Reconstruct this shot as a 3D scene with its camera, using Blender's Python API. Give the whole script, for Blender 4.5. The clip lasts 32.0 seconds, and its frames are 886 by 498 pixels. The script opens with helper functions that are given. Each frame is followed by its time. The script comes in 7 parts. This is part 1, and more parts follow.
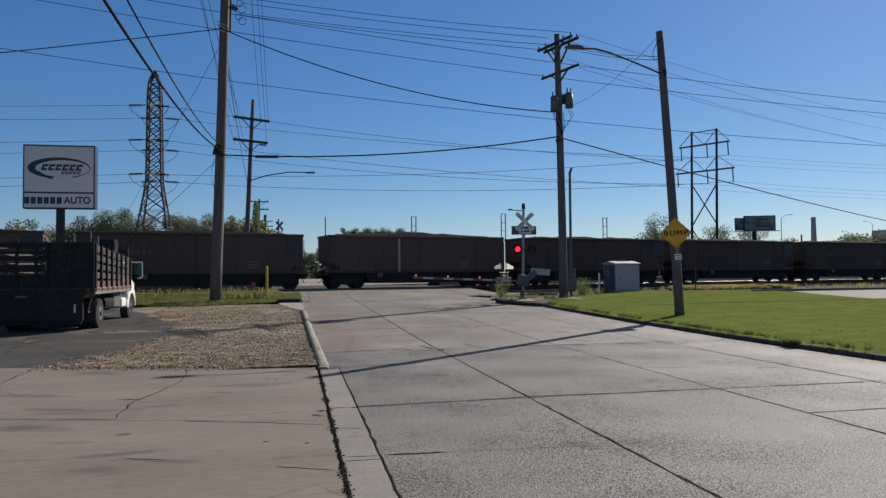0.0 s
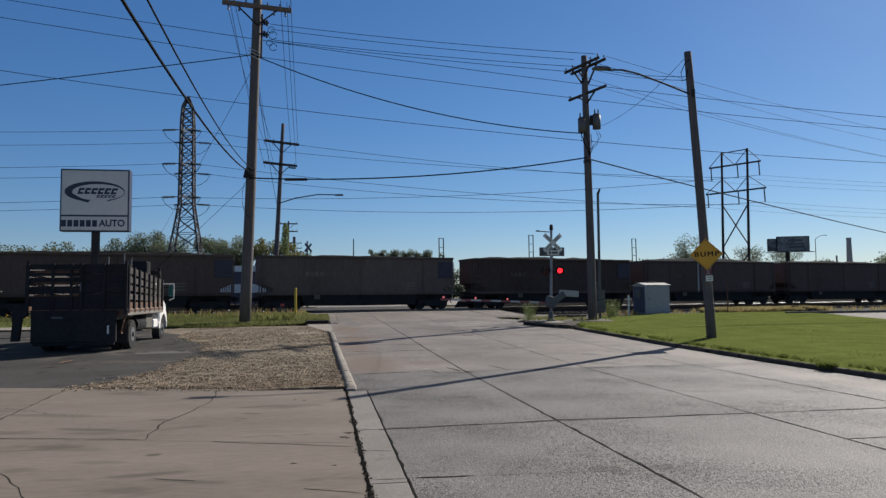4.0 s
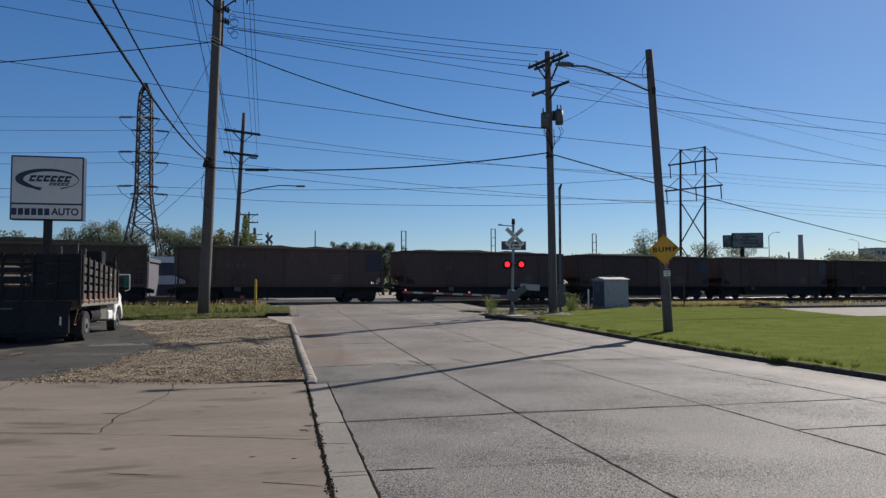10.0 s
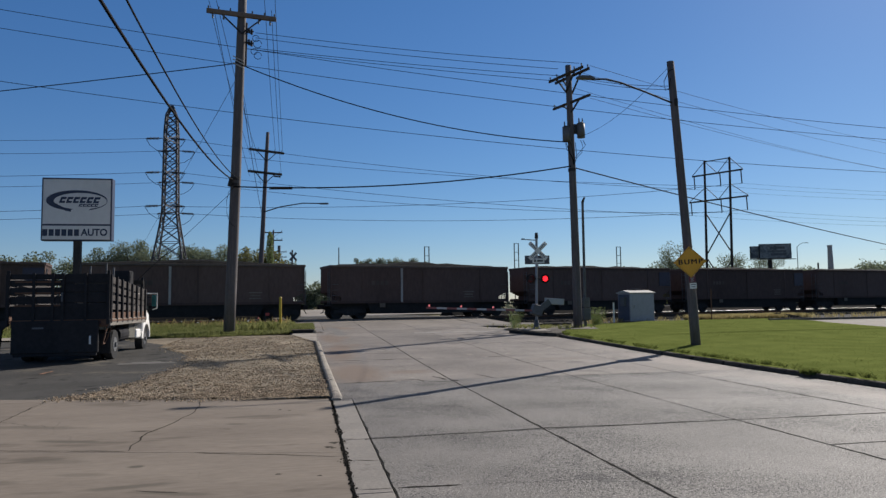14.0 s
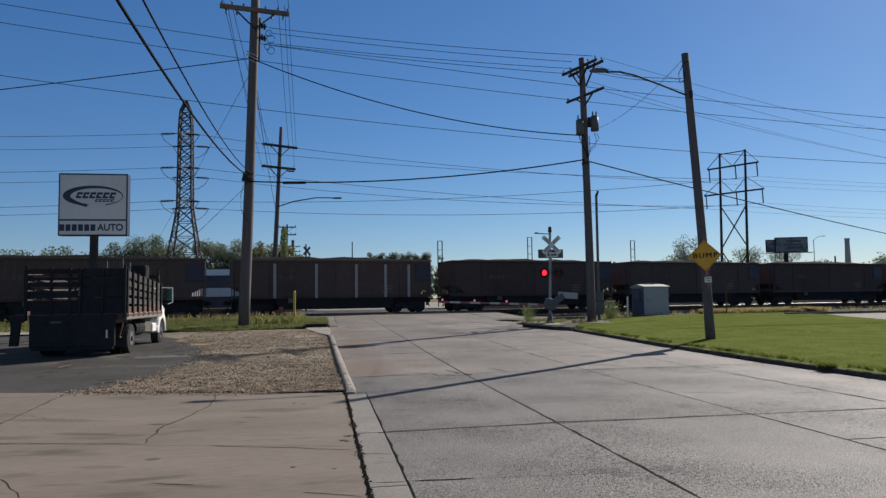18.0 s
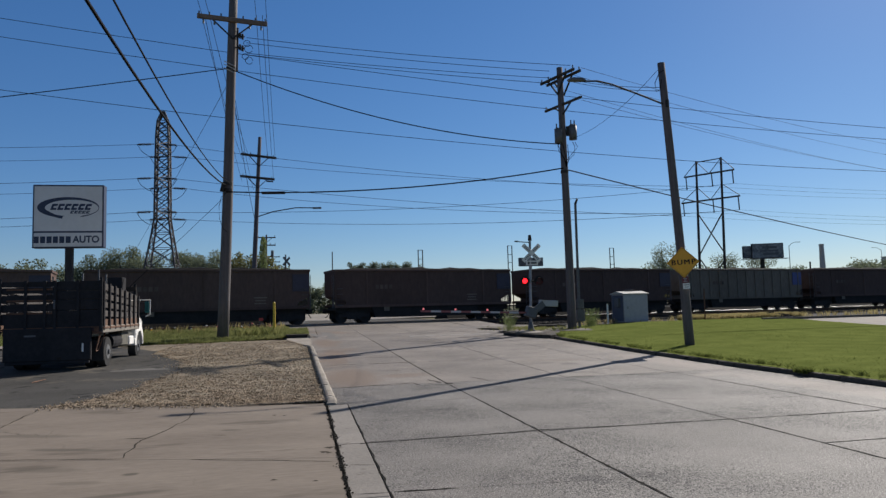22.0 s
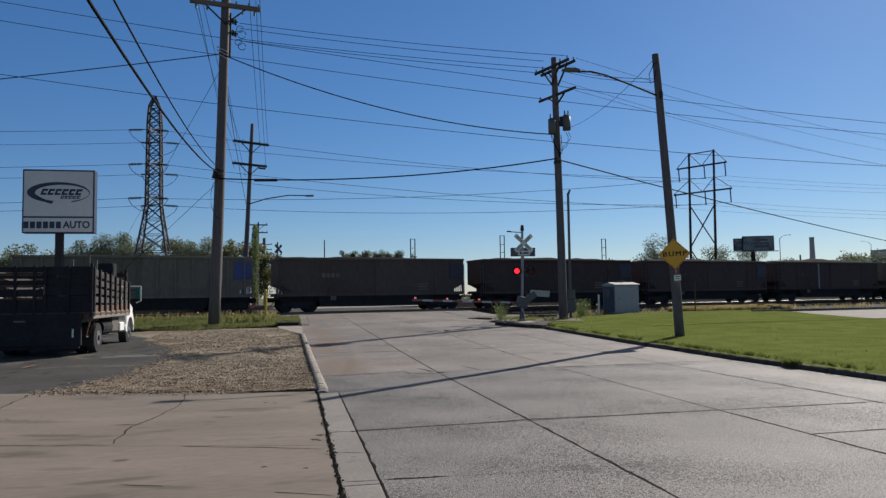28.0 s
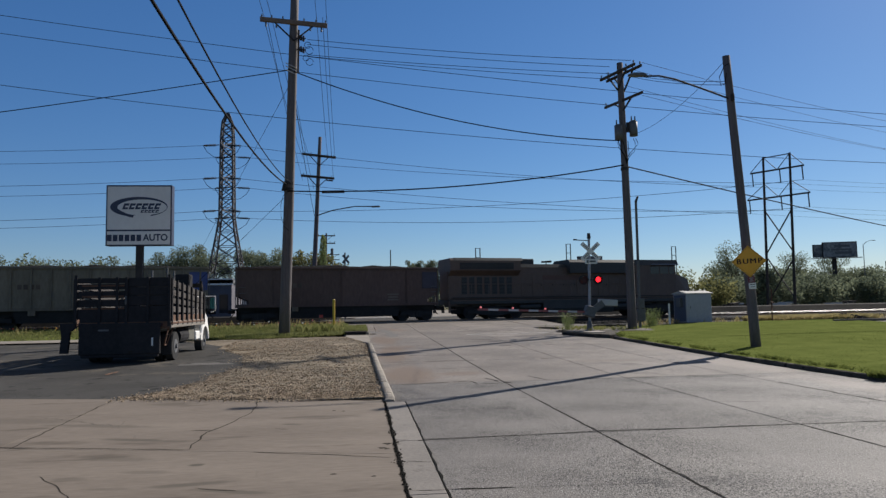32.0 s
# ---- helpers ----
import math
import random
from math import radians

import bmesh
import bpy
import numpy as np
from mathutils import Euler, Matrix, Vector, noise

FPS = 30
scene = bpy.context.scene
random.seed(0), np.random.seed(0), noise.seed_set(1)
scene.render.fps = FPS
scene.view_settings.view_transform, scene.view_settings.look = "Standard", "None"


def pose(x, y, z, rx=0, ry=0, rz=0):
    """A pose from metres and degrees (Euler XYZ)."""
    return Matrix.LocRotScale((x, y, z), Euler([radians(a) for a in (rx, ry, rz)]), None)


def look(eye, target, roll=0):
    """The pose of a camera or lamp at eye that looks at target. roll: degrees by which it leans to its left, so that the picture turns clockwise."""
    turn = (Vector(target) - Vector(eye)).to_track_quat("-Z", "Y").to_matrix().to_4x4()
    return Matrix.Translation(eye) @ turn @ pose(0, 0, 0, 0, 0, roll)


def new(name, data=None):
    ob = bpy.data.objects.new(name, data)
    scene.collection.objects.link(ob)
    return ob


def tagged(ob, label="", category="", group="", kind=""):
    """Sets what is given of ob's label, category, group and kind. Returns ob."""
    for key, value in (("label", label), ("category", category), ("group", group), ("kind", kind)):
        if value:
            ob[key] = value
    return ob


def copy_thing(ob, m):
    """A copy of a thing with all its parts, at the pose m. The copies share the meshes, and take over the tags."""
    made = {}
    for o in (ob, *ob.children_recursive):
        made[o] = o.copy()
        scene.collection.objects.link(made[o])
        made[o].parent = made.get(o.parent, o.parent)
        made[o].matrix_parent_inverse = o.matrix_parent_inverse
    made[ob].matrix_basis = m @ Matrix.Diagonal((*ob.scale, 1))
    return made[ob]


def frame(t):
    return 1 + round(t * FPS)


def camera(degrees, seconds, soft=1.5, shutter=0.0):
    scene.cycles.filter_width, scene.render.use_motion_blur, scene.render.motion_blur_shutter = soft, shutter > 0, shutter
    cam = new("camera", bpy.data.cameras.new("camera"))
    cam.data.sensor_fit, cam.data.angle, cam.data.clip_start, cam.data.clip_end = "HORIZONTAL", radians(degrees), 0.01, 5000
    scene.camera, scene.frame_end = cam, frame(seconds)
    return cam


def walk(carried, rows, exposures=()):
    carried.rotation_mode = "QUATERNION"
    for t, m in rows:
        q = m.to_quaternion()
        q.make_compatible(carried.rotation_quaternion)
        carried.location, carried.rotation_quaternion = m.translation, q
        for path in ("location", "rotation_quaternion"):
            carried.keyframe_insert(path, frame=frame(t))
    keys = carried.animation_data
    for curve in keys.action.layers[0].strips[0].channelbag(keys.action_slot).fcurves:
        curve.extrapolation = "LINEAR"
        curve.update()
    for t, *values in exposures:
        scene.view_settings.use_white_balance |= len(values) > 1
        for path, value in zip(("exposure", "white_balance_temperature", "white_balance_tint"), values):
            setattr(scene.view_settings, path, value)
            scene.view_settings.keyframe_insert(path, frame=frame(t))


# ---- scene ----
cam = camera(64.0, 32.0, soft=1.4)
EYE = 1.62
# seconds and the camera's turn (Euler XYZ, degrees); it is held in the hand at one spot
TURNS = [
    (0.0, 91.95, 0.61, -11.74),
    (0.5, 91.97, 0.64, -11.53),
    (1.0, 92.07, 0.79, -11.50),
    (1.5, 92.81, 1.11, -11.07),
    (2.0, 93.64, 1.21, -10.41),
    (2.5, 94.31, 0.80, -9.81),
    (3.0, 94.13, 0.80, -9.47),
    (3.5, 93.92, 0.68, -9.41),
    (5.5, 93.33, 0.44, -10.03),
    (6.0, 93.46, 0.78, -9.85),
    (6.5, 93.62, 0.55, -9.39),
    (7.0, 93.78, -0.04, -8.87),
    (7.5, 93.65, 0.13, -8.70),
    (8.0, 93.53, 0.35, -8.11),
    (8.5, 93.63, -0.10, -8.12),
    (9.0, 93.61, -0.02, -8.96),
    (9.5, 93.25, 0.12, -11.25),
    (10.0, 93.13, 0.20, -12.58),
    (10.5, 93.28, 0.50, -12.54),
    (11.0, 93.18, 0.33, -11.84),
    (11.5, 93.24, 0.51, -11.42),
    (12.0, 93.55, 0.52, -11.36),
    (12.5, 93.71, 0.18, -11.48),
    (13.0, 93.92, -0.01, -10.81),
    (13.5, 94.02, 0.17, -10.70),
    (14.0, 94.38, 0.83, -10.67),
    (14.5, 94.50, 0.68, -10.32),
    (16.5, 94.02, 0.69, -10.11),
    (17.0, 93.98, 0.69, -9.98),
    (17.5, 93.88, 0.95, -9.66),
    (18.0, 93.92, 0.87, -9.60),
    (18.5, 93.92, 1.23, -9.92),
    (19.0, 93.86, 1.32, -10.17),
    (19.5, 93.87, 1.42, -10.43),
    (20.0, 93.87, 1.27, -10.59),
    (20.5, 94.33, 1.51, -11.01),
    (21.0, 94.33, 1.54, -11.07),
    (21.5, 94.31, 1.66, -11.16),
    (22.0, 94.62, 1.49, -11.14),
    (22.5, 94.76, 1.27, -11.19),
    (23.0, 94.73, 1.26, -11.13),
    (23.5, 94.74, 1.38, -11.13),
    (24.0, 94.49, 1.52, -11.32),
    (24.5, 94.46, 1.51, -11.71),
    (25.0, 94.28, 1.12, -11.96),
    (25.5, 94.39, 0.84, -12.01),
    (27.5, 94.10, 0.74, -11.94),
    (28.0, 93.74, 0.95, -11.80),
    (28.5, 93.77, 1.35, -11.64),
    (29.0, 93.76, 0.85, -11.86),
    (29.5, 93.82, 0.69, -12.24),
    (30.0, 93.79, 0.74, -12.13),
    (30.5, 94.11, 1.06, -12.21),
    (31.0, 94.67, 1.13, -12.12),
    (31.5, 94.87, 1.54, -10.78),
    (32.0, 94.58, 1.04, -6.52),
]
EXPOSURE = 0.25
walk(cam, [(t, pose(0, 0, EYE, rx, ry, rz)) for t, rx, ry, rz in TURNS], exposures=[(0.0, EXPOSURE), (32.0, EXPOSURE)])

# ---- light ----
SUN_AZ, SUN_EL = radians(49.9), radians(32.3)
world = bpy.data.worlds.new("sky")
scene.world = world
world.use_nodes = True
sky = world.node_tree.nodes.new("ShaderNodeTexSky")
sky.sky_type, sky.sun_disc = "NISHITA", False
sky.sun_elevation, sky.sun_rotation = SUN_EL, SUN_AZ
sky.altitude, sky.air_density, sky.dust_density, sky.ozone_density = 900, 1.08, 0.3, 4.6
background = world.node_tree.nodes["Background"]
background.inputs["Strength"].default_value = 0.078
clear = world.node_tree.nodes.new("ShaderNodeHueSaturation")
clear.inputs["Saturation"].default_value = 1.15
world.node_tree.links.new(sky.outputs[0], clear.inputs["Color"])
even = world.node_tree.nodes.new("ShaderNodeMix")
even.data_type = "RGBA"
even.inputs["Factor"].default_value, even.inputs["B"].default_value = 0.28, (0.2, 1.1, 4.2, 1)
world.node_tree.links.new(clear.outputs[0], even.inputs["A"])
# overhead the sky pales: the shade on the ground is nearly neutral
height = world.node_tree.nodes.new("ShaderNodeSeparateXYZ")
world.node_tree.links.new(world.node_tree.nodes.new("ShaderNodeTexCoord").outputs["Generated"], height.inputs[0])
pale = world.node_tree.nodes.new("ShaderNodeHueSaturation")
for socket, low, high in (("Saturation", 1.0, 0.14), ("Value", 1.0, 0.46)):
    fade = world.node_tree.nodes.new("ShaderNodeMapRange")
    fade.interpolation_type = "SMOOTHSTEP"
    fade.inputs["From Min"].default_value, fade.inputs["From Max"].default_value = 0.44, 0.86
    fade.inputs["To Min"].default_value, fade.inputs["To Max"].default_value = low, high
    world.node_tree.links.new(height.outputs["Z"], fade.inputs["Value"])
    world.node_tree.links.new(fade.outputs[0], pale.inputs[socket])
world.node_tree.links.new(even.outputs["Result"], pale.inputs["Color"])
world.node_tree.links.new(pale.outputs[0], background.inputs[0])
sun = new("sun", bpy.data.lights.new("sun", "SUN"))
sun.data.energy, sun.data.angle, sun.data.color = 5.0, radians(0.53), (1.0, 0.94, 0.87)
sun_way = Vector((math.sin(SUN_AZ) * math.cos(SUN_EL), math.cos(SUN_AZ) * math.cos(SUN_EL), math.sin(SUN_EL)))
sun.matrix_world = look(sun_way * 100, (0, 0, 0))

# ---- materials ----


def material(name, dark, light, rough=0.8, metal=0.0, coarse=0.6, fine=30.0, bump=0.2, depth=0.01, vary=0.0, spots=None, stretch=(1, 1, 1), emit=0.0, mid=0.5, contrast=0.2, coat=0.0):
    """A surface between two colours: large blotches times fine grain, with relief; vary: difference from piece to piece; spots: (colour, scale, share)."""
    m = bpy.data.materials.new(name)
    m.use_nodes = True
    nt = m.node_tree
    n, link = nt.nodes, nt.links.new
    bsdf = n["Principled BSDF"]
    coord = n.new("ShaderNodeTexCoord")
    mapping = n.new("ShaderNodeMapping")
    mapping.inputs["Scale"].default_value = stretch
    link(coord.outputs["Object"], mapping.inputs["Vector"])

    def clouds(scale, detail):
        node = n.new("ShaderNodeTexNoise")
        node.inputs["Scale"].default_value, node.inputs["Detail"].default_value = scale, detail
        node.inputs["Roughness"].default_value = 0.62
        link(mapping.outputs[0], node.inputs["Vector"])
        return node.outputs["Fac"]

    big, small = clouds(coarse, 5), clouds(fine, 3)
    add = n.new("ShaderNodeMath")
    add.operation = "MULTIPLY_ADD"
    add.inputs[1].default_value = 0.45
    link(small, add.inputs[0])
    half = n.new("ShaderNodeMath")
    half.operation = "MULTIPLY"
    half.inputs[1].default_value = 0.55
    link(big, half.inputs[0])
    link(half.outputs[0], add.inputs[2])
    ramp = n.new("ShaderNodeValToRGB")
    ramp.color_ramp.elements[0].position, ramp.color_ramp.elements[1].position = mid - contrast, mid + contrast
    ramp.color_ramp.elements[0].color, ramp.color_ramp.elements[1].color = (*dark, 1), (*light, 1)
    link(add.outputs[0], ramp.inputs[0])
    colour = ramp.outputs[0]
    for tint, scale, share in spots or ():
        mask = n.new("ShaderNodeValToRGB")
        mask.color_ramp.elements[0].position, mask.color_ramp.elements[1].position = 1 - share, min(1.0, 1.06 - share)
        link(clouds(scale, 4), mask.inputs[0])
        mix = n.new("ShaderNodeMix")
        mix.data_type = "RGBA"
        link(mask.outputs[0], mix.inputs["Factor"])
        link(colour, mix.inputs["A"])
        mix.inputs["B"].default_value = (*tint, 1)
        colour = mix.outputs["Result"]
    if vary:
        info = n.new("ShaderNodeObjectInfo")
        spread = n.new("ShaderNodeMapRange")
        spread.inputs["To Min"].default_value, spread.inputs["To Max"].default_value = 1 - vary, 1 + vary
        link(info.outputs["Random"], spread.inputs["Value"])
        hsv = n.new("ShaderNodeHueSaturation")
        link(spread.outputs[0], hsv.inputs["Value"])
        link(colour, hsv.inputs["Color"])
        colour = hsv.outputs[0]
    link(colour, bsdf.inputs["Base Color"])
    bsdf.inputs["Roughness"].default_value, bsdf.inputs["Metallic"].default_value = rough, metal
    bsdf.inputs["Coat Weight"].default_value = coat
    if bump:
        relief = n.new("ShaderNodeBump")
        relief.inputs["Strength"].default_value, relief.inputs["Distance"].default_value = bump, depth
        link(small, relief.inputs["Height"])
        link(relief.outputs[0], bsdf.inputs["Normal"])
    if emit:
        link(colour, bsdf.inputs["Emission Color"])
        bsdf.inputs["Emission Strength"].default_value = emit
    return m


def cracked(m, scale, width, tint):
    """Thin wandering cracks laid over a material's colour."""
    nt = m.node_tree
    n, link = nt.nodes, nt.links.new
    coord = n.new("ShaderNodeTexCoord")
    warp = n.new("ShaderNodeTexNoise")
    warp.inputs["Scale"].default_value, warp.inputs["Detail"].default_value = 0.9, 4
    link(coord.outputs["Object"], warp.inputs["Vector"])
    shift = n.new("ShaderNodeVectorMath")
    shift.operation = "MULTIPLY_ADD"
    shift.inputs[1].default_value = (1.6, 1.6, 0)
    link(warp.outputs["Color"], shift.inputs[0])
    link(coord.outputs["Object"], shift.inputs[2])
    cells = n.new("ShaderNodeTexVoronoi")
    cells.feature = "DISTANCE_TO_EDGE"
    cells.inputs["Scale"].default_value = scale
    link(shift.outputs[0], cells.inputs["Vector"])
    edge = n.new("ShaderNodeMapRange")
    edge.inputs["From Min"].default_value, edge.inputs["From Max"].default_value = 0.0, width
    edge.inputs["To Min"].default_value, edge.inputs["To Max"].default_value = 1.0, 0.0
    link(cells.outputs["Distance"], edge.inputs["Value"])
    where = n.new("ShaderNodeTexNoise")
    where.inputs["Scale"].default_value = 0.35
    link(coord.outputs["Object"], where.inputs["Vector"])
    gate = n.new("ShaderNodeMapRange")
    gate.inputs["From Min"].default_value, gate.inputs["From Max"].default_value = 0.5, 0.6
    link(where.outputs["Fac"], gate.inputs["Value"])
    both = n.new("ShaderNodeMath")
    both.operation = "MULTIPLY"
    link(edge.outputs[0], both.inputs[0])
    link(gate.outputs[0], both.inputs[1])
    bsdf = n["Principled BSDF"]
    old = bsdf.inputs["Base Color"].links[0].from_socket
    mix = n.new("ShaderNodeMix")
    mix.data_type = "RGBA"
    link(both.outputs[0], mix.inputs["Factor"])
    link(old, mix.inputs["A"])
    mix.inputs["B"].default_value = (*tint, 1)
    link(mix.outputs["Result"], bsdf.inputs["Base Color"])
    return m


def pitted(m, scale, size, tint):
    """Small pits where the skin of the concrete has worn off, their shade put into a dark tint, denser in some places
    than in others.
    """
    n, link = m.node_tree.nodes, m.node_tree.links.new
    coord = n.new("ShaderNodeTexCoord")
    dots, where, soft = n.new("ShaderNodeTexVoronoi"), n.new("ShaderNodeTexNoise"), n.new("ShaderNodeMapRange")
    dots.inputs["Scale"].default_value, where.inputs["Scale"].default_value, where.inputs["Detail"].default_value = scale, 0.5, 4
    link(coord.outputs["Object"], dots.inputs["Vector"])
    link(coord.outputs["Object"], where.inputs["Vector"])
    reach = n.new("ShaderNodeMapRange")
    reach.inputs["From Min"].default_value, reach.inputs["From Max"].default_value = 0.36, 0.62
    reach.inputs["To Min"].default_value, reach.inputs["To Max"].default_value = 0.4 * size, size * 0.95
    link(where.outputs["Fac"], reach.inputs["Value"])
    chance = n.new("ShaderNodeMath")
    chance.operation = "MULTIPLY"
    link(reach.outputs[0], chance.inputs[0])
    link(dots.outputs["Color"], chance.inputs[1])
    link(dots.outputs["Distance"], soft.inputs["Value"])
    link(chance.outputs[0], soft.inputs["From Max"])
    soft.inputs["From Min"].default_value, soft.inputs["To Min"].default_value, soft.inputs["To Max"].default_value = 0.0, 1.0, 0.0
    bsdf = n["Principled BSDF"]
    old = bsdf.inputs["Base Color"].links[0].from_socket
    mix = n.new("ShaderNodeMix")
    mix.data_type = "RGBA"
    firm = n.new("ShaderNodeMath")
    firm.operation, firm.use_clamp, firm.inputs[1].default_value = "MULTIPLY", True, 2.2
    link(soft.outputs[0], firm.inputs[0])
    link(firm.outputs[0], mix.inputs["Factor"])
    link(old, mix.inputs["A"])
    mix.inputs["B"].default_value = (*tint, 1)
    link(mix.outputs["Result"], bsdf.inputs["Base Color"])
    hollow = n.new("ShaderNodeBump")
    hollow.invert = True
    hollow.inputs["Strength"].default_value, hollow.inputs["Distance"].default_value = 0.5, 0.25 / scale
    link(firm.outputs[0], hollow.inputs["Height"])
    link(bsdf.inputs["Normal"].links[0].from_socket, hollow.inputs["Normal"])
    link(hollow.outputs[0], bsdf.inputs["Normal"])
    return m


def smudged(m, spots, tint):
    """Soft dirty smears rubbed into a surface: (x, y, half length, half width, degrees, strength)."""
    n, link = m.node_tree.nodes, m.node_tree.links.new
    coord, fray = n.new("ShaderNodeTexCoord"), n.new("ShaderNodeTexNoise")
    fray.inputs["Scale"].default_value, fray.inputs["Detail"].default_value = 5.0, 4
    link(coord.outputs["Object"], fray.inputs["Vector"])
    total = None
    for x, y, long, wide, turn, strength in spots:
        place, size, fade, rough = n.new("ShaderNodeMapping"), n.new("ShaderNodeVectorMath"), n.new("ShaderNodeMapRange"), n.new("ShaderNodeMath")
        place.vector_type = "TEXTURE"
        place.inputs["Location"].default_value, place.inputs["Rotation"].default_value, place.inputs["Scale"].default_value = (x, y, 0), (0, 0, radians(turn)), (long, wide, 50)
        link(coord.outputs["Object"], place.inputs["Vector"])
        size.operation = "LENGTH"
        link(place.outputs[0], size.inputs[0])
        rough.operation, rough.inputs[1].default_value = "MULTIPLY_ADD", 0.9
        link(fray.outputs["Fac"], rough.inputs[0])
        link(size.outputs["Value"], rough.inputs[2])
        fade.interpolation_type = "SMOOTHSTEP"
        fade.inputs["From Min"].default_value, fade.inputs["From Max"].default_value = 0.85, 1.6
        fade.inputs["To Min"].default_value, fade.inputs["To Max"].default_value = strength, 0.0
        link(rough.outputs[0], fade.inputs["Value"])
        if total is None:
            total = fade.outputs[0]
        else:
            most = n.new("ShaderNodeMath")
            most.operation = "MAXIMUM"
            link(total, most.inputs[0])
            link(fade.outputs[0], most.inputs[1])
            total = most.outputs[0]
    bsdf = n["Principled BSDF"]
    old = bsdf.inputs["Base Color"].links[0].from_socket
    mix = n.new("ShaderNodeMix")
    mix.data_type = "RGBA"
    link(total, mix.inputs["Factor"])
    link(old, mix.inputs["A"])
    mix.inputs["B"].default_value = (*tint, 1)
    link(mix.outputs["Result"], bsdf.inputs["Base Color"])
    return m


CONCRETE = pitted(pitted(material("road_concrete", (0.109, 0.099, 0.091), (0.217, 0.200, 0.184), 0.74, coarse=0.45, fine=60, bump=0.6, depth=0.012, vary=0.07, contrast=0.125,
                                  spots=[((0.097, 0.091, 0.085), 0.5, 0.38), ((0.40, 0.38, 0.355), 60, 0.43)]), 40, 0.82, (0.018, 0.017, 0.016)), 74, 1.12, (0.031, 0.029, 0.028))
SMOOTH = smudged(pitted(material("smooth_road_concrete", (0.128, 0.111, 0.098), (0.248, 0.219, 0.193), 0.72, coarse=0.35, fine=42, bump=0.55, depth=0.010, vary=0.09, contrast=0.135,
                         spots=[((0.126, 0.111, 0.097), 0.4, 0.40), ((0.293, 0.257, 0.223), 1.3, 0.36)]), 26, 0.72, (0.040, 0.035, 0.031)),
                 [(1.1, 17.0, 2.6, 0.75, 90, 0.8), (1.0, 23.5, 4.2, 0.6, 88, 0.85), (0.9, 30.5, 3.5, 0.6, 92, 0.8), (1.5, 40.0, 0.9, 2.2, 20, 0.7), (1.3, 31.0, 0.5, 0.9, 0, 0.8), (1.6, 26.2, 0.4, 0.8, 0, 0.6), (2.3, 16.8, 0.7, 0.5, 10, 0.6), (6.8, 19.0, 1.1, 0.4, -10, 0.3)], (0.176, 0.128, 0.094))
# pale sand washed against the far kerb
SAND = [(9.25, 6.0, 3.5, 0.62, 90, 0.35), (9.2, 11.5, 3.5, 0.6, 91, 0.4), (9.3, 17.5, 3.5, 0.55, 90, 0.4), (8.9, 14.2, 0.9, 0.5, 20, 0.3), (9.4, 23.0, 3.0, 0.4, 90, 0.3)]
for matt in (CONCRETE, SMOOTH):
    smudged(matt, SAND, (0.285, 0.240, 0.208))
PATCH = material("grey_road_patch", (0.089, 0.082, 0.075), (0.162, 0.149, 0.136), 0.8, coarse=0.8, fine=25, bump=0.4)
APRON = smudged(cracked(material("apron_concrete", (0.132, 0.108, 0.087), (0.230, 0.194, 0.159), 0.85, coarse=0.55, fine=11, bump=0.35, depth=0.006, vary=0.05, stretch=(0.45, 1.6, 1),
                         spots=[((0.119, 0.098, 0.078), 0.9, 0.40)]), 0.12, 0.003, (0.085, 0.072, 0.060)),
                [(-2.84, 9.50, 0.62, 0.10, -19, 0.75), (-3.74, 10.77, 1.1, 0.15, -18, 0.55), (-2.71, 8.35, 0.55, 0.14, -20, 0.45), (-2.19, 7.61, 0.32, 0.10, -12, 0.4), (-1.62, 7.0, 0.48, 0.09, 8, 0.7), (-1.16, 6.66, 0.48, 0.075, -20, 0.65),
                 (-2.33, 6.96, 0.26, 0.06, -9, 0.45), (-1.74, 7.85, 0.09, 0.07, -9, 0.95), (-2.87, 7.44, 0.25, 0.11, -9, 0.45), (-0.98, 10.3, 0.16, 0.06, -15, 0.8), (-1.4, 11.9, 0.7, 0.10, -15, 0.3), (-5.2, 9.6, 1.4, 0.35, -16, 0.4), (-5.4, 11.6, 1.6, 0.3, -16, 0.35),
                 (-0.2, 12.2, 0.3, 0.12, -10, 0.6), (-3.9, 6.3, 0.8, 0.2, -16, 0.4), (-0.6, 8.9, 0.5, 0.14, -15, 0.25), (-0.35, 10.9, 0.45, 0.16, -15, 0.25)], (0.088, 0.076, 0.060))
KERB = material("kerb_concrete", (0.093, 0.081, 0.066), (0.196, 0.170, 0.143), 0.8, coarse=1.4, fine=22, bump=0.5, vary=0.08, spots=[((0.085, 0.076, 0.064), 2.2, 0.36)])
# dirt, and the shade of the kerb's road face, put into one dark colour
KERBDARK = material("dirty_shaded_kerb", (0.038, 0.032, 0.025), (0.106, 0.092, 0.075), 0.9, coarse=1.4, fine=22, bump=0.6, vary=0.15, spots=[((0.025, 0.022, 0.017), 3.0, 0.40)])
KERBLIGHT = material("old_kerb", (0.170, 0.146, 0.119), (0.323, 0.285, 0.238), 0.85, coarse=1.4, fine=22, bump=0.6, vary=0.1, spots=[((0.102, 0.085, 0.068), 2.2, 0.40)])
GUTTER = material("gutter_concrete", (0.125, 0.112, 0.099), (0.245, 0.220, 0.194), 0.85, coarse=0.9, fine=22, bump=0.5, vary=0.06, spots=[((0.110, 0.095, 0.080), 1.6, 0.40)])
ISLAND = material("stony_dirt", (0.048, 0.041, 0.032), (0.145, 0.124, 0.098), 0.95, coarse=1.2, fine=14, bump=0.8, depth=0.03, contrast=0.14)
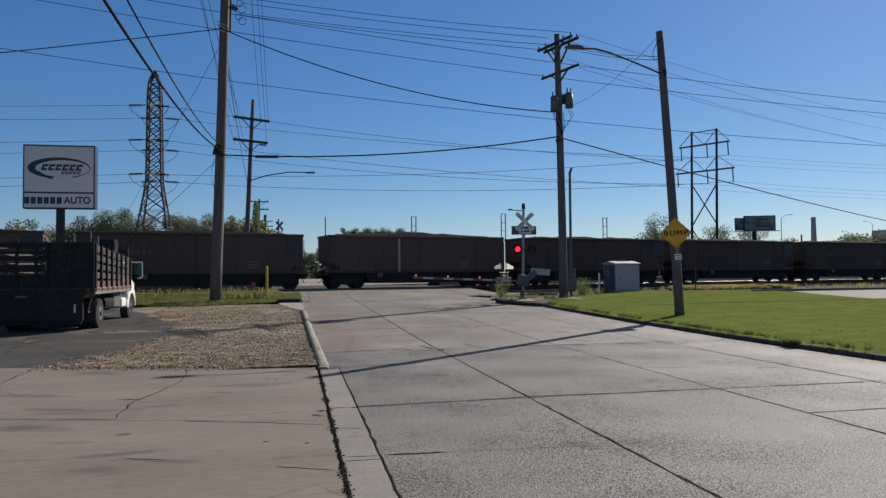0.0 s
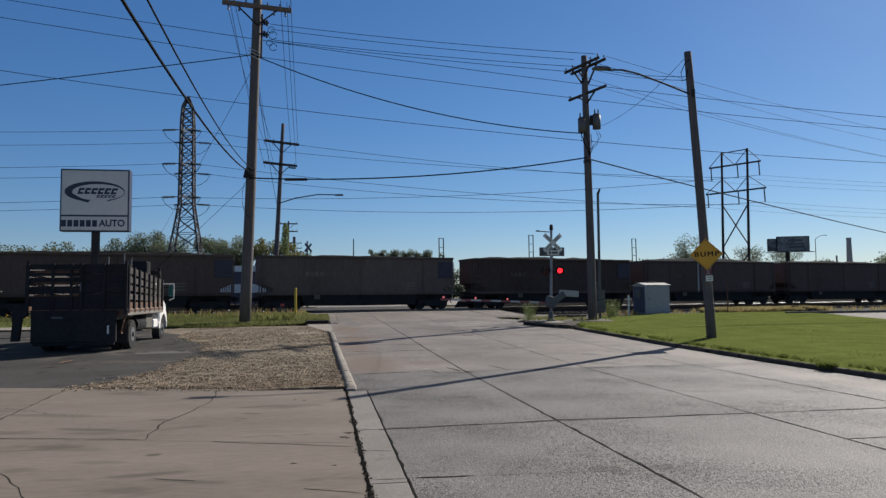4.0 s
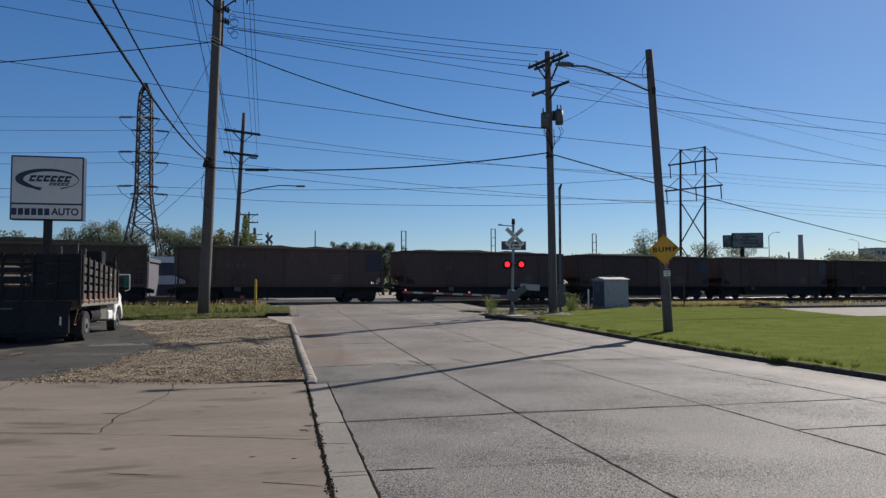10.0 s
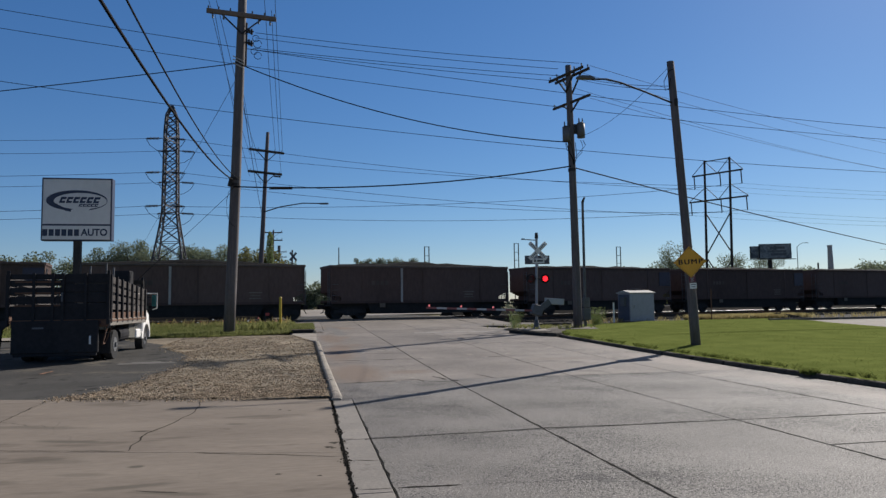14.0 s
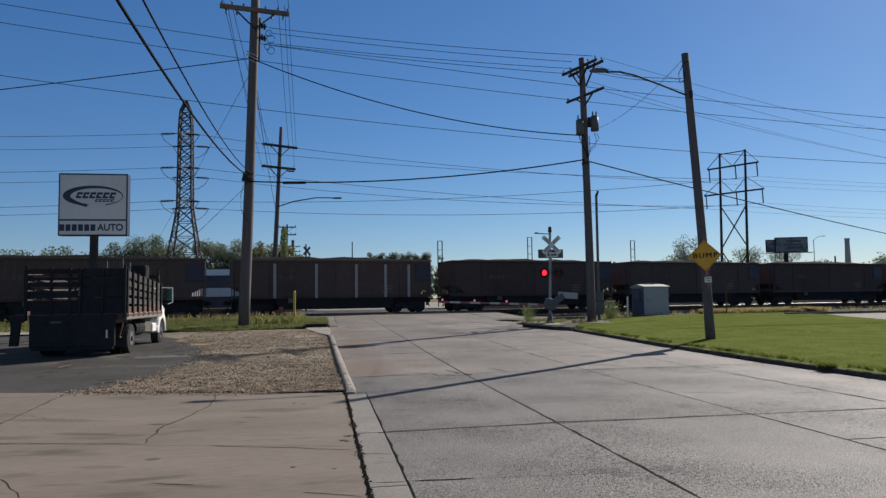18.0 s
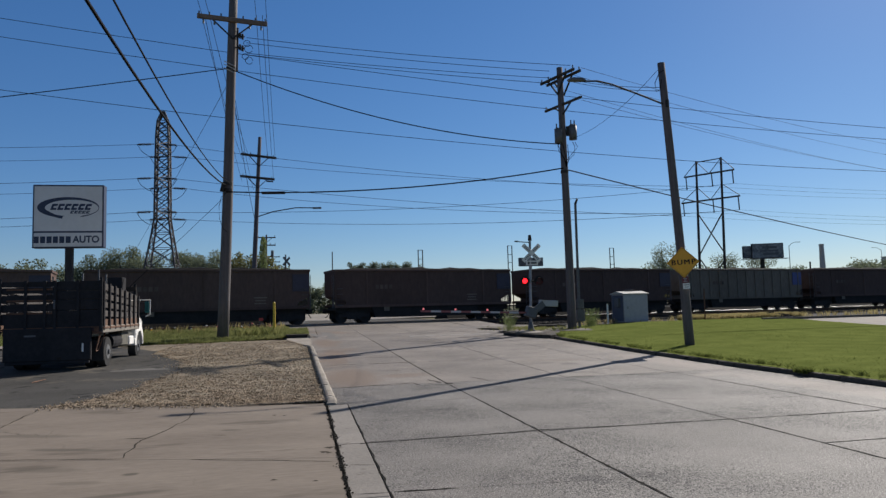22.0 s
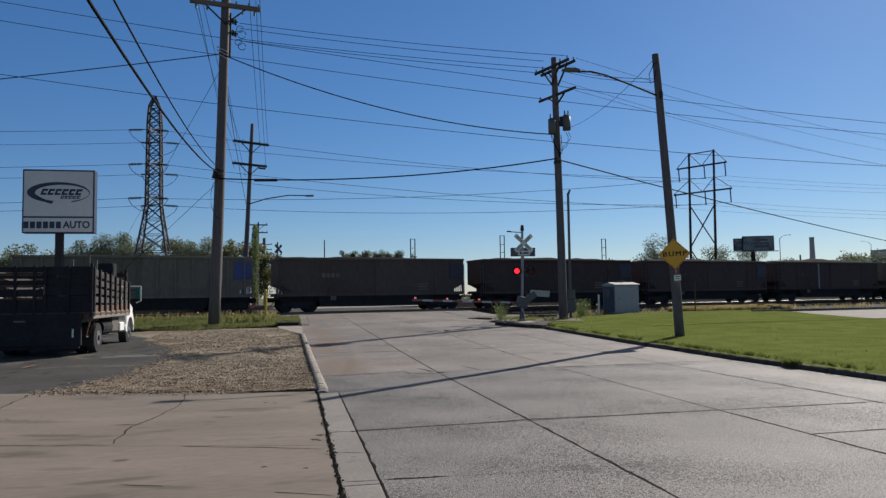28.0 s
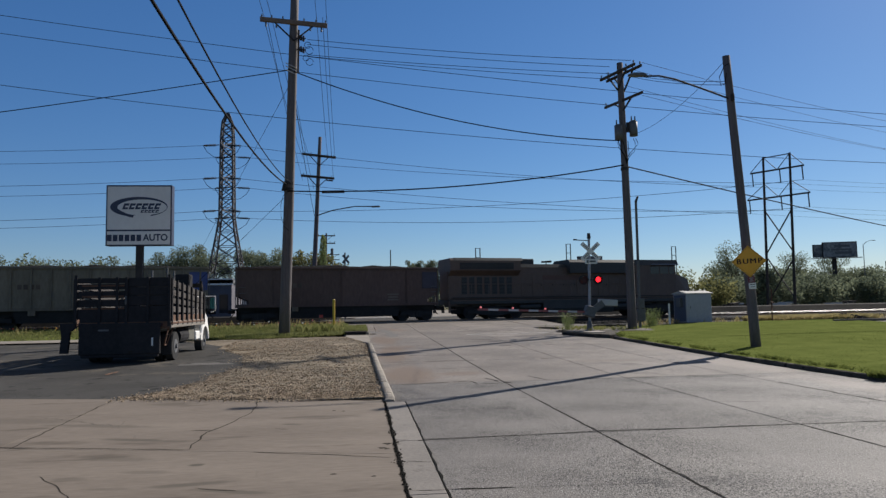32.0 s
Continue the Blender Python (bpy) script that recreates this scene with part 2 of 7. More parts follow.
CINDER = material("cinder_ground", (0.009, 0.008, 0.0075), (0.03, 0.027, 0.023), 0.95, coarse=0.3, fine=6, bump=0.6, depth=0.05)
BLACKSOIL = material("black_soil", (0.005, 0.0045, 0.004), (0.017, 0.015, 0.012), 1.0, coarse=2, fine=40, bump=0.3)
DIRT = material("dark_dirt", (0.018, 0.015, 0.012), (0.06, 0.05, 0.04), 0.95, coarse=1.5, fine=40, bump=0.6)
ASPHALT = material("asphalt", (0.043, 0.041, 0.038), (0.093, 0.089, 0.083), 0.9, coarse=0.5, fine=40, bump=0.8, depth=0.012, spots=[((0.119, 0.106, 0.089), 0.6, 0.42), ((0.025, 0.024, 0.023), 1.7, 0.40)])
DUST = material("dried_puddle", (0.09, 0.085, 0.08), (0.19, 0.18, 0.17), 0.9, coarse=1.5, fine=20, bump=0.3)
GRAVEL = material("gravel_bed", (0.112, 0.092, 0.066), (0.330, 0.276, 0.206), 0.95, coarse=0.8, fine=26, bump=0.9, depth=0.03, contrast=0.13)
BALLAST = material("ballast", (0.018, 0.016, 0.015), (0.06, 0.055, 0.05), 0.95, coarse=0.9, fine=14, bump=1.0, depth=0.05, contrast=0.14)
SOIL = material("far_ground", (0.076, 0.072, 0.038), (0.204, 0.178, 0.102), 0.95, coarse=0.06, fine=3, bump=0.4, depth=0.05)
WOOD = material("weathered_pole", (0.062, 0.054, 0.053), (0.140, 0.122, 0.118), 0.85, coarse=2.0, fine=12, bump=0.5, stretch=(6, 6, 0.5))
POLEDARK = material("dark_pole", (0.075, 0.066, 0.069), (0.160, 0.142, 0.145), 0.9, coarse=2.0, fine=12, bump=0.5, stretch=(6, 6, 0.5))
POLEDARK.node_tree.nodes["Principled BSDF"].inputs["Specular IOR Level"].default_value = 0.15
DRYSOIL = material("dry_soil", (0.15, 0.13, 0.085), (0.30, 0.26, 0.17), 0.95, coarse=0.5, fine=9, bump=0.5, spots=[((0.10, 0.13, 0.04), 0.9, 0.44)])
OLDWOOD = material("old_arm_timber", (0.10, 0.072, 0.055), (0.21, 0.155, 0.12), 0.85, coarse=2, fine=14, bump=0.4)
ARMWOOD = material("weathered_arm", (0.035, 0.028, 0.023), (0.09, 0.073, 0.06), 0.85, coarse=2, fine=14, bump=0.4)
WIRE = material("black_cable", (0.006, 0.006, 0.007), (0.012, 0.012, 0.013), 0.95, bump=0)
THINWIRE = material("weathered_wire", (0.012, 0.013, 0.015), (0.022, 0.023, 0.025), 0.95, bump=0)
TOWERSTEEL = material("weathered_tower_steel", (0.045, 0.043, 0.046), (0.085, 0.082, 0.086), 0.8, coarse=1, fine=8, bump=0.05)
STEEL = material("galvanised_steel", (0.07, 0.072, 0.076), (0.14, 0.143, 0.148), 0.65, metal=0.2, coarse=2, fine=18, bump=0.1)
DARKSTEEL = material("dark_steel", (0.028, 0.025, 0.025), (0.056, 0.052, 0.050), 0.75, metal=0.0, coarse=2, fine=20, bump=0.2)
RUST = material("rusty_steel", (0.06, 0.028, 0.016), (0.16, 0.08, 0.045), 0.85, coarse=3, fine=20, bump=0.3)
RAIL = material("polished_rail", (0.20, 0.195, 0.19), (0.32, 0.315, 0.31), 0.52, metal=1.0, coarse=2, fine=20, bump=0.05)
WHITE = material("white_paint", (0.62, 0.60, 0.56), (0.80, 0.79, 0.76), 0.5, coarse=2, fine=15, bump=0.1)
WORNWHITE = material("worn_road_paint", (0.20, 0.19, 0.175), (0.46, 0.44, 0.41), 0.8, coarse=2, fine=18, bump=0.2, contrast=0.12)
SIGNWHITE = material("sign_plastic", (0.60, 0.57, 0.52), (0.70, 0.67, 0.62), 0.4, coarse=1.2, fine=4, bump=0.02)
SIGNBLUE = material("sign_dark_blue", (0.012, 0.016, 0.04), (0.03, 0.035, 0.07), 0.45, coarse=3, fine=12, bump=0)
SIGNYELLOW = material("sign_yellow", (0.66, 0.30, 0.008), (0.80, 0.38, 0.015), 0.4, coarse=3, fine=20, bump=0.02)
BLACK = material("black_paint", (0.022, 0.021, 0.021), (0.042, 0.040, 0.039), 0.9, coarse=3, fine=20, bump=0.1)
FADEDBLACK = material("faded_black_paint", (0.021, 0.0205, 0.022), (0.042, 0.040, 0.042), 0.85, coarse=1.2, fine=9, bump=0.2, spots=[((0.032, 0.024, 0.019), 2.5, 0.32)])
RUBBER = material("tyre_rubber", (0.026, 0.026, 0.026), (0.055, 0.054, 0.053), 0.85, coarse=3, fine=30, bump=0.3)
YELLOW = material("yellow_paint", (0.50, 0.32, 0.02), (0.66, 0.45, 0.04), 0.5, coarse=4, fine=20, bump=0.1)
REDPAINT = material("red_paint", (0.34, 0.03, 0.03), (0.50, 0.06, 0.05), 0.45, coarse=3, fine=20, bump=0.05)
GATESTRIPE = material("faded_gate_red", (0.20, 0.06, 0.06), (0.32, 0.11, 0.10), 0.6, coarse=3, fine=20, bump=0.05)
GATEWHITE = material("faded_gate_white", (0.42, 0.39, 0.38), (0.58, 0.55, 0.53), 0.6, coarse=3, fine=20, bump=0.05)
LAMPRED = material("lit_red_lens", (1.0, 0.008, 0.014), (1.0, 0.014, 0.022), 0.3, bump=0, emit=3.2)
GATERED = material("gate_lamp_lens", (0.8, 0.16, 0.16), (0.9, 0.25, 0.24), 0.3, bump=0, emit=0.45)
REDDARK = material("faded_dark_red", (0.10, 0.018, 0.025), (0.16, 0.03, 0.04), 0.5, coarse=3, fine=20, bump=0.02)
LENS = material("dark_red_lens", (0.022, 0.005, 0.006), (0.035, 0.008, 0.01), 0.6, bump=0)
SILVER = material("aluminium_sheet", (0.22, 0.222, 0.24), (0.30, 0.30, 0.32), 0.5, metal=0.5, coarse=1.5, fine=9, bump=0.08)
GLASS = material("dark_glass", (0.02, 0.025, 0.03), (0.03, 0.035, 0.04), 0.05, bump=0)
CABINET = material("brushed_aluminium", (0.25, 0.25, 0.28), (0.33, 0.33, 0.365), 0.42, metal=0.6, coarse=1.2, fine=9, bump=0.05)
# darker blue-grey for the cabinet side that lies in shade
SIDESHADE = material("shaded_cabinet_side", (0.045, 0.055, 0.085), (0.075, 0.088, 0.125), 0.6, coarse=1.2, fine=9, bump=0.05)
COAL = material("coal", (0.004, 0.004, 0.004), (0.016, 0.016, 0.016), 1.0, coarse=2, fine=10, bump=1.0, depth=0.08)
COAL.node_tree.nodes["Principled BSDF"].inputs["Specular IOR Level"].default_value = 0.08
CARBROWN = material("car_brown", (0.078, 0.052, 0.045), (0.130, 0.090, 0.078), 0.8, metal=0.0, coarse=0.4, fine=6, bump=0.15, stretch=(1, 1, 0.35), vary=0.2)
CARGREY = material("car_grey", (0.085, 0.066, 0.056), (0.150, 0.120, 0.104), 0.75, metal=0.0, coarse=0.4, fine=6, bump=0.15, stretch=(1, 1, 0.35), vary=0.2)
CARALU = material("car_aluminium", (0.122, 0.103, 0.080), (0.215, 0.185, 0.148), 0.6, metal=0.0, coarse=0.4, fine=6, bump=0.15, stretch=(1, 1, 0.35), vary=0.12)
PALEPOST = material("pale_posts_and_lit_lid", (0.26, 0.25, 0.23), (0.40, 0.385, 0.36), 0.7, coarse=1, fine=8, bump=0.1)
ORANGE = material("worn_orange_paint", (0.16, 0.085, 0.055), (0.33, 0.16, 0.08), 0.85, coarse=4, fine=30, bump=0.2)
PANELBLUE = material("bright_blue_panel", (0.03, 0.045, 0.16), (0.05, 0.075, 0.25), 0.5, coarse=1, fine=8, bump=0.1)
GREYBOARD = material("weathered_grey_board", (0.062, 0.056, 0.053), (0.145, 0.131, 0.123), 0.9, coarse=1.5, fine=14, bump=0.4, stretch=(1, 0.3, 4), vary=0.25)
DUSTY = material("dusty_steel", (0.13, 0.115, 0.095), (0.25, 0.225, 0.19), 0.75, metal=0.1, coarse=1.5, fine=12, bump=0.2, spots=[((0.12, 0.07, 0.045), 3.0, 0.36)])
OLIVE = material("dusty_olive_paint", (0.060, 0.056, 0.043), (0.115, 0.108, 0.085), 0.7, coarse=1.5, fine=12, bump=0.2)
TEAL = material("teal_paint", (0.02, 0.09, 0.095), (0.035, 0.125, 0.13), 0.8, coarse=3, fine=15, bump=0.05)
CARBLUE = material("car_blue_panel", (0.024, 0.021, 0.036), (0.042, 0.036, 0.062), 0.5, coarse=1, fine=8, bump=0.1)
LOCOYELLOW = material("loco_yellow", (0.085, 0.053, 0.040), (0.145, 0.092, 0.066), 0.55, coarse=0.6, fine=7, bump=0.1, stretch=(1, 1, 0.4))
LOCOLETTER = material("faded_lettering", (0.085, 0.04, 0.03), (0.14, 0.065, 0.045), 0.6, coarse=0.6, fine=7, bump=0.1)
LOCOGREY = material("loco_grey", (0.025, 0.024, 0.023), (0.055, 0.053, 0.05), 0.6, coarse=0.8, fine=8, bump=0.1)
BARK = material("bark", (0.05, 0.04, 0.03), (0.12, 0.10, 0.08), 0.9, coarse=3, fine=15, bump=0.5)
WALLGREY = material("far_wall", (0.30, 0.30, 0.30), (0.42, 0.42, 0.42), 0.8, coarse=0.3, fine=4, bump=0.05)
SHEDWALL = material("dull_violet_sheet_wall", (0.075, 0.070, 0.085), (0.125, 0.118, 0.138), 0.8, coarse=0.6, fine=5, bump=0.05)
BRICK = material("chimney_brick", (0.28, 0.27, 0.27), (0.40, 0.385, 0.38), 0.85, coarse=0.2, fine=3, bump=0.1)

for matt in (CONCRETE, SMOOTH, APRON):
    matt.node_tree.nodes["Principled BSDF"].inputs["Specular IOR Level"].default_value = 0.22
for matt in (WIRE, THINWIRE, TEAL, GREYBOARD, CARBROWN, CARGREY, CARALU, FADEDBLACK, ARMWOOD, BALLAST, CINDER, SOIL, GRAVEL, ASPHALT, DIRT, BLACKSOIL, DUST, KERB, KERBDARK, RUBBER, BLACK, DARKSTEEL):
    matt.node_tree.nodes["Principled BSDF"].inputs["Specular IOR Level"].default_value = 0.1


def leafy(name, dark, light, scale=0.5, glow=0.45):
    """Thin leaves: matt, and lit through from behind."""
    m = bpy.data.materials.new(name)
    m.use_nodes = True
    n, link = m.node_tree.nodes, m.node_tree.links.new
    n.remove(n["Principled BSDF"])
    coord, geo = n.new("ShaderNodeTexCoord"), n.new("ShaderNodeNewGeometry")
    cloud, ramp = n.new("ShaderNodeTexNoise"), n.new("ShaderNodeValToRGB")
    cloud.inputs["Scale"].default_value = scale
    link(coord.outputs["Object"], cloud.inputs["Vector"])
    mixed = n.new("ShaderNodeMath")
    mixed.operation = "MULTIPLY_ADD"
    mixed.inputs[1].default_value = 0.45
    link(geo.outputs["Random Per Island"], mixed.inputs[0])
    link(cloud.outputs["Fac"], mixed.inputs[2])
    ramp.color_ramp.elements[0].position, ramp.color_ramp.elements[1].position = 0.38, 1.0
    ramp.color_ramp.elements[0].color, ramp.color_ramp.elements[1].color = (*dark, 1), (*light, 1)
    link(mixed.outputs[0], ramp.inputs[0])
    front, through_light, both = n.new("ShaderNodeBsdfDiffuse"), n.new("ShaderNodeBsdfTranslucent"), n.new("ShaderNodeMixShader")
    link(ramp.outputs[0], front.inputs["Color"])
    link(ramp.outputs[0], through_light.inputs["Color"])
    both.inputs[0].default_value = glow
    link(front.outputs[0], both.inputs[1])
    link(through_light.outputs[0], both.inputs[2])
    link(both.outputs[0], n["Material Output"].inputs["Surface"])
    return m


LAWN = leafy("lawn_turf", (0.091, 0.114, 0.030), (0.157, 0.182, 0.053), 1.1, 0.0)
GRASS = leafy("grass_blades", (0.098, 0.122, 0.030), (0.172, 0.199, 0.057), 0.8, 0.5)
STONE = leafy("gravel_stone", (0.066, 0.049, 0.033), (0.56, 0.445, 0.32), 4.5, 0.0)
VERGE = leafy("verge_blades", (0.096, 0.113, 0.036), (0.245, 0.250, 0.104), 0.7)
WEEDS = leafy("weed_stalks", (0.111, 0.132, 0.038), (0.281, 0.272, 0.111), 0.8)
SHOOTS = leafy("fresh_shoots", (0.190, 0.225, 0.085), (0.370, 0.420, 0.185), 1.5)
STRAW = leafy("dry_grass", (0.221, 0.178, 0.076), (0.425, 0.357, 0.170))
LEAF = leafy("leaves_green", (0.105, 0.127, 0.088), (0.205, 0.232, 0.150), 0.25, 0.45)
LEAFDRY = leafy("leaves_yellow", (0.100, 0.106, 0.045), (0.215, 0.208, 0.090), 0.3, 0.5)
POSTER = material("faded_poster", (0.05, 0.06, 0.07), (0.27, 0.28, 0.28), 0.6, coarse=0.45, fine=2, bump=0, contrast=0.12)

# ---- mesh helpers ----


class Form:
    """A bmesh with simple shaping calls, all in the space of its thing."""

    def __init__(self):
        self.bm = bmesh.new()

    def box(self, centre, size, turn=(0, 0, 0), bevel=0.0):
        m = pose(*centre, *turn) @ Matrix.Diagonal((*size, 1))
        made = bmesh.ops.create_cube(self.bm, size=1, matrix=m)
        if bevel:
            edges = list({e for v in made["verts"] for e in v.link_edges})
            bmesh.ops.bevel(self.bm, geom=edges, offset=bevel, segments=1, affect="EDGES", profile=0.5)
        return self

    def rod(self, a, b, r0, r1=None, seg=8, caps=True):
        a, b = Vector(a), Vector(b)
        r1 = r0 if r1 is None else r1
        turn = (b - a).to_track_quat("Z", "Y").to_matrix().to_4x4()
        m = Matrix.Translation((a + b) / 2) @ turn
        bmesh.ops.create_cone(self.bm, cap_ends=caps, segments=seg, radius1=r0, radius2=r1, depth=(b - a).length, matrix=m)
        return self

    def bar(self, a, b, w, h):
        """A square bar from a to b."""
        a, b = Vector(a), Vector(b)
        turn = (b - a).to_track_quat("Z", "Y").to_matrix().to_4x4()
        m = Matrix.Translation((a + b) / 2) @ turn @ Matrix.Diagonal((w, h, (b - a).length, 1))
        bmesh.ops.create_cube(self.bm, size=1, matrix=m)
        return self

    def tube(self, points, r, seg=5):
        pts = [Vector(p) for p in points]
        rings = []
        for i, p in enumerate(pts):
            way = (pts[min(i + 1, len(pts) - 1)] - pts[max(i - 1, 0)]).normalized()
            side = way.cross(Vector((0.013, 0.021, 1))).normalized()
            over = side.cross(way)
            rings.append([self.bm.verts.new(p + r * (math.cos(6.2832 * k / seg) * side + math.sin(6.2832 * k / seg) * over)) for k in range(seg)])
        for a, b in zip(rings, rings[1:]):
            for k in range(seg):
                self.bm.faces.new((a[k], a[(k + 1) % seg], b[(k + 1) % seg], b[k]))
        self.bm.faces.new(rings[0][::-1])
        self.bm.faces.new(rings[-1])
        return self

    def loft(self, rings, closed=True):
        """Rings of equal count joined one to the next, with both ends capped."""
        made = [[self.bm.verts.new(p) for p in ring] for ring in rings]
        for a, b in zip(made, made[1:]):
            for k in range(len(a) if closed else len(a) - 1):
                self.bm.faces.new((a[k], a[(k + 1) % len(a)], b[(k + 1) % len(a)], b[k]))
        if closed:
            self.bm.faces.new(made[0][::-1])
            self.bm.faces.new(made[-1])
        return self

    def prism(self, outline, axis, low, high):
        """An outline in the two other axes, pushed along axis 0, 1 or 2 from low to high."""
        def put(a, b, c):
            return {0: (c, a, b), 1: (a, c, b), 2: (a, b, c)}[axis]
        return self.loft([[put(a, b, low) for a, b in outline], [put(a, b, high) for a, b in outline]])

    def mesh(self, name, smooth=False):
        bmesh.ops.recalc_face_normals(self.bm, faces=self.bm.faces[:])
        me = bpy.data.meshes.new(name)
        self.bm.to_mesh(me)
        self.bm.free()
        if smooth:
            me.polygons.foreach_set("use_smooth", [True] * len(me.polygons))
        return me


def link_mesh(name, me, mat, parent=None, label=""):
    ob = new(name, me)
    if mat and not me.materials:
        me.materials.append(mat)
    ob.parent = parent
    return tagged(ob, label)


def part(name, form, mat, parent, label="", smooth=False):
    """One mesh object under a thing or a part."""
    return link_mesh(name, form.mesh(name, smooth), mat, parent, label)


def thing(name, m, label, category, group="", kind=""):
    """An Empty at a thing's base."""
    ob = new(name)
    ob.empty_display_size = 0.3
    ob.matrix_basis = m
    return tagged(ob, label, category, group, kind)


def soup(name, verts, faces, mat, parent=None, label=""):
    me = bpy.data.meshes.new(name)
    me.from_pydata(verts, [], faces)
    return link_mesh(name, me, mat, parent, label)


def words(text, size, mat, m, parent, name="lettering", thick=0.006, wide=1.0, bold=0.02):
    curve = bpy.data.curves.new(name, "FONT")
    curve.body, curve.size, curve.extrude, curve.align_x, curve.align_y = text, size, thick, "CENTER", "CENTER"
    curve.offset = size * bold
    holder = new("holder", curve)
    me = bpy.data.meshes.new_from_object(holder)
    bpy.data.objects.remove(holder)
    ob = link_mesh(name, me, mat, parent)
    ob.matrix_basis = m @ Matrix.Diagonal((wide, 1, 1, 1))
    return ob


LEVELS = [(-200, 0.0), (15, 0.0), (20.3, 0.05), (25.6, 0.14), (36.5, 0.28), (47, 0.45), (49, 0.52), (70, 0.52), (85, 0.35), (105, 0.1), (130, 0.0), (4000, 0.0)]


def level(y):
    """Height of the ground: flat, then rising to the tracks."""
    for (a, za), (b, zb) in zip(LEVELS, LEVELS[1:]):
        if a <= y <= b:
            return za + (zb - za) * (y - a) / (b - a)
    return 0.0


# the tracks run 12 degrees off the x axis and fall gently to the right; along(s, d): s metres along them, d metres from the eye
TRACK = radians(12)
ALONG, ACROSS = Vector((math.cos(TRACK), math.sin(TRACK), 0)), Vector((-math.sin(TRACK), math.cos(TRACK), 0))
GRADE = 0.0022


def rail_top(s):
    """Height of the rails s metres along the tracks."""
    return 0.60 - GRADE * max(-60, min(130, s))


def along(s, d, z=0.0):
    p = ALONG * s + ACROSS * d
    return (p.x, p.y, z)

# ---- ground, road and verges ----


def sheet(name, rows, mat, lift, label="", category="", parent=None, kind="structure", across=1):
    """A sheet over the ground: rows of (y, x from, x to), subdivided across."""
    verts, faces = [], []
    for y, a, b in rows:
        for i in range(across + 1):
            x = a + (b - a) * i / across
            verts.append((x, y, level(y) + lift))
    w = across + 1
    for r in range(len(rows) - 1):
        for i in range(across):
            k = r * w + i
            faces.append((k, k + 1, k + w + 1, k + w))
    ob = soup(name, verts, faces, mat, parent)
    return tagged(ob, label, category, kind=kind)


FAR = [-60, 0, 15, 20.3, 25.6, 36.5, 47, 49, 70, 85, 105, 130, 300, 900, 2500]
sheet("ground", [(y, -1800, 1800) for y in FAR if y <= 36.5 or y >= 130], SOIL, -0.14, "dry scrubby ground under and beyond the street", "ground")
for a, b in ((-900, -1.4), (12.6, 900)):
    sheet("rail_yard", [(57.5, a, b), (70, a, b), (85, a, b), (105, a, b), (130, a, b), (175, a, b)], CINDER, -0.30 if a > 0 else -0.1, "dark cinder ground beyond the tracks", "ground")
sheet("road_bed", [(y, 0.2 if y < 47 else -1.0, 10.2 if y < 30 else 12.4) for y in (-30, 15, 20.3, 25.6, 30, 36.5, 47, 49.4)], DIRT, -0.045, "dark dirt under the road slabs", "ground")
sheet("far_pavement", [(104, -3, 24), (130, -3.5, 32), (170, -4, 43), (260, -6, 66)], KERBLIGHT, 0.0, "pale sunlit concrete lot beyond the tracks", "pavement")
far_bed = Form()
far_bed.loft([[(-1.2, y, level(y) - 0.5), (11.2, y, level(y) - 0.5), (11.2, y, level(y) - 0.02), (-1.2, y, level(y) - 0.02)] for y in (62.5, 70, 85, 103.9)])
tagged(link_mesh("road_bed", far_bed.mesh("road_bed"), DIRT), "dark dirt under the road beyond the tracks", "ground", kind="structure")
road = thing("road", pose(0, 0, 0), "worn grey concrete street in cast slabs with dark joints", "road", kind="structure")


def slab(x0, x1, y0, y1, parent, mat=CONCRETE, name="slab", gap=0.007, top=0.0, skew=0.0, edge=0.005):
    """One cast slab with a chipped edge; skew tilts its cross joints in plan."""
    c, ch = gap, edge
    form = Form()
    corners = [(x0 + c, y0 + c), (x1 - c, y0 + c), (x1 - c, y1 - c), (x0 + c, y1 - c)]
    inner = [(x0 + c + ch, y0 + c + ch), (x1 - c - ch, y0 + c + ch), (x1 - c - ch, y1 - c - ch), (x0 + c + ch, y1 - c - ch)]
    def put(p, z):
        y = p[1] + skew * p[0]
        return (p[0], y, level(y) + top + z)
    form.loft([[put(p, -0.06) for p in corners], [put(p, -ch) for p in corners], [put(p, 0) for p in inner]])
    return part(name, form, mat, parent)


LANES = [(0.73, 2.95), (2.95, 5.65), (5.65, 8.15), (8.15, 10.03)]
CUTS = [[-14, -6, 1.6, 8.8, 15.0, 20.3, 25.6, 31, 36.5, 42, 48.9], [-14, -6, 1.6, 8.8, 15.0, 20.3, 25.6, 31, 36.5, 42, 48.9],
        [-14, -6, 0.5, 7.05, 8.8, 15.0, 20.3, 25.6, 31, 36.5, 42, 48.9], [-14, -6, 0.5, 8.8, 15.0, 20.3, 25.6, 31, 36.5, 42, 48.9]]
for (a, b), cuts in zip(LANES, CUTS):
    for y0, y1 in zip(cuts, cuts[1:]):
        stops = [y0] + [y for y, _ in LEVELS if y0 + 0.5 < y < y1 - 0.5] + [y1]
        for u, v in zip(stops, stops[1:]):
            if a < 1 and u < 12.3 < v:
                slab(a, b, u, 12.3, road)
                slab(0.33, b, 12.3, v, road, CONCRETE, "slab", 0.001, 0.0, 0.0, 0.002)
            else:
                slab(0.33 if a < 1 and 12 < u < 35 else a, b, u, v, road, SMOOTH if u > 14 else CONCRETE)
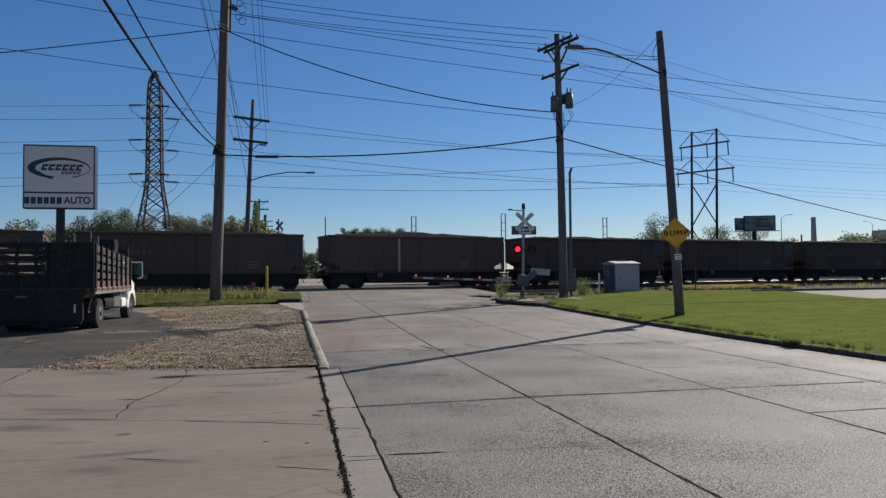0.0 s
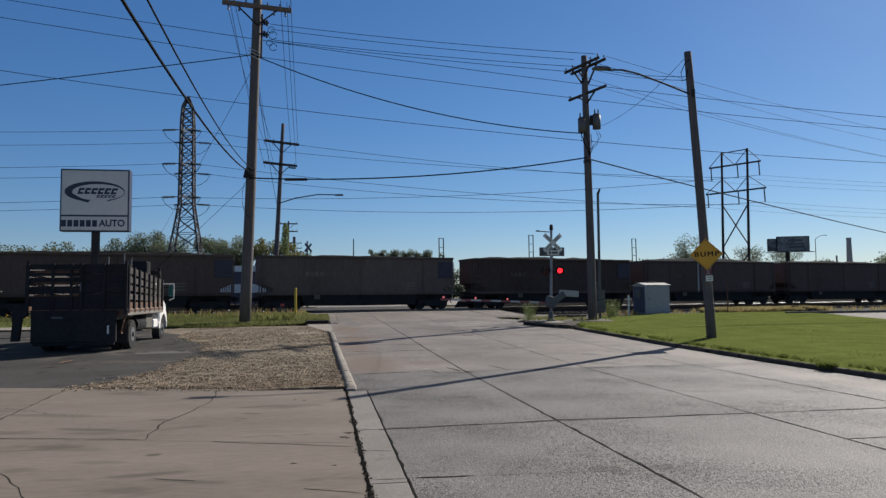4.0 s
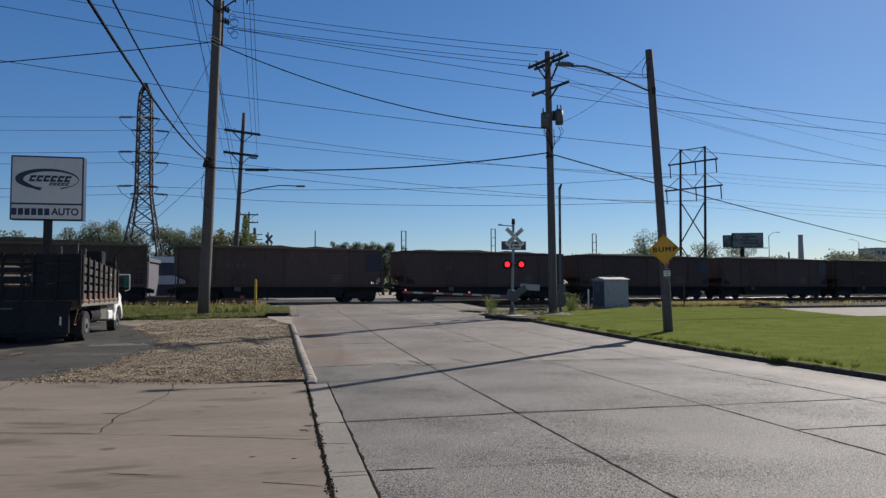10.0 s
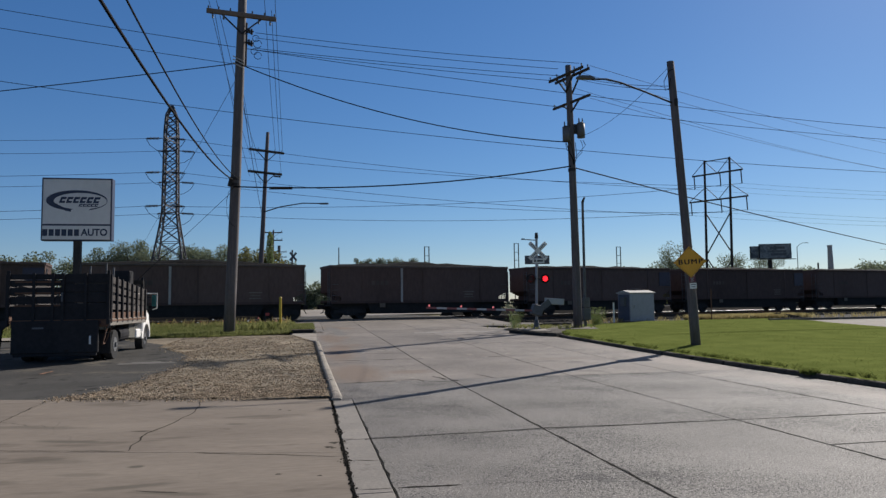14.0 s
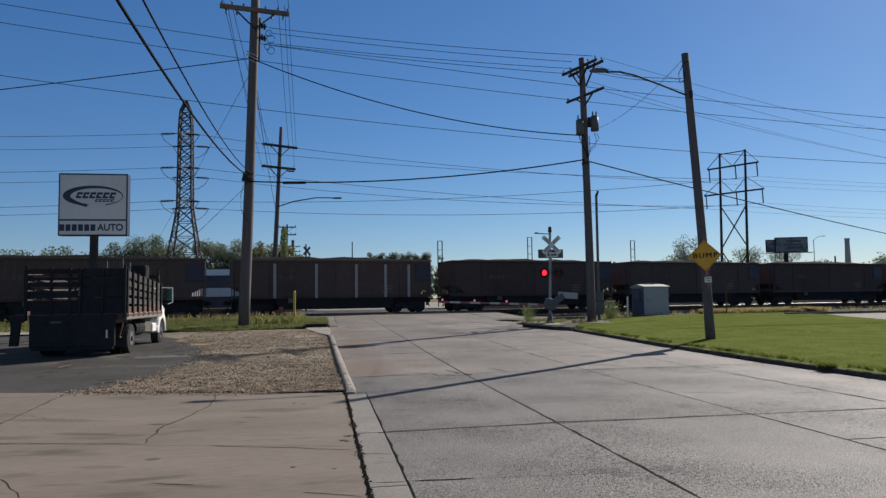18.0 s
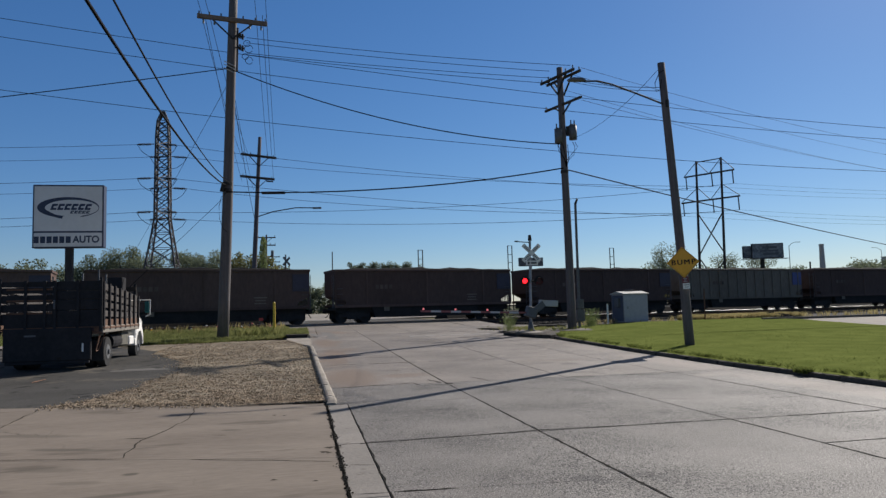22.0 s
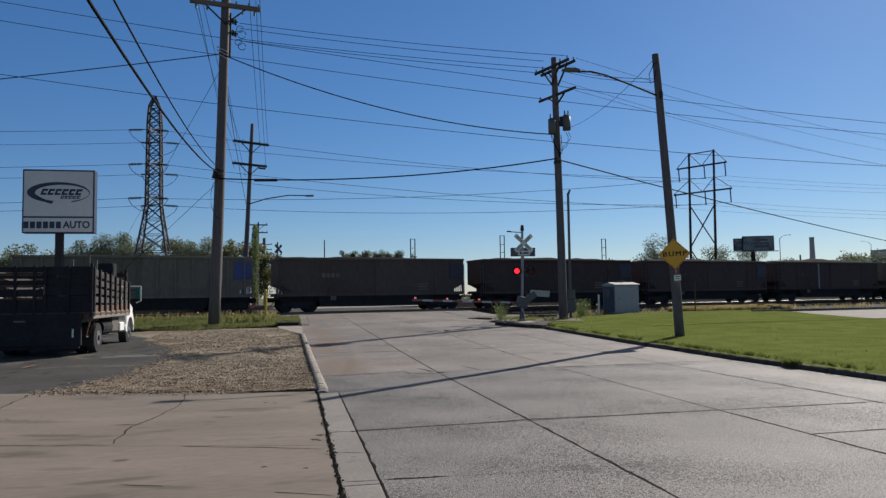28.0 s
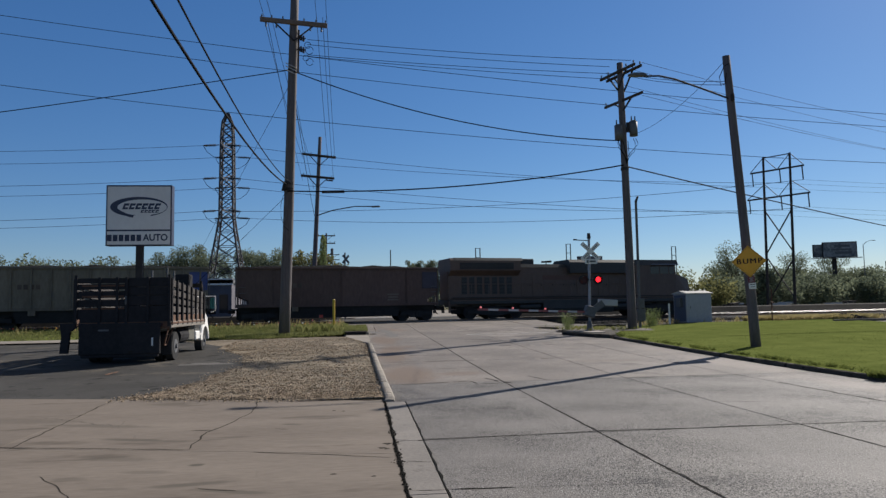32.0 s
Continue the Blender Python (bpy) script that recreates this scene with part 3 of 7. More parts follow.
for y0, y1 in ((30.5, 36.5), (36.5, 42), (42, 48.9)):
    slab(10.03, 12.2, y0, y1, road, SMOOTH)
    slab(-0.9, 0.73, max(y0, 35.2), y1, road, SMOOTH)
for y0, y1 in ((63, 73.5), (73.5, 85), (85, 104)):
    for a, b in ((-0.8, 2.95), (2.95, 6.6), (6.6, 10.5)):
        slab(a, b, y0, y1, road, ASPHALT if y1 < 74 else CONCRETE)
gutter = thing("gutter", pose(0, 0, 0), "narrow concrete gutter pan along the kerb with a dirty joint", "gutter", kind="structure")
for y0, y1 in ((-14, -6), (-6, 1.6), (1.6, 6.25), (6.25, 8.75), (8.75, 12.3)):
    slab(0.385, 0.73, y0, y1, gutter, GUTTER, "gutter_pan")
stop_line = thing("stop_line", pose(0, 0, 0), "worn white stop line across the road before the tracks", "road marking", kind="structure")
form = Form()
for x0, x1 in ((4.9, 6.2), (6.35, 7.4), (7.5, 8.9)):
    form.box(((x0 + x1) / 2, 33.3, level(33.3) + 0.004), (x1 - x0, 0.32, 0.008), (0.75, 0, 0))
part("paint", form, WORNWHITE, stop_line)


def kerb_run(name, path, label, flip=1, height=0.10, mat=KERB):
    """Kerb stones along a path in plan, each a piece with a battered face; flip: the side on which the road lies."""
    run = thing(name, pose(0, 0, 0), label, "kerb", kind="structure")
    for (ax, ay), (bx, by) in zip(path, path[1:]):
        a, b = Vector((ax, ay, 0)), Vector((bx, by, 0))
        way = (b - a).normalized()
        side = Vector((way.y, -way.x, 0)) * flip
        rings = []
        for p, ins in ((a, 0.006), (b, -0.006)):
            p = p + way * ins
            z = level(p.y)
            outline = [(0.0, -0.05), (0.0, 0.02), (-0.03, height - 0.015), (-0.05, height), (-0.16, height), (-0.17, -0.05)]
            rings.append([(p + side * o[0]) + Vector((0, 0, z + o[1])) for o in outline])
        part("kerb_stone", Form().loft(rings), mat, run)
    return run


def kerb_face(y):
    """The road side of the worn kerb beside the gravel."""
    return 0.57 - 0.012 * (y - 12.4)


# the kerb beside the gravel, cracked into settled pieces with rounded, crumbling edges
kerb_left = thing("kerb_left", pose(0, 0, 0), "pale worn concrete kerb beside the gravel, cracked and rounded", "kerb", kind="structure")
BREAKS = [12.35, 12.96, 14.86, 17.3, 19.9, 22.3, 25.0, 27.4, 29.2]
for k, (y0, y1) in enumerate(zip(BREAKS, BREAKS[1:])):
    rings, count = [], max(3, int((y1 - y0) / 0.16))
    for i in range(count + 1):
        y = y0 + 0.008 + (y1 - y0 - 0.016) * i / count
        worn = 0.93 if i in (0, count) else 1.0 + 0.05 * noise.noise(Vector((0, y * 2.7, 3)))
        tall = 0.105 * worn * (0.86, 0.93, 1.0, 0.97, 1.03, 0.98, 1.0, 1.0)[k]
        if k == 0:
            tall *= 0.45 + 0.55 * min(1, i / 2)
        if k == 7:
            tall *= 1 - 0.55 * i / count
        x = kerb_face(y) + 0.012 * noise.noise(Vector((4, y * 1.9, 0))) - (0.02 if i in (0, count) else 0)
        back = 0.172 + 0.02 * noise.noise(Vector((8, y * 3.1, 0)))
        if k == 7:
            x -= 0.20 * (i / count) ** 2
        outline = [(0.0, -0.05), (0.0, 0.30 * tall), (-0.016, 0.68 * tall), (-0.045, 0.93 * tall), (-0.09, tall), (-0.13, 0.97 * tall), (-0.158, 0.8 * tall), (-back, 0.4 * tall), (-back, -0.05)]
        rings.append([(x + o, y, level(y) + z) for o, z in outline])
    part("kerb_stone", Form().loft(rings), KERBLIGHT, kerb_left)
right_path = [(10.05, y) for y in (-8, -4, 0, 3, 6, 9, 12, 15, 18, 21, 24, 26.5)] + [(10.12, 27.6), (10.2, 28.2)]
kerb_run("kerb_right", right_path, "concrete kerb along the mown lawn, darkened for dirt and its shaded face", -1, 0.09, KERBDARK)

# drain inlet in the kerb before the crossing: a raised box with a dark grimy face, a pale cover on it
inlet = thing("drain_inlet", pose(0, 0, 0), "raised storm drain inlet with a dark grimy face and pale cover", "drain")
ring = [(10.08, 28.2), (9.66, 29.1), (9.3, 30.3), (9.05, 31.7), (9.5, 32.1), (10.6, 31.6), (11.6, 31.2), (10.9, 29.6), (10.4, 28.5)]
part("box", Form().loft([[(x, y, level(y) - 0.05) for x, y in ring], [(x, y, level(y) + 0.13) for x, y in ring], [(x * 0.985 + 0.15, y * 0.985 + 0.46, level(y) + 0.15) for x, y in ring]]), KERBDARK, inlet)
for (xa, ya), (xb, yb) in (((9.69, 29.05), (9.33, 30.2)), ((9.30, 30.45), (9.08, 31.55))):
    part("throat", Form().bar((xa - 0.004, ya, level(ya) + 0.055), (xb - 0.004, yb, level(yb) + 0.055), 0.05, 0.075), BLACK, inlet)
part("cover", Form().loft([[(x, y, level(y) + z) for x, y in ((9.62, 29.75), (10.35, 29.5), (10.5, 30.9), (9.4, 31.1))] for z in (0.14, 0.185)]), KERBLIGHT, inlet, "pale concrete cover")

side_inlet = thing("drain_inlet", pose(0, 0, 0), "low concrete drain inlet with a dark slot under grown-over turf", "drain")
mouth = [(-0.78, 34.3), (-0.35, 31.2), (-0.02, 29.6), (0.335, 29.3), (0.335, 34.6), (0.2, 35.1), (-0.74, 35.1)]
part("mouth", Form().loft([[(x, y, level(y) - 0.02) for x, y in mouth], [(x, y, level(y) + 0.012) for x, y in mouth]]), KERBLIGHT, side_inlet, "pale worn concrete mouth")
part("throat", Form().box((-0.28, 35.45, level(35.4) + 0.05), (0.94, 0.6, 0.17)), BLACK, side_inlet)
part("lip", Form().box((-0.28, 35.5, level(35.4) + 0.155), (1.1, 0.66, 0.05), bevel=0.02), KERBDARK, side_inlet)
part("nose", Form().rod((0.27, 35.22, level(35.2) - 0.05), (0.27, 35.22, level(35.2) + 0.13), 0.10, 0.085, 12), KERBLIGHT, side_inlet, "pale rounded kerb end")

# driveway apron, its cross joints skewed to the street
apron = thing("driveway", pose(0, 0, 0), "tan stained concrete driveway apron with cracks and joints", "driveway", kind="structure")
SKEW = -0.27
sheet("driveway_bed", [(-30, -40, 0.5), (10, -40, 0.5), (12.5, -40, 0.5), (13.6, -40, -3.6), (15, -40, -9.3), (20, -40, -29)], DIRT, -0.012, "dark dirt under the driveway slabs", "ground")
for y0, y1, columns in ((-10, -3.5, (-30, -20, -12.5, -5.5, 0.37)), (-3.5, 2.6, (-30, -22, -13, -6.2, 0.37)), (2.6, 8.1, (-30, -22, -15.5, -10, -4.9, 0.37)), (8.1, 12.72, (-30, -22, -16.5, -12.5, -8.8, -4.4, 0.37))):
    for x0, x1 in zip(columns, columns[1:]):
        slab(x0, x1, y0, y1, apron, APRON, "slab", 0.004, 0.0, SKEW, 0.002)


def blotch(name, centre, rx, ry, mat, lift, label, category, seed, kind="structure", parent=None):
    """A thin irregular patch on the ground."""
    rng = random.Random(seed)
    ring = []
    for i in range(40):
        a = 6.2832 * i / 40
        k = 1 + 0.22 * math.sin(3 * a + seed) + 0.13 * math.sin(7 * a + 2 * seed) + rng.uniform(-0.1, 0.1)
        x, y = centre[0] + rx * k * math.cos(a), centre[1] + ry * k * math.sin(a)
        ring.append((x, y, level(y) + lift))
    ob = soup(name, ring, [tuple(range(40))], mat, parent)
    return tagged(ob, label, category, kind=kind)


# asphalt lot and gravel shoulder
sheet("asphalt_lot", [(12.7 - SKEW * 0, -4.0, -3.9), (13.72, -8.0, -3.0), (15.0, -13, -2.6), (17.8, -24, -2.6), (20, -34, -2.6), (26, -45, -2.6), (33.2, -45, -3.4), (34.3, -45, -4.5)],
      ASPHALT, -0.008, "dark worn asphalt car park", "car park")


LOT_EDGE = [(12.0, -4.7), (14.4, -4.35), (17.5, -3.6), (21.0, -3.6), (23.6, -3.75), (25.0, -4.6), (27.0, -5.2), (29.0, -5.7), (34.5, -9.0)]


def lot_edge(y):
    """Where the gravel gives way to the asphalt."""
    for (ya, xa), (yb, xb) in zip(LOT_EDGE, LOT_EDGE[1:]):
        if y <= yb:
            break
    return xa + (xb - xa) * (y - ya) / (yb - ya) + 0.12 * math.sin(y * 1.3) + 0.08 * math.sin(y * 3.1)


def gravel_end(y):
    return kerb_face(y) - 0.06 if y < 28.5 else kerb_face(28.5) - 0.06 - (y - 28.5) * 0.2


rows = []
for i in range(46):
    y = 12.72 + i * 0.465
    edge = lot_edge(y)
    rows.append((y, edge, gravel_end(y)))
verts, faces = [], []
for r, (y, a, b) in enumerate(rows):
    for i in range(25):
        x = a + (b - a) * i / 24
        yy = max(y, 12.72 + SKEW * x - 0.04 + 0.05 * noise.noise(Vector((x * 3, 0, 5)))) if r < 6 else y
        z = level(yy) - 0.03 * (1 - min(1, i / 3)) + 0.012 + 0.016 * min(1, i / 4, (24 - i) / 2 + 0.2, r / 3 + 0.1) * (0.7 + noise.noise(Vector((x * 1.7, yy * 1.7, 0))))
        verts.append((x, yy, z))
for r in range(len(rows) - 1):
    for i in range(24):
        k = r * 25 + i
        faces.append((k, k + 1, k + 26, k + 25))
gravel = soup("gravel_shoulder", verts, faces, GRAVEL)
tagged(gravel, "tan gravel shoulder between kerb and car park", "gravel", kind="structure")


def heap(rng, verts, faces, x, y, z, r):
    k = len(verts)
    a = rng.uniform(0, 6.28)
    for i in range(5):
        t = a + i * 1.2566
        q = r * rng.uniform(0.7, 1.2)
        verts.append((x + q * math.cos(t), y + q * math.sin(t), z - 0.3 * r))
    for i in range(5):
        t = a + 0.5 + i * 1.2566
        q = 0.6 * r * rng.uniform(0.7, 1.2)
        verts.append((x + q * math.cos(t), y + q * math.sin(t), z + 0.55 * r * rng.uniform(0.7, 1.2)))
    for i in range(5):
        j = (i + 1) % 5
        faces.append((k + i, k + j, k + 5 + j, k + 5 + i))
    faces.append(tuple(k + 5 + i for i in range(5)))


rng = random.Random(4)
verts, faces = [], []
while len(verts) < 420000:
    y = 12.75 + 20.5 * rng.random() ** 2.1
    x = rng.uniform(-5.4, 0.4)
    if x > gravel_end(y) - 0.1 + 0.05 * rng.random():
        continue
    edge = lot_edge(y) + 0.1
    if x < edge - rng.random() ** 7 * 0.45 or y < 12.72 + SKEW * x - 0.03 - rng.random() ** 6 * 0.5:
        continue
    # bare trodden dirt shows between the drifts of stone
    if noise.noise(Vector((x * 0.55, y * 0.45, 9))) + 0.5 * noise.noise(Vector((x * 2.1, y * 1.7, 4))) < -0.55 + 0.12 * (y - 14) / 6 and rng.random() < 0.8 and y > 13.6:
        continue
    # a trodden band across the middle has few stones
    if rng.random() < 0.72 * math.exp(-((y - 20.3 - 0.3 * math.sin(x * 1.7)) / 1.7) ** 2):
        continue
    r = 0.007 + (0.018 + 0.008 * max(0.0, noise.noise(Vector((x * 0.6, y * 0.3, 21))) * 2)) * rng.random() ** 2.2
    heap(rng, verts, faces, x, y, level(y) + 0.012 + 0.016 * (0.7 + noise.noise(Vector((x * 1.7, y * 1.7, 0)))) * max(0.05, min(1, (x - edge) / 0.7)), r)
tagged(soup("gravel_stones", verts, faces, STONE), "loose tan gravel stones", "gravel", kind="stuff")
blotch("dust_patch", (-4.5, 21.4), 0.75, 0.35, DUST, -0.004, "pale dried puddle on the asphalt", "stain", 9)

# mown lawn by the street, a pale side pavement beyond it
def lawn_left(y):
    return 10.22 if y < 26.5 else 10.22 + 2.6 * ((y - 26.5) / 7.5) ** 1.6


def lawn_right(y):
    return 70 if y < 25.5 else 24.3 + (y - 26.5) * 0.25


def lawn_height(x, y):
    return level(y) + 0.085 + 0.05 * noise.noise(Vector((x * 0.35, y * 0.35, 2))) + 0.10 * min(1, (x - lawn_left(y)) / 6)


verts, faces = [], []
ys = [-10 + i * 0.75 for i in range(64)]
for y in ys:
    a, b = lawn_left(y), lawn_right(y) if y > 25.2 else 70
    for i in range(41):
        x = a + (b - a) * (i / 40) ** 1.7
        verts.append((x, y, lawn_height(x, y)))
for r in range(len(ys) - 1):
    for i in range(40):
        k = r * 41 + i
        faces.append((k, k + 1, k + 42, k + 41))
tagged(soup("lawn", verts, faces, LAWN), "mown bright green lawn beside the kerb", "lawn", kind="structure")
sheet("side_pavement", [(26.3, 24.2, 80), (30, 25.2, 80), (35.2, 26.4, 80)], KERB, 0.13, "pale sunlit concrete pavement beyond the lawn", "pavement")
kerb_run("kerb_far", [(25.0, 35.3), (32, 35.4), (45, 35.6), (70, 36)], "low kerb behind the side pavement", 1, 0.26)


def blades(name, count, place, tall, mat, label, seed, wide=0.012, bunch=5, kind="stuff", lean=0.45):
    """Bunches of bent blades; place(rng) gives x, y, z or None."""
    rng = random.Random(seed)
    verts, faces = [], []
    made = 0
    while made < count:
        spot = place(rng)
        if spot is None:
            continue
        made += 1
        x, y, z = spot
        for _ in range(bunch):
            a, h = rng.uniform(0, 6.283), tall * rng.uniform(0.5, 1.15)
            dx, dy = lean * h * math.cos(a), lean * h * math.sin(a)
            b = rng.uniform(0, 6.283)
            wx, wy = wide * math.cos(b), wide * math.sin(b)
            bx, by = x + rng.uniform(-1, 1) * tall * 0.3, y + rng.uniform(-1, 1) * tall * 0.3
            k = len(verts)
            verts += [(bx - wx, by - wy, z), (bx + wx, by + wy, z), (bx + wx * 0.7 + dx * 0.35, by + wy * 0.7 + dy * 0.35, z + h * 0.6), (bx + dx, by + dy, z + h)]
            faces += [(k, k + 1, k + 2), (k, k + 2, k + 3)]
    return tagged(soup(name, verts, faces, mat), label, "grass", kind=kind)


def on_lawn(rng):
    y = 8 + 28.5 * rng.random()
    x = lawn_left(y) + 24 * rng.random() ** 1.5
    return None if x > lawn_right(y) - 0.1 else (x, y, lawn_height(x, y) - 0.01)


def on_kerb_edge(rng):
    y = 9 + 20 * rng.random()
    x = lawn_left(y) - 0.05 + 0.16 * rng.random()
    return None if noise.noise(Vector((y * 0.8, 0, 7))) < -0.1 else (x, y, level(y) + 0.12)


blades("lawn_grass", 30000, on_lawn, 0.022, GRASS, "short mown grass blades", 1, 0.008, 5, lean=0.8)
blades("edge_grass", 380, on_kerb_edge, 0.10, GRASS, "longer grass hanging over the kerb", 2, 0.008, 6, lean=0.9)
blades("kerb_tuft", 40, lambda r: (10.0 + 0.2 * r.random(), 12.9 + 0.35 * r.random(), 0.06), 0.13, GRASS, "grass tuft growing over the kerb", 8, 0.01, 8, lean=0.8)

# weedy verge on the other side, up to the tracks
verge_rows = [(33.4, -60, -4.2), (34.4, -60, -2.4), (35.6, -60, -0.9), (35.75, -60, 0.2), (37, -60, 0.3), (41, -60, 0.15), (43.5, -60, -0.4), (47, -60, -0.9), (48.5, -60, -0.9)]
sheet("verge", verge_rows, LAWN, 0.055, "rough weedy grass verge before the tracks", "grass")


sheet("lot_pavement", [(33.4, -60, -10.9), (35.7, -60, -10.2)], KERBLIGHT, 0.06, "pale concrete strip behind the car park", "pavement")


def on_verge(rng):
    y = 33.7 + 12.5 * rng.random() ** 1.3
    x = 0.2 - 35 * rng.random() ** 1.6
    if x > -0.9 and not 36 < y < 43.5:
        return None
    if y < 35.8 and x < -10.2 or (x < -9.5 and y < 41 and rng.random() < 0.6):
        return None
    if y < 35.3 and x > -3.2 + (35.3 - y) * -1.2:
        return None
    return (x, y, level(y) + 0.05)


def on_verge_clump(rng):
    return (-2.3 + rng.gauss(0, 0.5), 38.2 + rng.gauss(0, 0.7), level(38) + 0.03)


sheet("verge_soil", [(35.7, -60, -10.4), (37.2, -60, -9.0), (39.5, -60, -9.6), (41, -60, -11.5)], DRYSOIL, 0.05, "bare dry soil in the verge", "soil")
blades("verge_grass", 15000, on_verge, 0.15, VERGE, "long fresh green verge grass", 11, 0.013, 5)
def on_verge_edge(rng):
    """The ragged front of the verge, over the gravel and round to the inlet."""
    u = rng.random()
    if u < 0.62:
        x, y = -12 + 7.8 * u / 0.62, 33.4
    elif u < 0.8:
        x, y = -4.2 + 1.8 * (u - 0.62) / 0.18, 33.4 + (u - 0.62) / 0.18
    else:
        x, y = -2.4 + 1.5 * (u - 0.8) / 0.2, 34.4 + 1.2 * (u - 0.8) / 0.2
    y += rng.gauss(-0.06, 0.10)
    return None if noise.noise(Vector((x * 1.3, 0, 2))) < -0.25 and rng.random() < 0.7 else (x + rng.gauss(0, 0.1), y, level(y) + 0.01)


blades("verge_fringe", 1500, on_verge_edge, 0.12, VERGE, "grass fringe creeping over the gravel", 17, 0.012, 5, lean=0.8)
blades("island_weeds", 260, lambda r: (11.9 + r.gauss(0, 0.9), 34.8 + r.gauss(0, 1.4), level(35) + 0.08), 0.14, WEEDS, "sparse weeds in the stony soil round the signal", 18, 0.012, 5, lean=0.6)
blades("inlet_turf", 900, lambda r: (-0.95 + 1.2 * r.random(), 35.75 + 7.5 * r.random() ** 1.5, level(37) + 0.10), 0.13, VERGE, "turf grown over the drain inlet", 16, 0.012, 5, lean=0.7)
def on_verge_back(rng):
    y = 41 + 5.6 * rng.random()
    x = -1.2 - 30 * rng.random() ** 1.4
    return None if noise.noise(Vector((x * 0.7, y * 0.7, 3))) < -0.12 else (x, y - 0.2 * min(0, x + 5) * -0.1, level(y) + 0.03)


blades("verge_back_grass", 2200, on_verge_back, 0.24, VERGE, "taller uneven weeds along the track side", 14, 0.016, 5)
blades("seed_heads", 260, on_verge_back, 0.48, STRAW, "thin dry seed heads standing over the verge", 15, 0.010, 3, lean=0.25)
blades("tall_weeds", 200, on_verge_clump, 0.42, WEEDS, "clump of tall yellowing weeds", 12, 0.018, 9)


rng = random.Random(71)
for tint, n in ((ORANGE, 70), (REDPAINT, 24), (WHITE, 14), (SIGNYELLOW, 24)):
    verts, faces = [], []
    for _ in range(n):
        x, y = -1.4 - 24 * rng.random() ** 1.3, 42.5 + 3.6 * rng.random()
        q, z = rng.uniform(0.03, 0.07), level(y) + rng.uniform(0.15, 0.42)
        m = len(verts)
        verts += [(x - q, y, z), (x, y - q, z - 0.3 * q), (x + q, y, z), (x, y + q, z + 0.3 * q), (x, y, z + q)]
        faces += [(m, m + 1, m + 4), (m + 1, m + 2, m + 4), (m + 2, m + 3, m + 4), (m + 3, m, m + 4)]
    tagged(soup("wildflowers", verts, faces, tint), "small wildflower heads scattered along the track side", "flowers", kind="stuff")


def on_strip(rng):
    x = 15.5 + 60 * rng.random() ** 1.2
    y = 37.6 + (x - 15.5) * 0.10 + 2.2 * rng.random()
    if not 22.8 < x < 30.5 and rng.random() < 0.985 or noise.noise(Vector((x * 0.8, y * 0.8, 4))) < -0.2:
        return None
    return (x, y, level(y))


blades("dry_strip", 3600, on_strip, 0.36, STRAW, "strip of dry straw-coloured grass by the ballast", 13, 0.018, 5)
for k, (x, y, n) in enumerate(((10.05, 34.1, 22), (14.85, 35.3, 50))):
    rng = random.Random(20 + k)
    verts, faces = [], []
    for _ in range(n * 4):
        ux, uy, tip = rng.gauss(0, 0.16), rng.gauss(0, 0.16), rng.uniform(0.45, 1.05)
        for j in range(9):
            h = tip * (j + 1) / 9
            c = Vector((x + ux * (0.5 + h), y + uy * (0.5 + h), level(y) + h)) + Vector((rng.gauss(0, 0.03), rng.gauss(0, 0.03), 0))
            u = Vector((rng.gauss(0, 1), rng.gauss(0, 1), rng.gauss(0, 0.7))).normalized() * rng.uniform(0.03, 0.06)
            v = u.orthogonal().normalized() * 0.018
            m = len(verts)
            verts += [c - u, c + v, c + u, c - v]
            faces.append((m, m + 1, m + 2, m + 3))
    tagged(soup("weed_clump", verts, faces, SHOOTS), "pale green leafy weeds grown up beside the signal", "weeds", kind="stuff")

tagged(soup("trackside", [along(s, d, z) for s in (22.5, 60, 200) for d, z in ((32.2, 0.24), (41, 0.27), (44, 0.24), (48.2, rail_top(s) - 0.36))], [(k, k + 4, k + 5, k + 1) for k in (0, 1, 2, 4, 5, 6)], CINDER), "dark stony strip beside the tracks", "ground", kind="structure")
# bare soil round the signal, and the dirt that has gathered along the gutter joint
blotch("bare_soil", (12.3, 35.3), 3.0, 4.0, ISLAND, 0.09, "bare stony soil around the crossing signal", "soil", 2)
rng = random.Random(31)
verts, faces = [], []
for i in range(560):
    y = -4 + i * 0.0296
    w = 0.006 + 0.020 * max(0, noise.noise(Vector((0, y * 2.3, 1))) + 0.4)
    verts += [(0.373 - w * rng.uniform(0.2, 1.2), y, 0.003), (0.383 + w * rng.uniform(0.2, 1.2), y, 0.003)]
    if i:
        faces.append((2 * i - 2, 2 * i - 1, 2 * i + 1, 2 * i))
for _ in range(2600):
    y = 3 + 9.4 * rng.random()
    w = 0.012 + 0.05 * max(0, noise.noise(Vector((0, y * 2.3, 1))) + 0.35)
    heap(rng, verts, faces, 0.378 + rng.gauss(0, 0.5) * w, y, 0.003, 0.003 + 0.010 * rng.random() ** 2)
tagged(soup("gutter_dirt", verts, faces, BLACKSOIL), "dark dirt packed along the gutter joint", "dirt", kind="stuff")


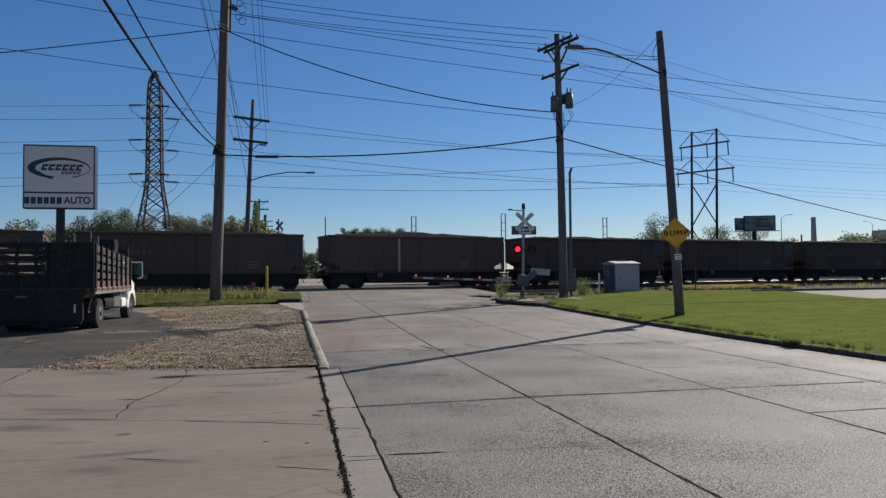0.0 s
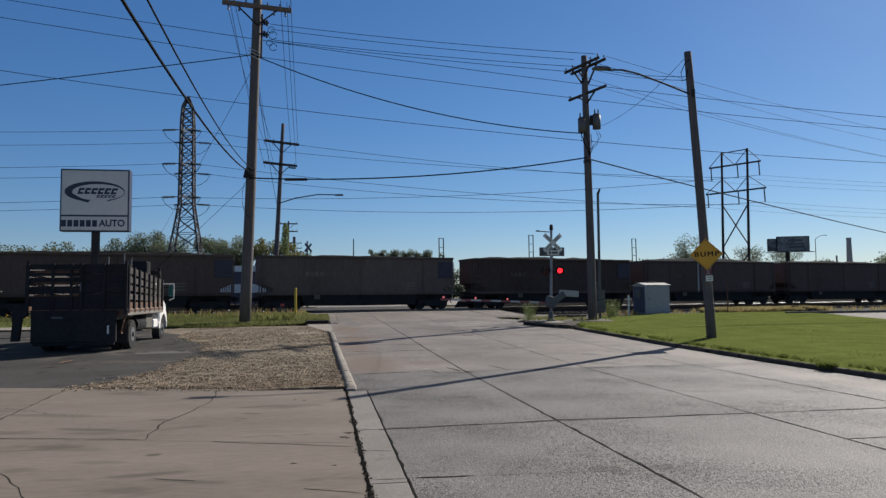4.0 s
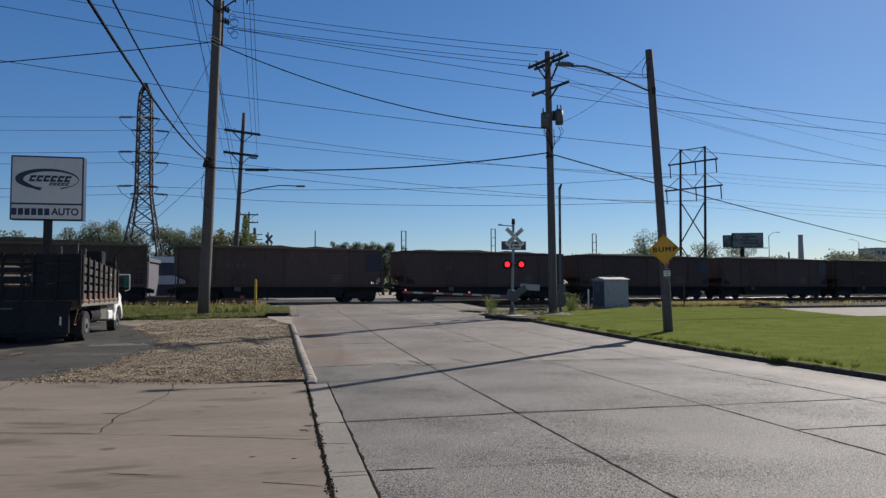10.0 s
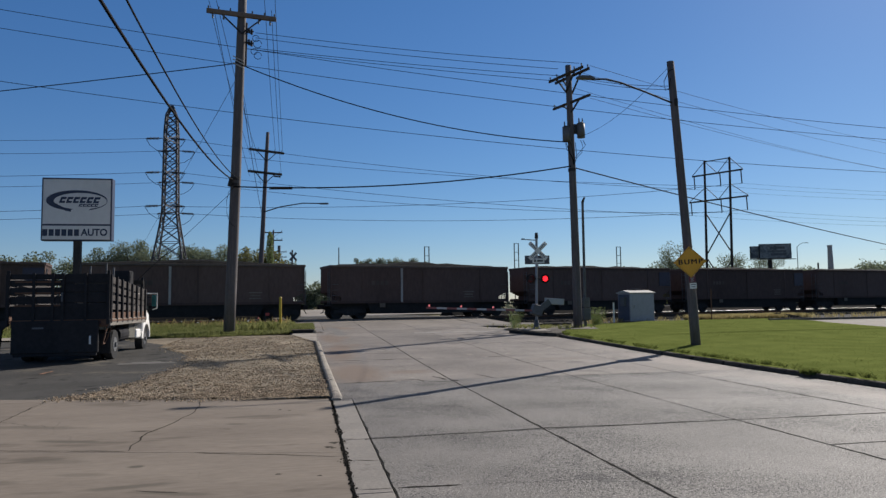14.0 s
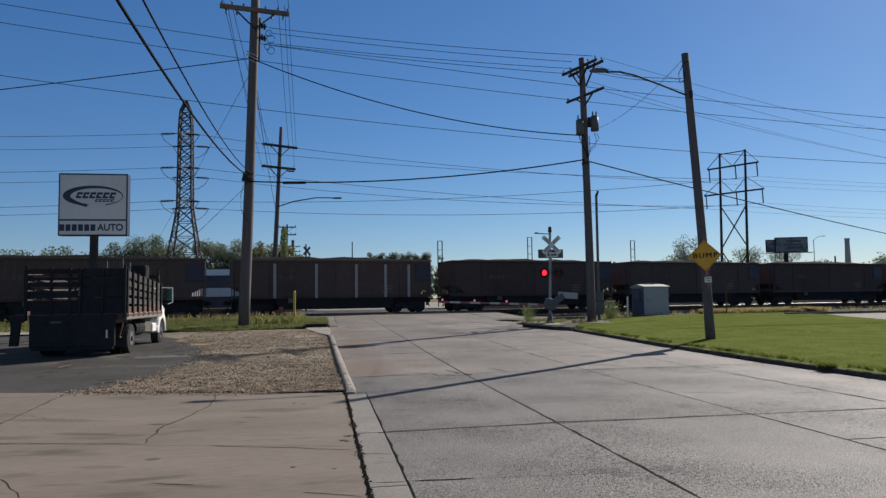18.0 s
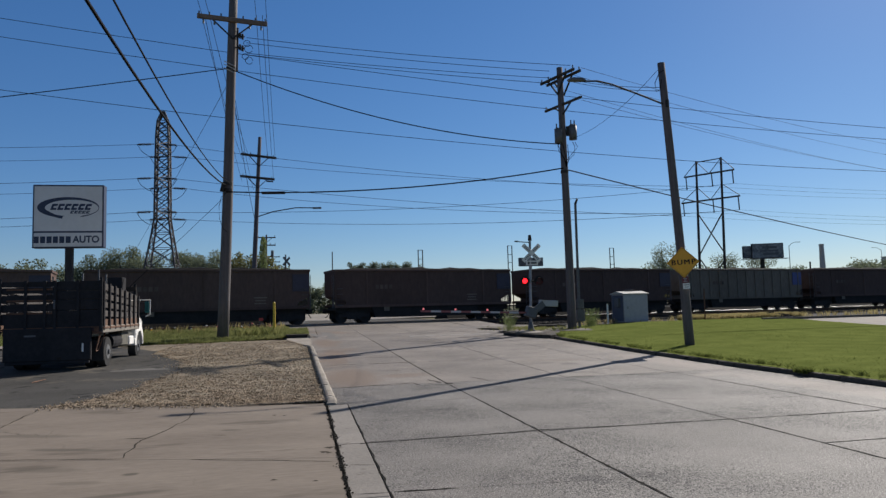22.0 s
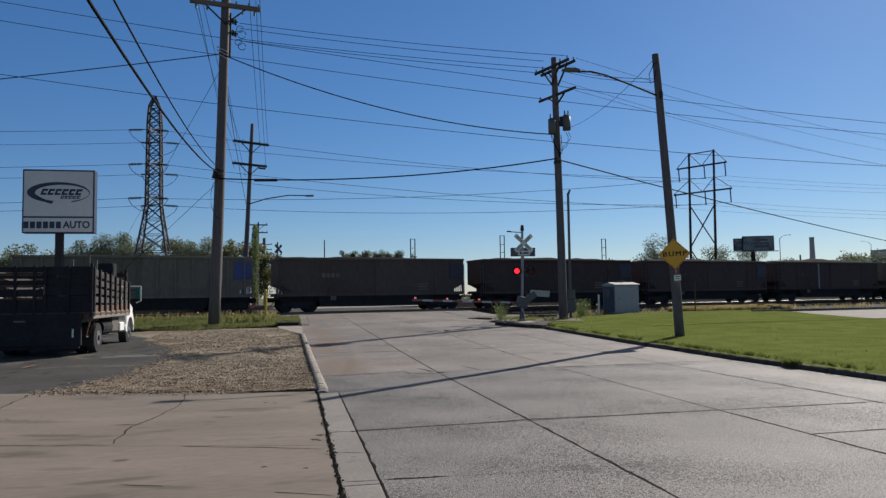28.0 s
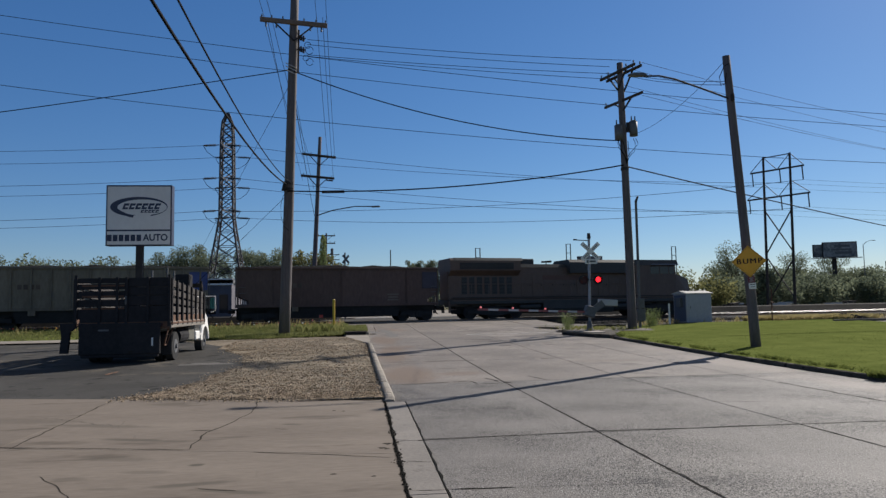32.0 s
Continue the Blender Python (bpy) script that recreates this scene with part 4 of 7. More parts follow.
def ragged(name, points, half, parent, seed, mat=BLACKSOIL, broken=-1.0, wander=0.02, step=0.06, lift=0.002):
    """An uneven dark line over the ground: a spalled joint, a crack or a smear; above -1, broken leaves gaps in it."""
    rng = random.Random(seed)
    pts = []
    for (ax, ay), (bx, by) in zip(points, points[1:]):
        n = max(2, int(math.hypot(bx - ax, by - ay) / step))
        pts += [(ax + (bx - ax) * i / n, ay + (by - ay) * i / n) for i in range(n)]
    pts.append(points[-1])
    dx, dy = points[-1][0] - points[0][0], points[-1][1] - points[0][1]
    size = math.hypot(dx, dy)
    nx, ny = -dy / size, dx / size
    verts, faces, last = [], [], None
    for i, (x, y) in enumerate(pts):
        q = Vector((x * 1.6, y * 1.6, seed))
        if noise.noise(q * 0.8) < broken:
            last = None
            continue
        shift = wander * noise.noise(q * 2.1)
        end = min(1.0, 0.15 + 0.4 * min(i, len(pts) - 1 - i))
        w0, w1 = (half * end * (0.75 + 0.8 * noise.noise(q * k)) * rng.uniform(0.7, 1.25) for k in (1.7, 1.9))
        k = len(verts)
        for o in (shift - w0, shift + w1):
            px, py = x + nx * o, y + ny * o
            verts.append((px, py, level(py) + lift))
        if last is not None:
            faces.append((last, last + 1, k + 1, k))
        last = k
    return soup(name, verts, faces, mat, parent)


JOINTS = [
    ([(2.955, -4), (2.955, 15), (2.955, 31)], 0.017, -1), ([(5.65, 0), (5.65, 12), (5.65, 30)], 0.013, -0.15), ([(8.15, 6), (8.13, 13.3)], 0.030, -1), ([(5.66, 3), (5.66, 8.7)], 0.017, -1), ([(8.15, 13.3), (8.15, 30)], 0.008, 0.0), ([(0.735, 1.6), (0.735, 12.4)], 0.010, -1),
    ([(0.42, 8.70), (3.0, 8.86), (5.7, 8.80), (10.0, 8.70)], 0.026, -0.45), ([(0.75, 6.38), (1.35, 6.33)], 0.03, -1), ([(1.35, 6.33), (2.97, 6.22), (3.83, 6.24)], 0.004, 0.05), ([(2.95, 6.22), (3.2, 6.24)], 0.008, -1),
    ([(0.72, 14.92), (2.29, 15.2)], 0.035, -0.4), ([(2.29, 15.25), (2.37, 14.68)], 0.02, -1), ([(2.37, 14.68), (2.98, 14.62)], 0.03, -1), ([(2.7, 15.7), (2.85, 15.1), (3.1, 14.6)], 0.05, -0.2),
    ([(3.71, 15.86), (3.93, 14.96)], 0.025, -1), ([(3.9, 14.98), (5.8, 14.95), (7.4, 14.8)], 0.035, 0.0), ([(7.0, 15.0), (7.9, 14.4), (9.9, 14.5)], 0.03, -0.2),
    ([(5.7, 11.03), (7.6, 10.45), (8.1, 10.4)], 0.010, -0.5), ([(5.66, 7.06), (8.15, 7.05)], 0.018, -0.5), ([(1.4, 22.4), (2.9, 22.2)], 0.03, -0.1), ([(1.9, 18.1), (2.6, 18.0)], 0.03, -0.2),
    ([(0.75, 20.3), (5.6, 20.2)], 0.05, 0.05), ([(2.95, 25.6), (8.1, 25.5)], 0.06, 0.0), ([(6.7, 31.0), (8.2, 31.6), (9.7, 32.0)], 0.09, -0.5), ([(4.2, 29.6), (5.4, 29.2)], 0.06, -0.3), ([(3.0, 36.5), (9, 36.4)], 0.08, 0.0),
    ([(0.42, 7.6), (0.72, 7.5)], 0.012, -1), ([(0.42, 6.4), (0.74, 6.36)], 0.012, -1),
]
for k, (points, half) in enumerate((([(1.1, 41), (1.3, 37), (1.5, 33)], 0.35), ([(0.4, 39), (0.8, 36)], 0.25), ([(2.2, 44), (4.5, 44.5)], 0.3), ([(8.3, 41), (10.5, 40)], 0.5), ([(6.0, 28), (6.4, 25)], 0.15))):
    ragged("patch", points, half, road, 200 + k, PATCH, -0.8, 0.15, 0.12, 0.003)
for k, (points, half, broken) in enumerate(JOINTS):
    ragged("crack", points, half * 1.15, road, k, BLACKSOIL, broken, 0.02)
CRACKS = [
    ([(-3.9, 9.2), (-2.75, 8.91), (-2.01, 8.69)], 0.014, -0.6, DIRT), ([(-9, 10.6), (-3.9, 9.2)], 0.022, -0.3, DIRT), ([(-1.25, 8.42), (-0.3, 8.06), (0.36, 7.80)], 0.014, -0.4, DIRT), ([(-1.55, 6.84), (-0.71, 6.52), (0.33, 5.96)], 0.010, -0.1, DIRT),
    ([(-1.83, 12.95), (-1.74, 11.61), (-1.88, 10.58), (-2.06, 9.89), (-2.04, 8.99), (-2.01, 8.69)], 0.013, -0.65, DIRT), ([(-4.21, 9.19), (-4.36, 11.22), (-4.55, 13.73)], 0.014, -0.6, DIRT), ([(-3.51, 8.03), (-3.14, 7.55), (-2.77, 7.03), (-2.60, 6.77), (-2.48, 6.45), (-2.32, 6.17), (-2.25, 5.6)], 0.007, -0.2, DIRT),
    ([(-3.0, 13.68), (-1.96, 13.33), (-1.35, 13.08)], 0.075, -0.6, BLACKSOIL), ([(-0.9, 12.93), (0.3, 12.6)], 0.05, 0.0, DIRT),
    ([(-2.3, 10.10), (-2.0, 10.02)], 0.03, -1, DIRT), ([(-1.2, 9.95), (-1.0, 9.88)], 0.025, -1, DIRT),
]
for k, (points, half, broken, mat) in enumerate(CRACKS):
    ragged("crack", points, half, apron, 60 + k, mat, broken, 0.035)
ragged("paint_mark", [(-6.43, 18.9), (-6.39, 19.75)], 0.07, None, 300, ORANGE, -1, 0.05, 0.06, 0.004)
tagged(bpy.data.objects["paint_mark"], "worn orange paint mark on the asphalt", "paint mark", kind="structure")
for k, (x, y, w, d) in enumerate(((0.29, 8.6, 0.05, 0.05), (0.22, 8.36, 0.045, 0.04), (0.27, 8.3, 0.03, 0.03), (-0.29, 7.16, 0.03, 0.02), (0.1, 7.0, 0.025, 0.02), (-0.45, 11.5, 0.03, 0.03), (-0.3, 11.4, 0.025, 0.03))):
    blotch("stain", (x, y), w, d, DIRT, 0.0015, "small dark oil stain on the driveway", "stain", 50 + k)

# ---- tracks ----
STATIONS = (-800, -60, 130, 800)
bed = Form()
cross = [(47.5, -0.40), (49.2, -0.17), (59.2, -0.17), (61.0, -0.36), (61.0, -1.6), (47.5, -1.6)]
bed.loft([[along(s, d, z + rail_top(s)) for d, z in cross] for s in STATIONS])
bed = tagged(link_mesh("ballast_bed", bed.mesh("ballast_bed"), BALLAST), "grey crushed-stone ballast under the tracks", "ballast", kind="structure")
rng = random.Random(9)
verts, faces = [], []
for _ in range(12000):
    s, d = 24 + 56 * rng.random() ** 1.3, 40.5 + 9.8 * rng.random()
    x, y, _z = along(s, d)
    heap(rng, verts, faces, x, y, 0.26 if d < 44 else 0.24 + (d - 44) / 4.2 * (rail_top(s) - 0.60) if d < 48.2 else rail_top(s) - 0.36 + min(1.0, d - 48.2) * 0.12, 0.06 + 0.10 * rng.random())
tagged(soup("ballast_stones", verts, faces, BALLAST), "loose grey ballast stones", "ballast", kind="stuff")
for track, d0 in (("near", 51.6), ("far", 56.0)):
    line = thing("railway_track", pose(0, 0, 0), "steel rails on wooden ties with polished running heads", "railway track", "railway tracks", "structure")
    for off in (-0.75, 0.75):
        form = Form()
        prof = [(-0.07, -0.17), (0.07, -0.17), (0.07, -0.15), (0.012, -0.13), (0.012, -0.045), (0.036, -0.035), (0.036, -0.004), (-0.036, -0.004), (-0.036, -0.035), (-0.012, -0.045), (-0.012, -0.13), (-0.07, -0.15)]
        form.loft([[along(s, d0 + off + a, rail_top(s) + b) for a, b in prof] for s in STATIONS])
        r = part("rail", form, RUST, line)
        part("rail_head", Form().loft([[along(s, d0 + off + a, rail_top(s) + b) for a, b in ((-0.040, -0.022), (0.036, -0.004), (0.03, 0.002), (0.0, 0.002), (-0.036, -0.018))] for s in STATIONS]), RAIL, r, "polished rail head")
    tie = None
    for i in range(-45, 150):
        s = i * 0.62 * (1 if track == "near" else 1.0)
        if 9.3 < s < 23.4:
            continue
        m = pose(*along(s, d0, rail_top(s) - 0.235), 0, 0, 12)
        if tie is None:
            tie = part("tie", Form().box((0, 0, 0), (0.23, 2.6, 0.16), bevel=0.012), ARMWOOD, line)
            tie.matrix_basis = m
        else:
            other = tie.copy()
            scene.collection.objects.link(other)
            other.matrix_basis = m
crossing = thing("grade_crossing", pose(0, 0, 0), "concrete crossing panels between and beside the rails", "railway crossing", kind="structure")
for a, b in ((47.6, 50.75), (50.95, 52.25), (52.45, 55.15), (55.35, 56.65), (56.85, 60), (60, 63)):
    for i in range(6):
        s0 = 9.6 + i * 2.28
        z = rail_top(s0) - 0.012
        part("panel", Form().loft([[along(s0, a, z - 0.1), along(s0 + 2.26, a, z - 0.1), along(s0 + 2.26, b, z - 0.1), along(s0, b, z - 0.1)],
                                   [along(s0, a, z), along(s0 + 2.26, a, z), along(s0 + 2.26, b, z), along(s0, b, z)]]), SMOOTH if b < 50.8 else ASPHALT, crossing)
# ---- utility poles ----


def insulator(parent, at, r=0.045, h=0.16):
    f = Form()
    x, y, z = at
    f.rod((x, y, z), (x, y, z + h), r * 0.4, r * 0.4, 6)
    for k in range(3):
        f.rod((x, y, z + h * (0.3 + 0.25 * k)), (x, y, z + h * (0.4 + 0.25 * k)), r, r * 0.7, 8)
    return part("insulator", f, STEEL, parent)


def pole_shaft(parent, base, top, r0, r1, mat=None):
    f = Form()
    a, b = Vector(base), Vector(top)
    rings = []
    for i in range(9):
        k = i / 8
        c = a.lerp(b, k) + Vector((0.02 * math.sin(k * 5), 0.02 * math.sin(k * 4 + 1), 0))
        r = r0 + (r1 - r0) * k
        rings.append([(c.x + r * math.cos(6.2832 * j / 14), c.y + r * math.sin(6.2832 * j / 14), c.z) for j in range(14)])
    f.loft(rings)
    return part("shaft", f, mat or WOOD, parent, smooth=True)


def crossarm(parent, centre, length, turn, size=(0.10, 0.13), brace=0.75, pins=(), brace_drop=0.75, mat=None):
    """A timber arm with two flat braces and pin insulators; turn: degrees about z."""
    c = Vector(centre)
    way = Vector((math.cos(radians(turn)), math.sin(radians(turn)), 0))
    f = Form().box(centre, (length, size[0], size[1]), (0, 0, turn), bevel=0.012)
    arm = part("crossarm", f, mat or ARMWOOD, parent)
    for s in (-1, 1):
        part("brace", Form().bar(c + way * s * brace + Vector((0, 0, -0.05)), c + Vector((0, 0, -brace_drop)), 0.07, 0.06), DARKSTEEL, arm)
    for p in pins:
        insulator(arm, c + way * p + Vector((0, 0, size[1] / 2)))
    return arm


pole_a = thing("utility_pole", pose(-3.8, 35.65, level(35.65)), "tall weathered wooden utility pole with one crossarm and old equipment", "utility pole", "utility poles")
pole_shaft(pole_a, (0, 0, -0.2), (0.58, 0.05, 17.6), 0.275, 0.205)
crossarm(pole_a, (0.53, -0.24, 15.76), 3.35, 11, (0.15, 0.22), 1.0, (-1.58, -1.1, -0.55, 0.5, 1.1, 1.58), 0.95, OLDWOOD)
for k in (-1.35, -0.85, 0.8, 1.35):
    part("hanging_insulator", Form().rod((0.53 + k, -0.26 + 0.19 * k, 15.41), (0.53 + k, -0.26 + 0.19 * k, 15.67), 0.05, 0.035, 8), STEEL, pole_a)
for x, z, r in ((1.2, 14.62, 0.16), (1.28, 14.35, 0.2), (1.12, 13.95, 0.15), (1.3, 13.75, 0.18)):
    part("coil", Form().tube([(x + r * math.cos(a * 0.5236), -0.2 + 0.03 * a / 12, z + r * math.sin(a * 0.5236)) for a in range(12)], 0.016, 5), WIRE, pole_a, "looped black cable")
for dz in (0.0, 0.18, 0.34):
    part("cable_grip", Form().bar((0.12, -0.3, 13.3 + dz), (0.62, -0.34, 13.05 + dz), 0.04, 0.04), WALLGREY, pole_a, "pale cable grip")
for k, z in enumerate((14.95, 14.35)):
    f = Form()
    for j in range(3):
        f.rod((0.75 + 0.12 * j, -0.1, z - 0.05 * j), (0.75 + 0.12 * j, -0.1, z + 0.28 - 0.05 * j), 0.06, 0.05, 8)
    f.bar((0.45, -0.05, z + 0.1), (1.1, -0.1, z + 0.05), 0.05, 0.05)
    part("cutout", f, DARKSTEEL, pole_a)
part("conduit", Form().rod((0.72, -0.16, 13.2), (0.76, -0.16, 15.4), 0.05, 0.05, 8), DARKSTEEL, pole_a)
for z in (13.3, 7.5, 7.2):
    part("band", Form().rod((0.55 * z / 17.6, 0.0, z), (0.56 * z / 17.6, 0, z + 0.14), 0.285 - 0.004 * z, 0.285 - 0.004 * z, 12), DARKSTEEL, pole_a)
part("splice_case", Form().rod((0.0, -0.31, 7.15), (0.1, -0.31, 7.6), 0.09, 0.09, 8), BLACK, pole_a)

pole_b = thing("utility_pole", pose(13.1, 33.47, level(33.5)), "wooden utility pole with double crossarms and two transformers", "utility pole", "utility poles")
pole_shaft(pole_b, (0, 0, -0.2), (-0.12, 0.0, 13.35), 0.22, 0.15, POLEDARK)
ARM_B = -72
for off in (-0.17, 0.17):
    crossarm(pole_b, (-0.12 + 0.2 * off / 0.17, off * 0.5, 12.85), 2.7, ARM_B, (0.10, 0.13), 0.7, (-1.25, -0.7, 0.7, 1.25), 0.9)
crossarm(pole_b, (-0.1, -0.18, 11.4), 2.9, ARM_B, (0.10, 0.12), 0.6, (-1.35,), 0.5)
for dx, dy, z in ((-0.38, -0.15, 9.4), (0.38, -0.18, 9.6)):
    can = part("transformer", Form().rod((dx, dy, z), (dx, dy, z + 0.72), 0.2, 0.2, 18).rod((dx, dy, z + 0.72), (dx, dy, z + 0.78), 0.21, 0.12, 18), STEEL, pole_b, "grey transformer can", True)
    for k in (-0.09, 0.09):
        part("bushing", Form().rod((dx + k, dy, z + 0.72), (dx + k, dy, z + 1.0), 0.045, 0.03, 8), STEEL, can)
    part("bracket", Form().box((dx * 0.5, dy * 0.6, z + 0.45), (abs(dx) * 0.7, 0.08, 0.5)), DARKSTEEL, pole_b)
for k in range(3):
    pts = [(-0.5 + 0.25 * k, -0.35, 9.3), (-0.4 + 0.2 * k, -0.42, 8.9), (-0.15 + 0.1 * k, -0.3, 8.5), (-0.05, -0.22, 8.2)]
    part("drop_lead", Form().tube(pts, 0.018, 5), WIRE, pole_b)
for k, (dx, dz, w) in enumerate(((-0.42, 8.95, 0.32), (-0.3, 8.75, 0.22), (0.42, 9.1, 0.34), (0.3, 8.8, 0.2))):
    part("drop_lead", Form().tube([(dx, -0.3, 9.45), (dx * 1.25, -0.36, 9.2), (dx * 1.1, -0.34, dz), (dx * 0.4, -0.28, dz - w), (-0.02, -0.22, dz - w - 0.25)], 0.014, 5), WIRE, pole_b)
part("band", Form().rod((-0.08, 0, 7.9), (-0.08, 0, 8.05), 0.2, 0.2, 12), DARKSTEEL, pole_b)

pole_c = thing("service_pole", pose(13.95, 34.6, level(34.6)), "thin steel service post with a grey meter box", "post")
part("shaft", Form().rod((0, 0, -0.1), (0.03, 0, 6.55), 0.075, 0.065, 10), STEEL, pole_c)
part("cap", Form().rod((0.03, 0, 6.5), (0.1, -0.1, 6.75), 0.07, 0.05, 8), DARKSTEEL, pole_c)
part("meter_box", Form().box((0, -0.16, 1.3), (0.34, 0.2, 0.5), bevel=0.02), STEEL, pole_c, "grey meter box")
part("lower_box", Form().box((0.0, -0.16, 0.72), (0.4, 0.22, 0.6), bevel=0.02), STEEL, pole_c)

# lamp post that leans, with the street lamp arm and the bump sign
pole_d = thing("street_lamp", pose(12.14, 20.89, level(20.9) + 0.1), "leaning wooden lamp post on lawn with long steel arm", "street lamp", "street lamps")
pole_shaft(pole_d, (0, 0, -0.2), (-0.40, 0.19, 9.3), 0.155, 0.118, POLEDARK)
arm = part("lamp_arm", Form().tube([(-0.32, 0.1, 7.85), (-1.35, 0.12, 8.22), (-2.2, 0.13, 8.5), (-2.7, 0.14, 8.6), (-3.2, 0.15, 8.58)], 0.03, 7), DARKSTEEL, pole_d)
part("lamp_head", Form().loft([[(x, 0.15 - w, 8.58), (x, 0.15 + w, 8.58), (x, 0.15 + 0.6 * w, 8.58 + h), (x, 0.15 - 0.6 * w, 8.58 + h)] for x, w, h in ((-3.1, 0.05, 0.05), (-3.22, 0.10, 0.10), (-3.55, 0.13, 0.10), (-3.72, 0.07, 0.05))]), STEEL, arm, "grey street lamp head")
part("bracket", Form().box((-0.36, 0.02, 7.9), (0.10, 0.14, 0.24), bevel=0.02), DARKSTEEL, pole_d)
part("loop", Form().tube([(-0.46, -0.06, 8.98), (-0.62, -0.05, 8.9), (-0.78, -0.02, 8.55), (-0.72, 0.02, 8.28), (-0.58, 0.03, 8.35), (-0.52, 0.03, 8.7)], 0.013, 5), WIRE, pole_d)

bump = thing("bump_sign", pose(11.93, 20.70, 0) @ pose(0, 0, 2.82, 0, -2.0, -24), "yellow diamond warning sign lettered BUMP on the leaning post", "road sign")
f = Form()
h = 0.50
f.loft([[(-h, 0.0, 0), (0, 0.0, -h), (h, 0.0, 0), (0, 0.0, h)], [(-h, 0.006, 0), (0, 0.006, -h), (h, 0.006, 0), (0, 0.006, h)]])
part("plate", f, SIGNYELLOW, bump)
f = Form()
for s in range(4):
    a, b = [(-0.465, 0), (0, -0.465), (0.465, 0), (0, 0.465)][s], [(0, -0.465), (0.465, 0), (0, 0.465), (-0.465, 0)][s]
    f.bar((a[0], -0.003, a[1]), (b[0], -0.003, b[1]), 0.018, 0.004)
part("border", f, BLACK, bump)
for k, letter in enumerate("BUMP"):
    for shift in (-0.007, 0.007):
        words(letter, 0.225, BLACK, pose((k - 1.5) * 0.195 + (0.02 if k > 1 else 0) + shift, -0.004 - 0.03 * abs(shift + 0.007), 0.0, 90, 0, 0), bump, "letter", thick=0.002, wide=1.1, bold=0.0)
small = thing("small_sign", pose(12.0, 20.69, 0) @ pose(0, 0, 2.06, 0, -2.0, -24), "small white notice plate with a red mark on the post", "sign")
part("plate", Form().box((0, 0, 0), (0.21, 0.006, 0.18), bevel=0.002), WHITE, small)
part("red_plate", Form().box((-0.02, -0.012, 0.2), (0.20, 0.006, 0.18), bevel=0.002), REDDARK, small, "dark red square plate")
for z, w in ((0.04, 0.15), (-0.03, 0.12)):
    part("text_bar", Form().box((0, -0.004, z), (w, 0.002, 0.02)), BLACK, small)
for z, w in ((0.24, 0.11), (0.195, 0.06), (0.15, 0.12)):
    part("text_bar", Form().box((-0.02, -0.017, z), (w, 0.002, 0.018)), WALLGREY, small)

pole_e = thing("utility_pole", pose(-4.55, 66, level(66)), "wooden utility pole beyond the tracks, two crossarms, lamp arm", "utility pole", "utility poles")
pole_shaft(pole_e, (0, 0, -0.2), (0.85, 0, 17.0), 0.25, 0.15, POLEDARK)
crossarm(pole_e, (0.75, -0.18, 15.2), 3.4, 28, (0.15, 0.21), 0.95, (-1.45, -0.8, 0.8, 1.45), 0.95)
crossarm(pole_e, (0.62, -0.18, 13.2), 3.3, 28, (0.15, 0.21), 0.95, (-1.4, 1.4), 0.95)
part("lamp_arm", Form().tube([(0.5, -0.15, 9.6), (2.0, -0.5, 10.05), (4.0, -0.9, 10.35), (5.6, -1.2, 10.3)], 0.05, 6), DARKSTEEL, pole_e)
part("lamp_head", Form().box((5.9, -1.25, 10.28), (0.8, 0.28, 0.14), (0, 0, -12), 0.04), STEEL, pole_e)
part("equipment", Form().rod((1.4, -0.2, 12.9), (2.0, -0.2, 12.85), 0.07, 0.07, 8), DARKSTEEL, pole_e)


def far_pole(x, y, tall, arm, category="utility pole"):
    p = thing("utility_pole", pose(x, y, level(y)), "distant wooden utility pole along the street beyond the tracks", category, "utility poles")
    part("shaft", Form().rod((0, 0, -0.2), (0.1, 0, tall), 0.2, 0.13, 8), WOOD, p)
    for z, w, off in ((tall - 0.45, arm, 0.0), (tall - 1.7, 0.6 * arm, 0.2 * arm)):
        part("crossarm", Form().box((0.1 + off, 0, z), (w, 0.14, 0.18)), ARMWOOD, p)
        for s in (-0.45, 0.0, 0.45):
            part("insulator", Form().rod((0.1 + off + s * w, 0, z + 0.08), (0.1 + off + s * w, 0, z + 0.34), 0.06, 0.05, 6), STEEL, p)
    for s in (-1, 1):
        part("brace", Form().bar((0.1 + s * 0.32 * arm, 0, tall - 0.5), (0.1, 0, tall - 1.3), 0.08, 0.06), DARKSTEEL, p)
    part("transformer", Form().rod((0.1 + 0.32 * arm, -0.2, tall - 3.6), (0.1 + 0.32 * arm, -0.2, tall - 2.6), 0.24, 0.24, 10), STEEL, p)
    return p


far_pole(-24.5, 104, 7.2, 1.6)
far_pole(-5.8, 118, 13.9, 2.9)
far_pole(-7.1, 175, 15.0, 3.4)
far_pole(-5.2, 215, 13.5, 2.6)

# ---- high-voltage towers ----
tower = thing("lattice_tower", pose(-23.85, 130, 0), "tall grey lattice steel transmission tower", "transmission tower")


def half(z):
    for (a, wa), (b, wb) in (((0, 3.9), (17.6, 1.2)), ((17.6, 1.2), (33, 1.02)), ((33, 1.02), (35.6, 0.8)), ((35.6, 0.9), (37.2, 0.2))):
        if a <= z <= b:
            return wa + (wb - wa) * (z - a) / (b - a)
    return 0.15


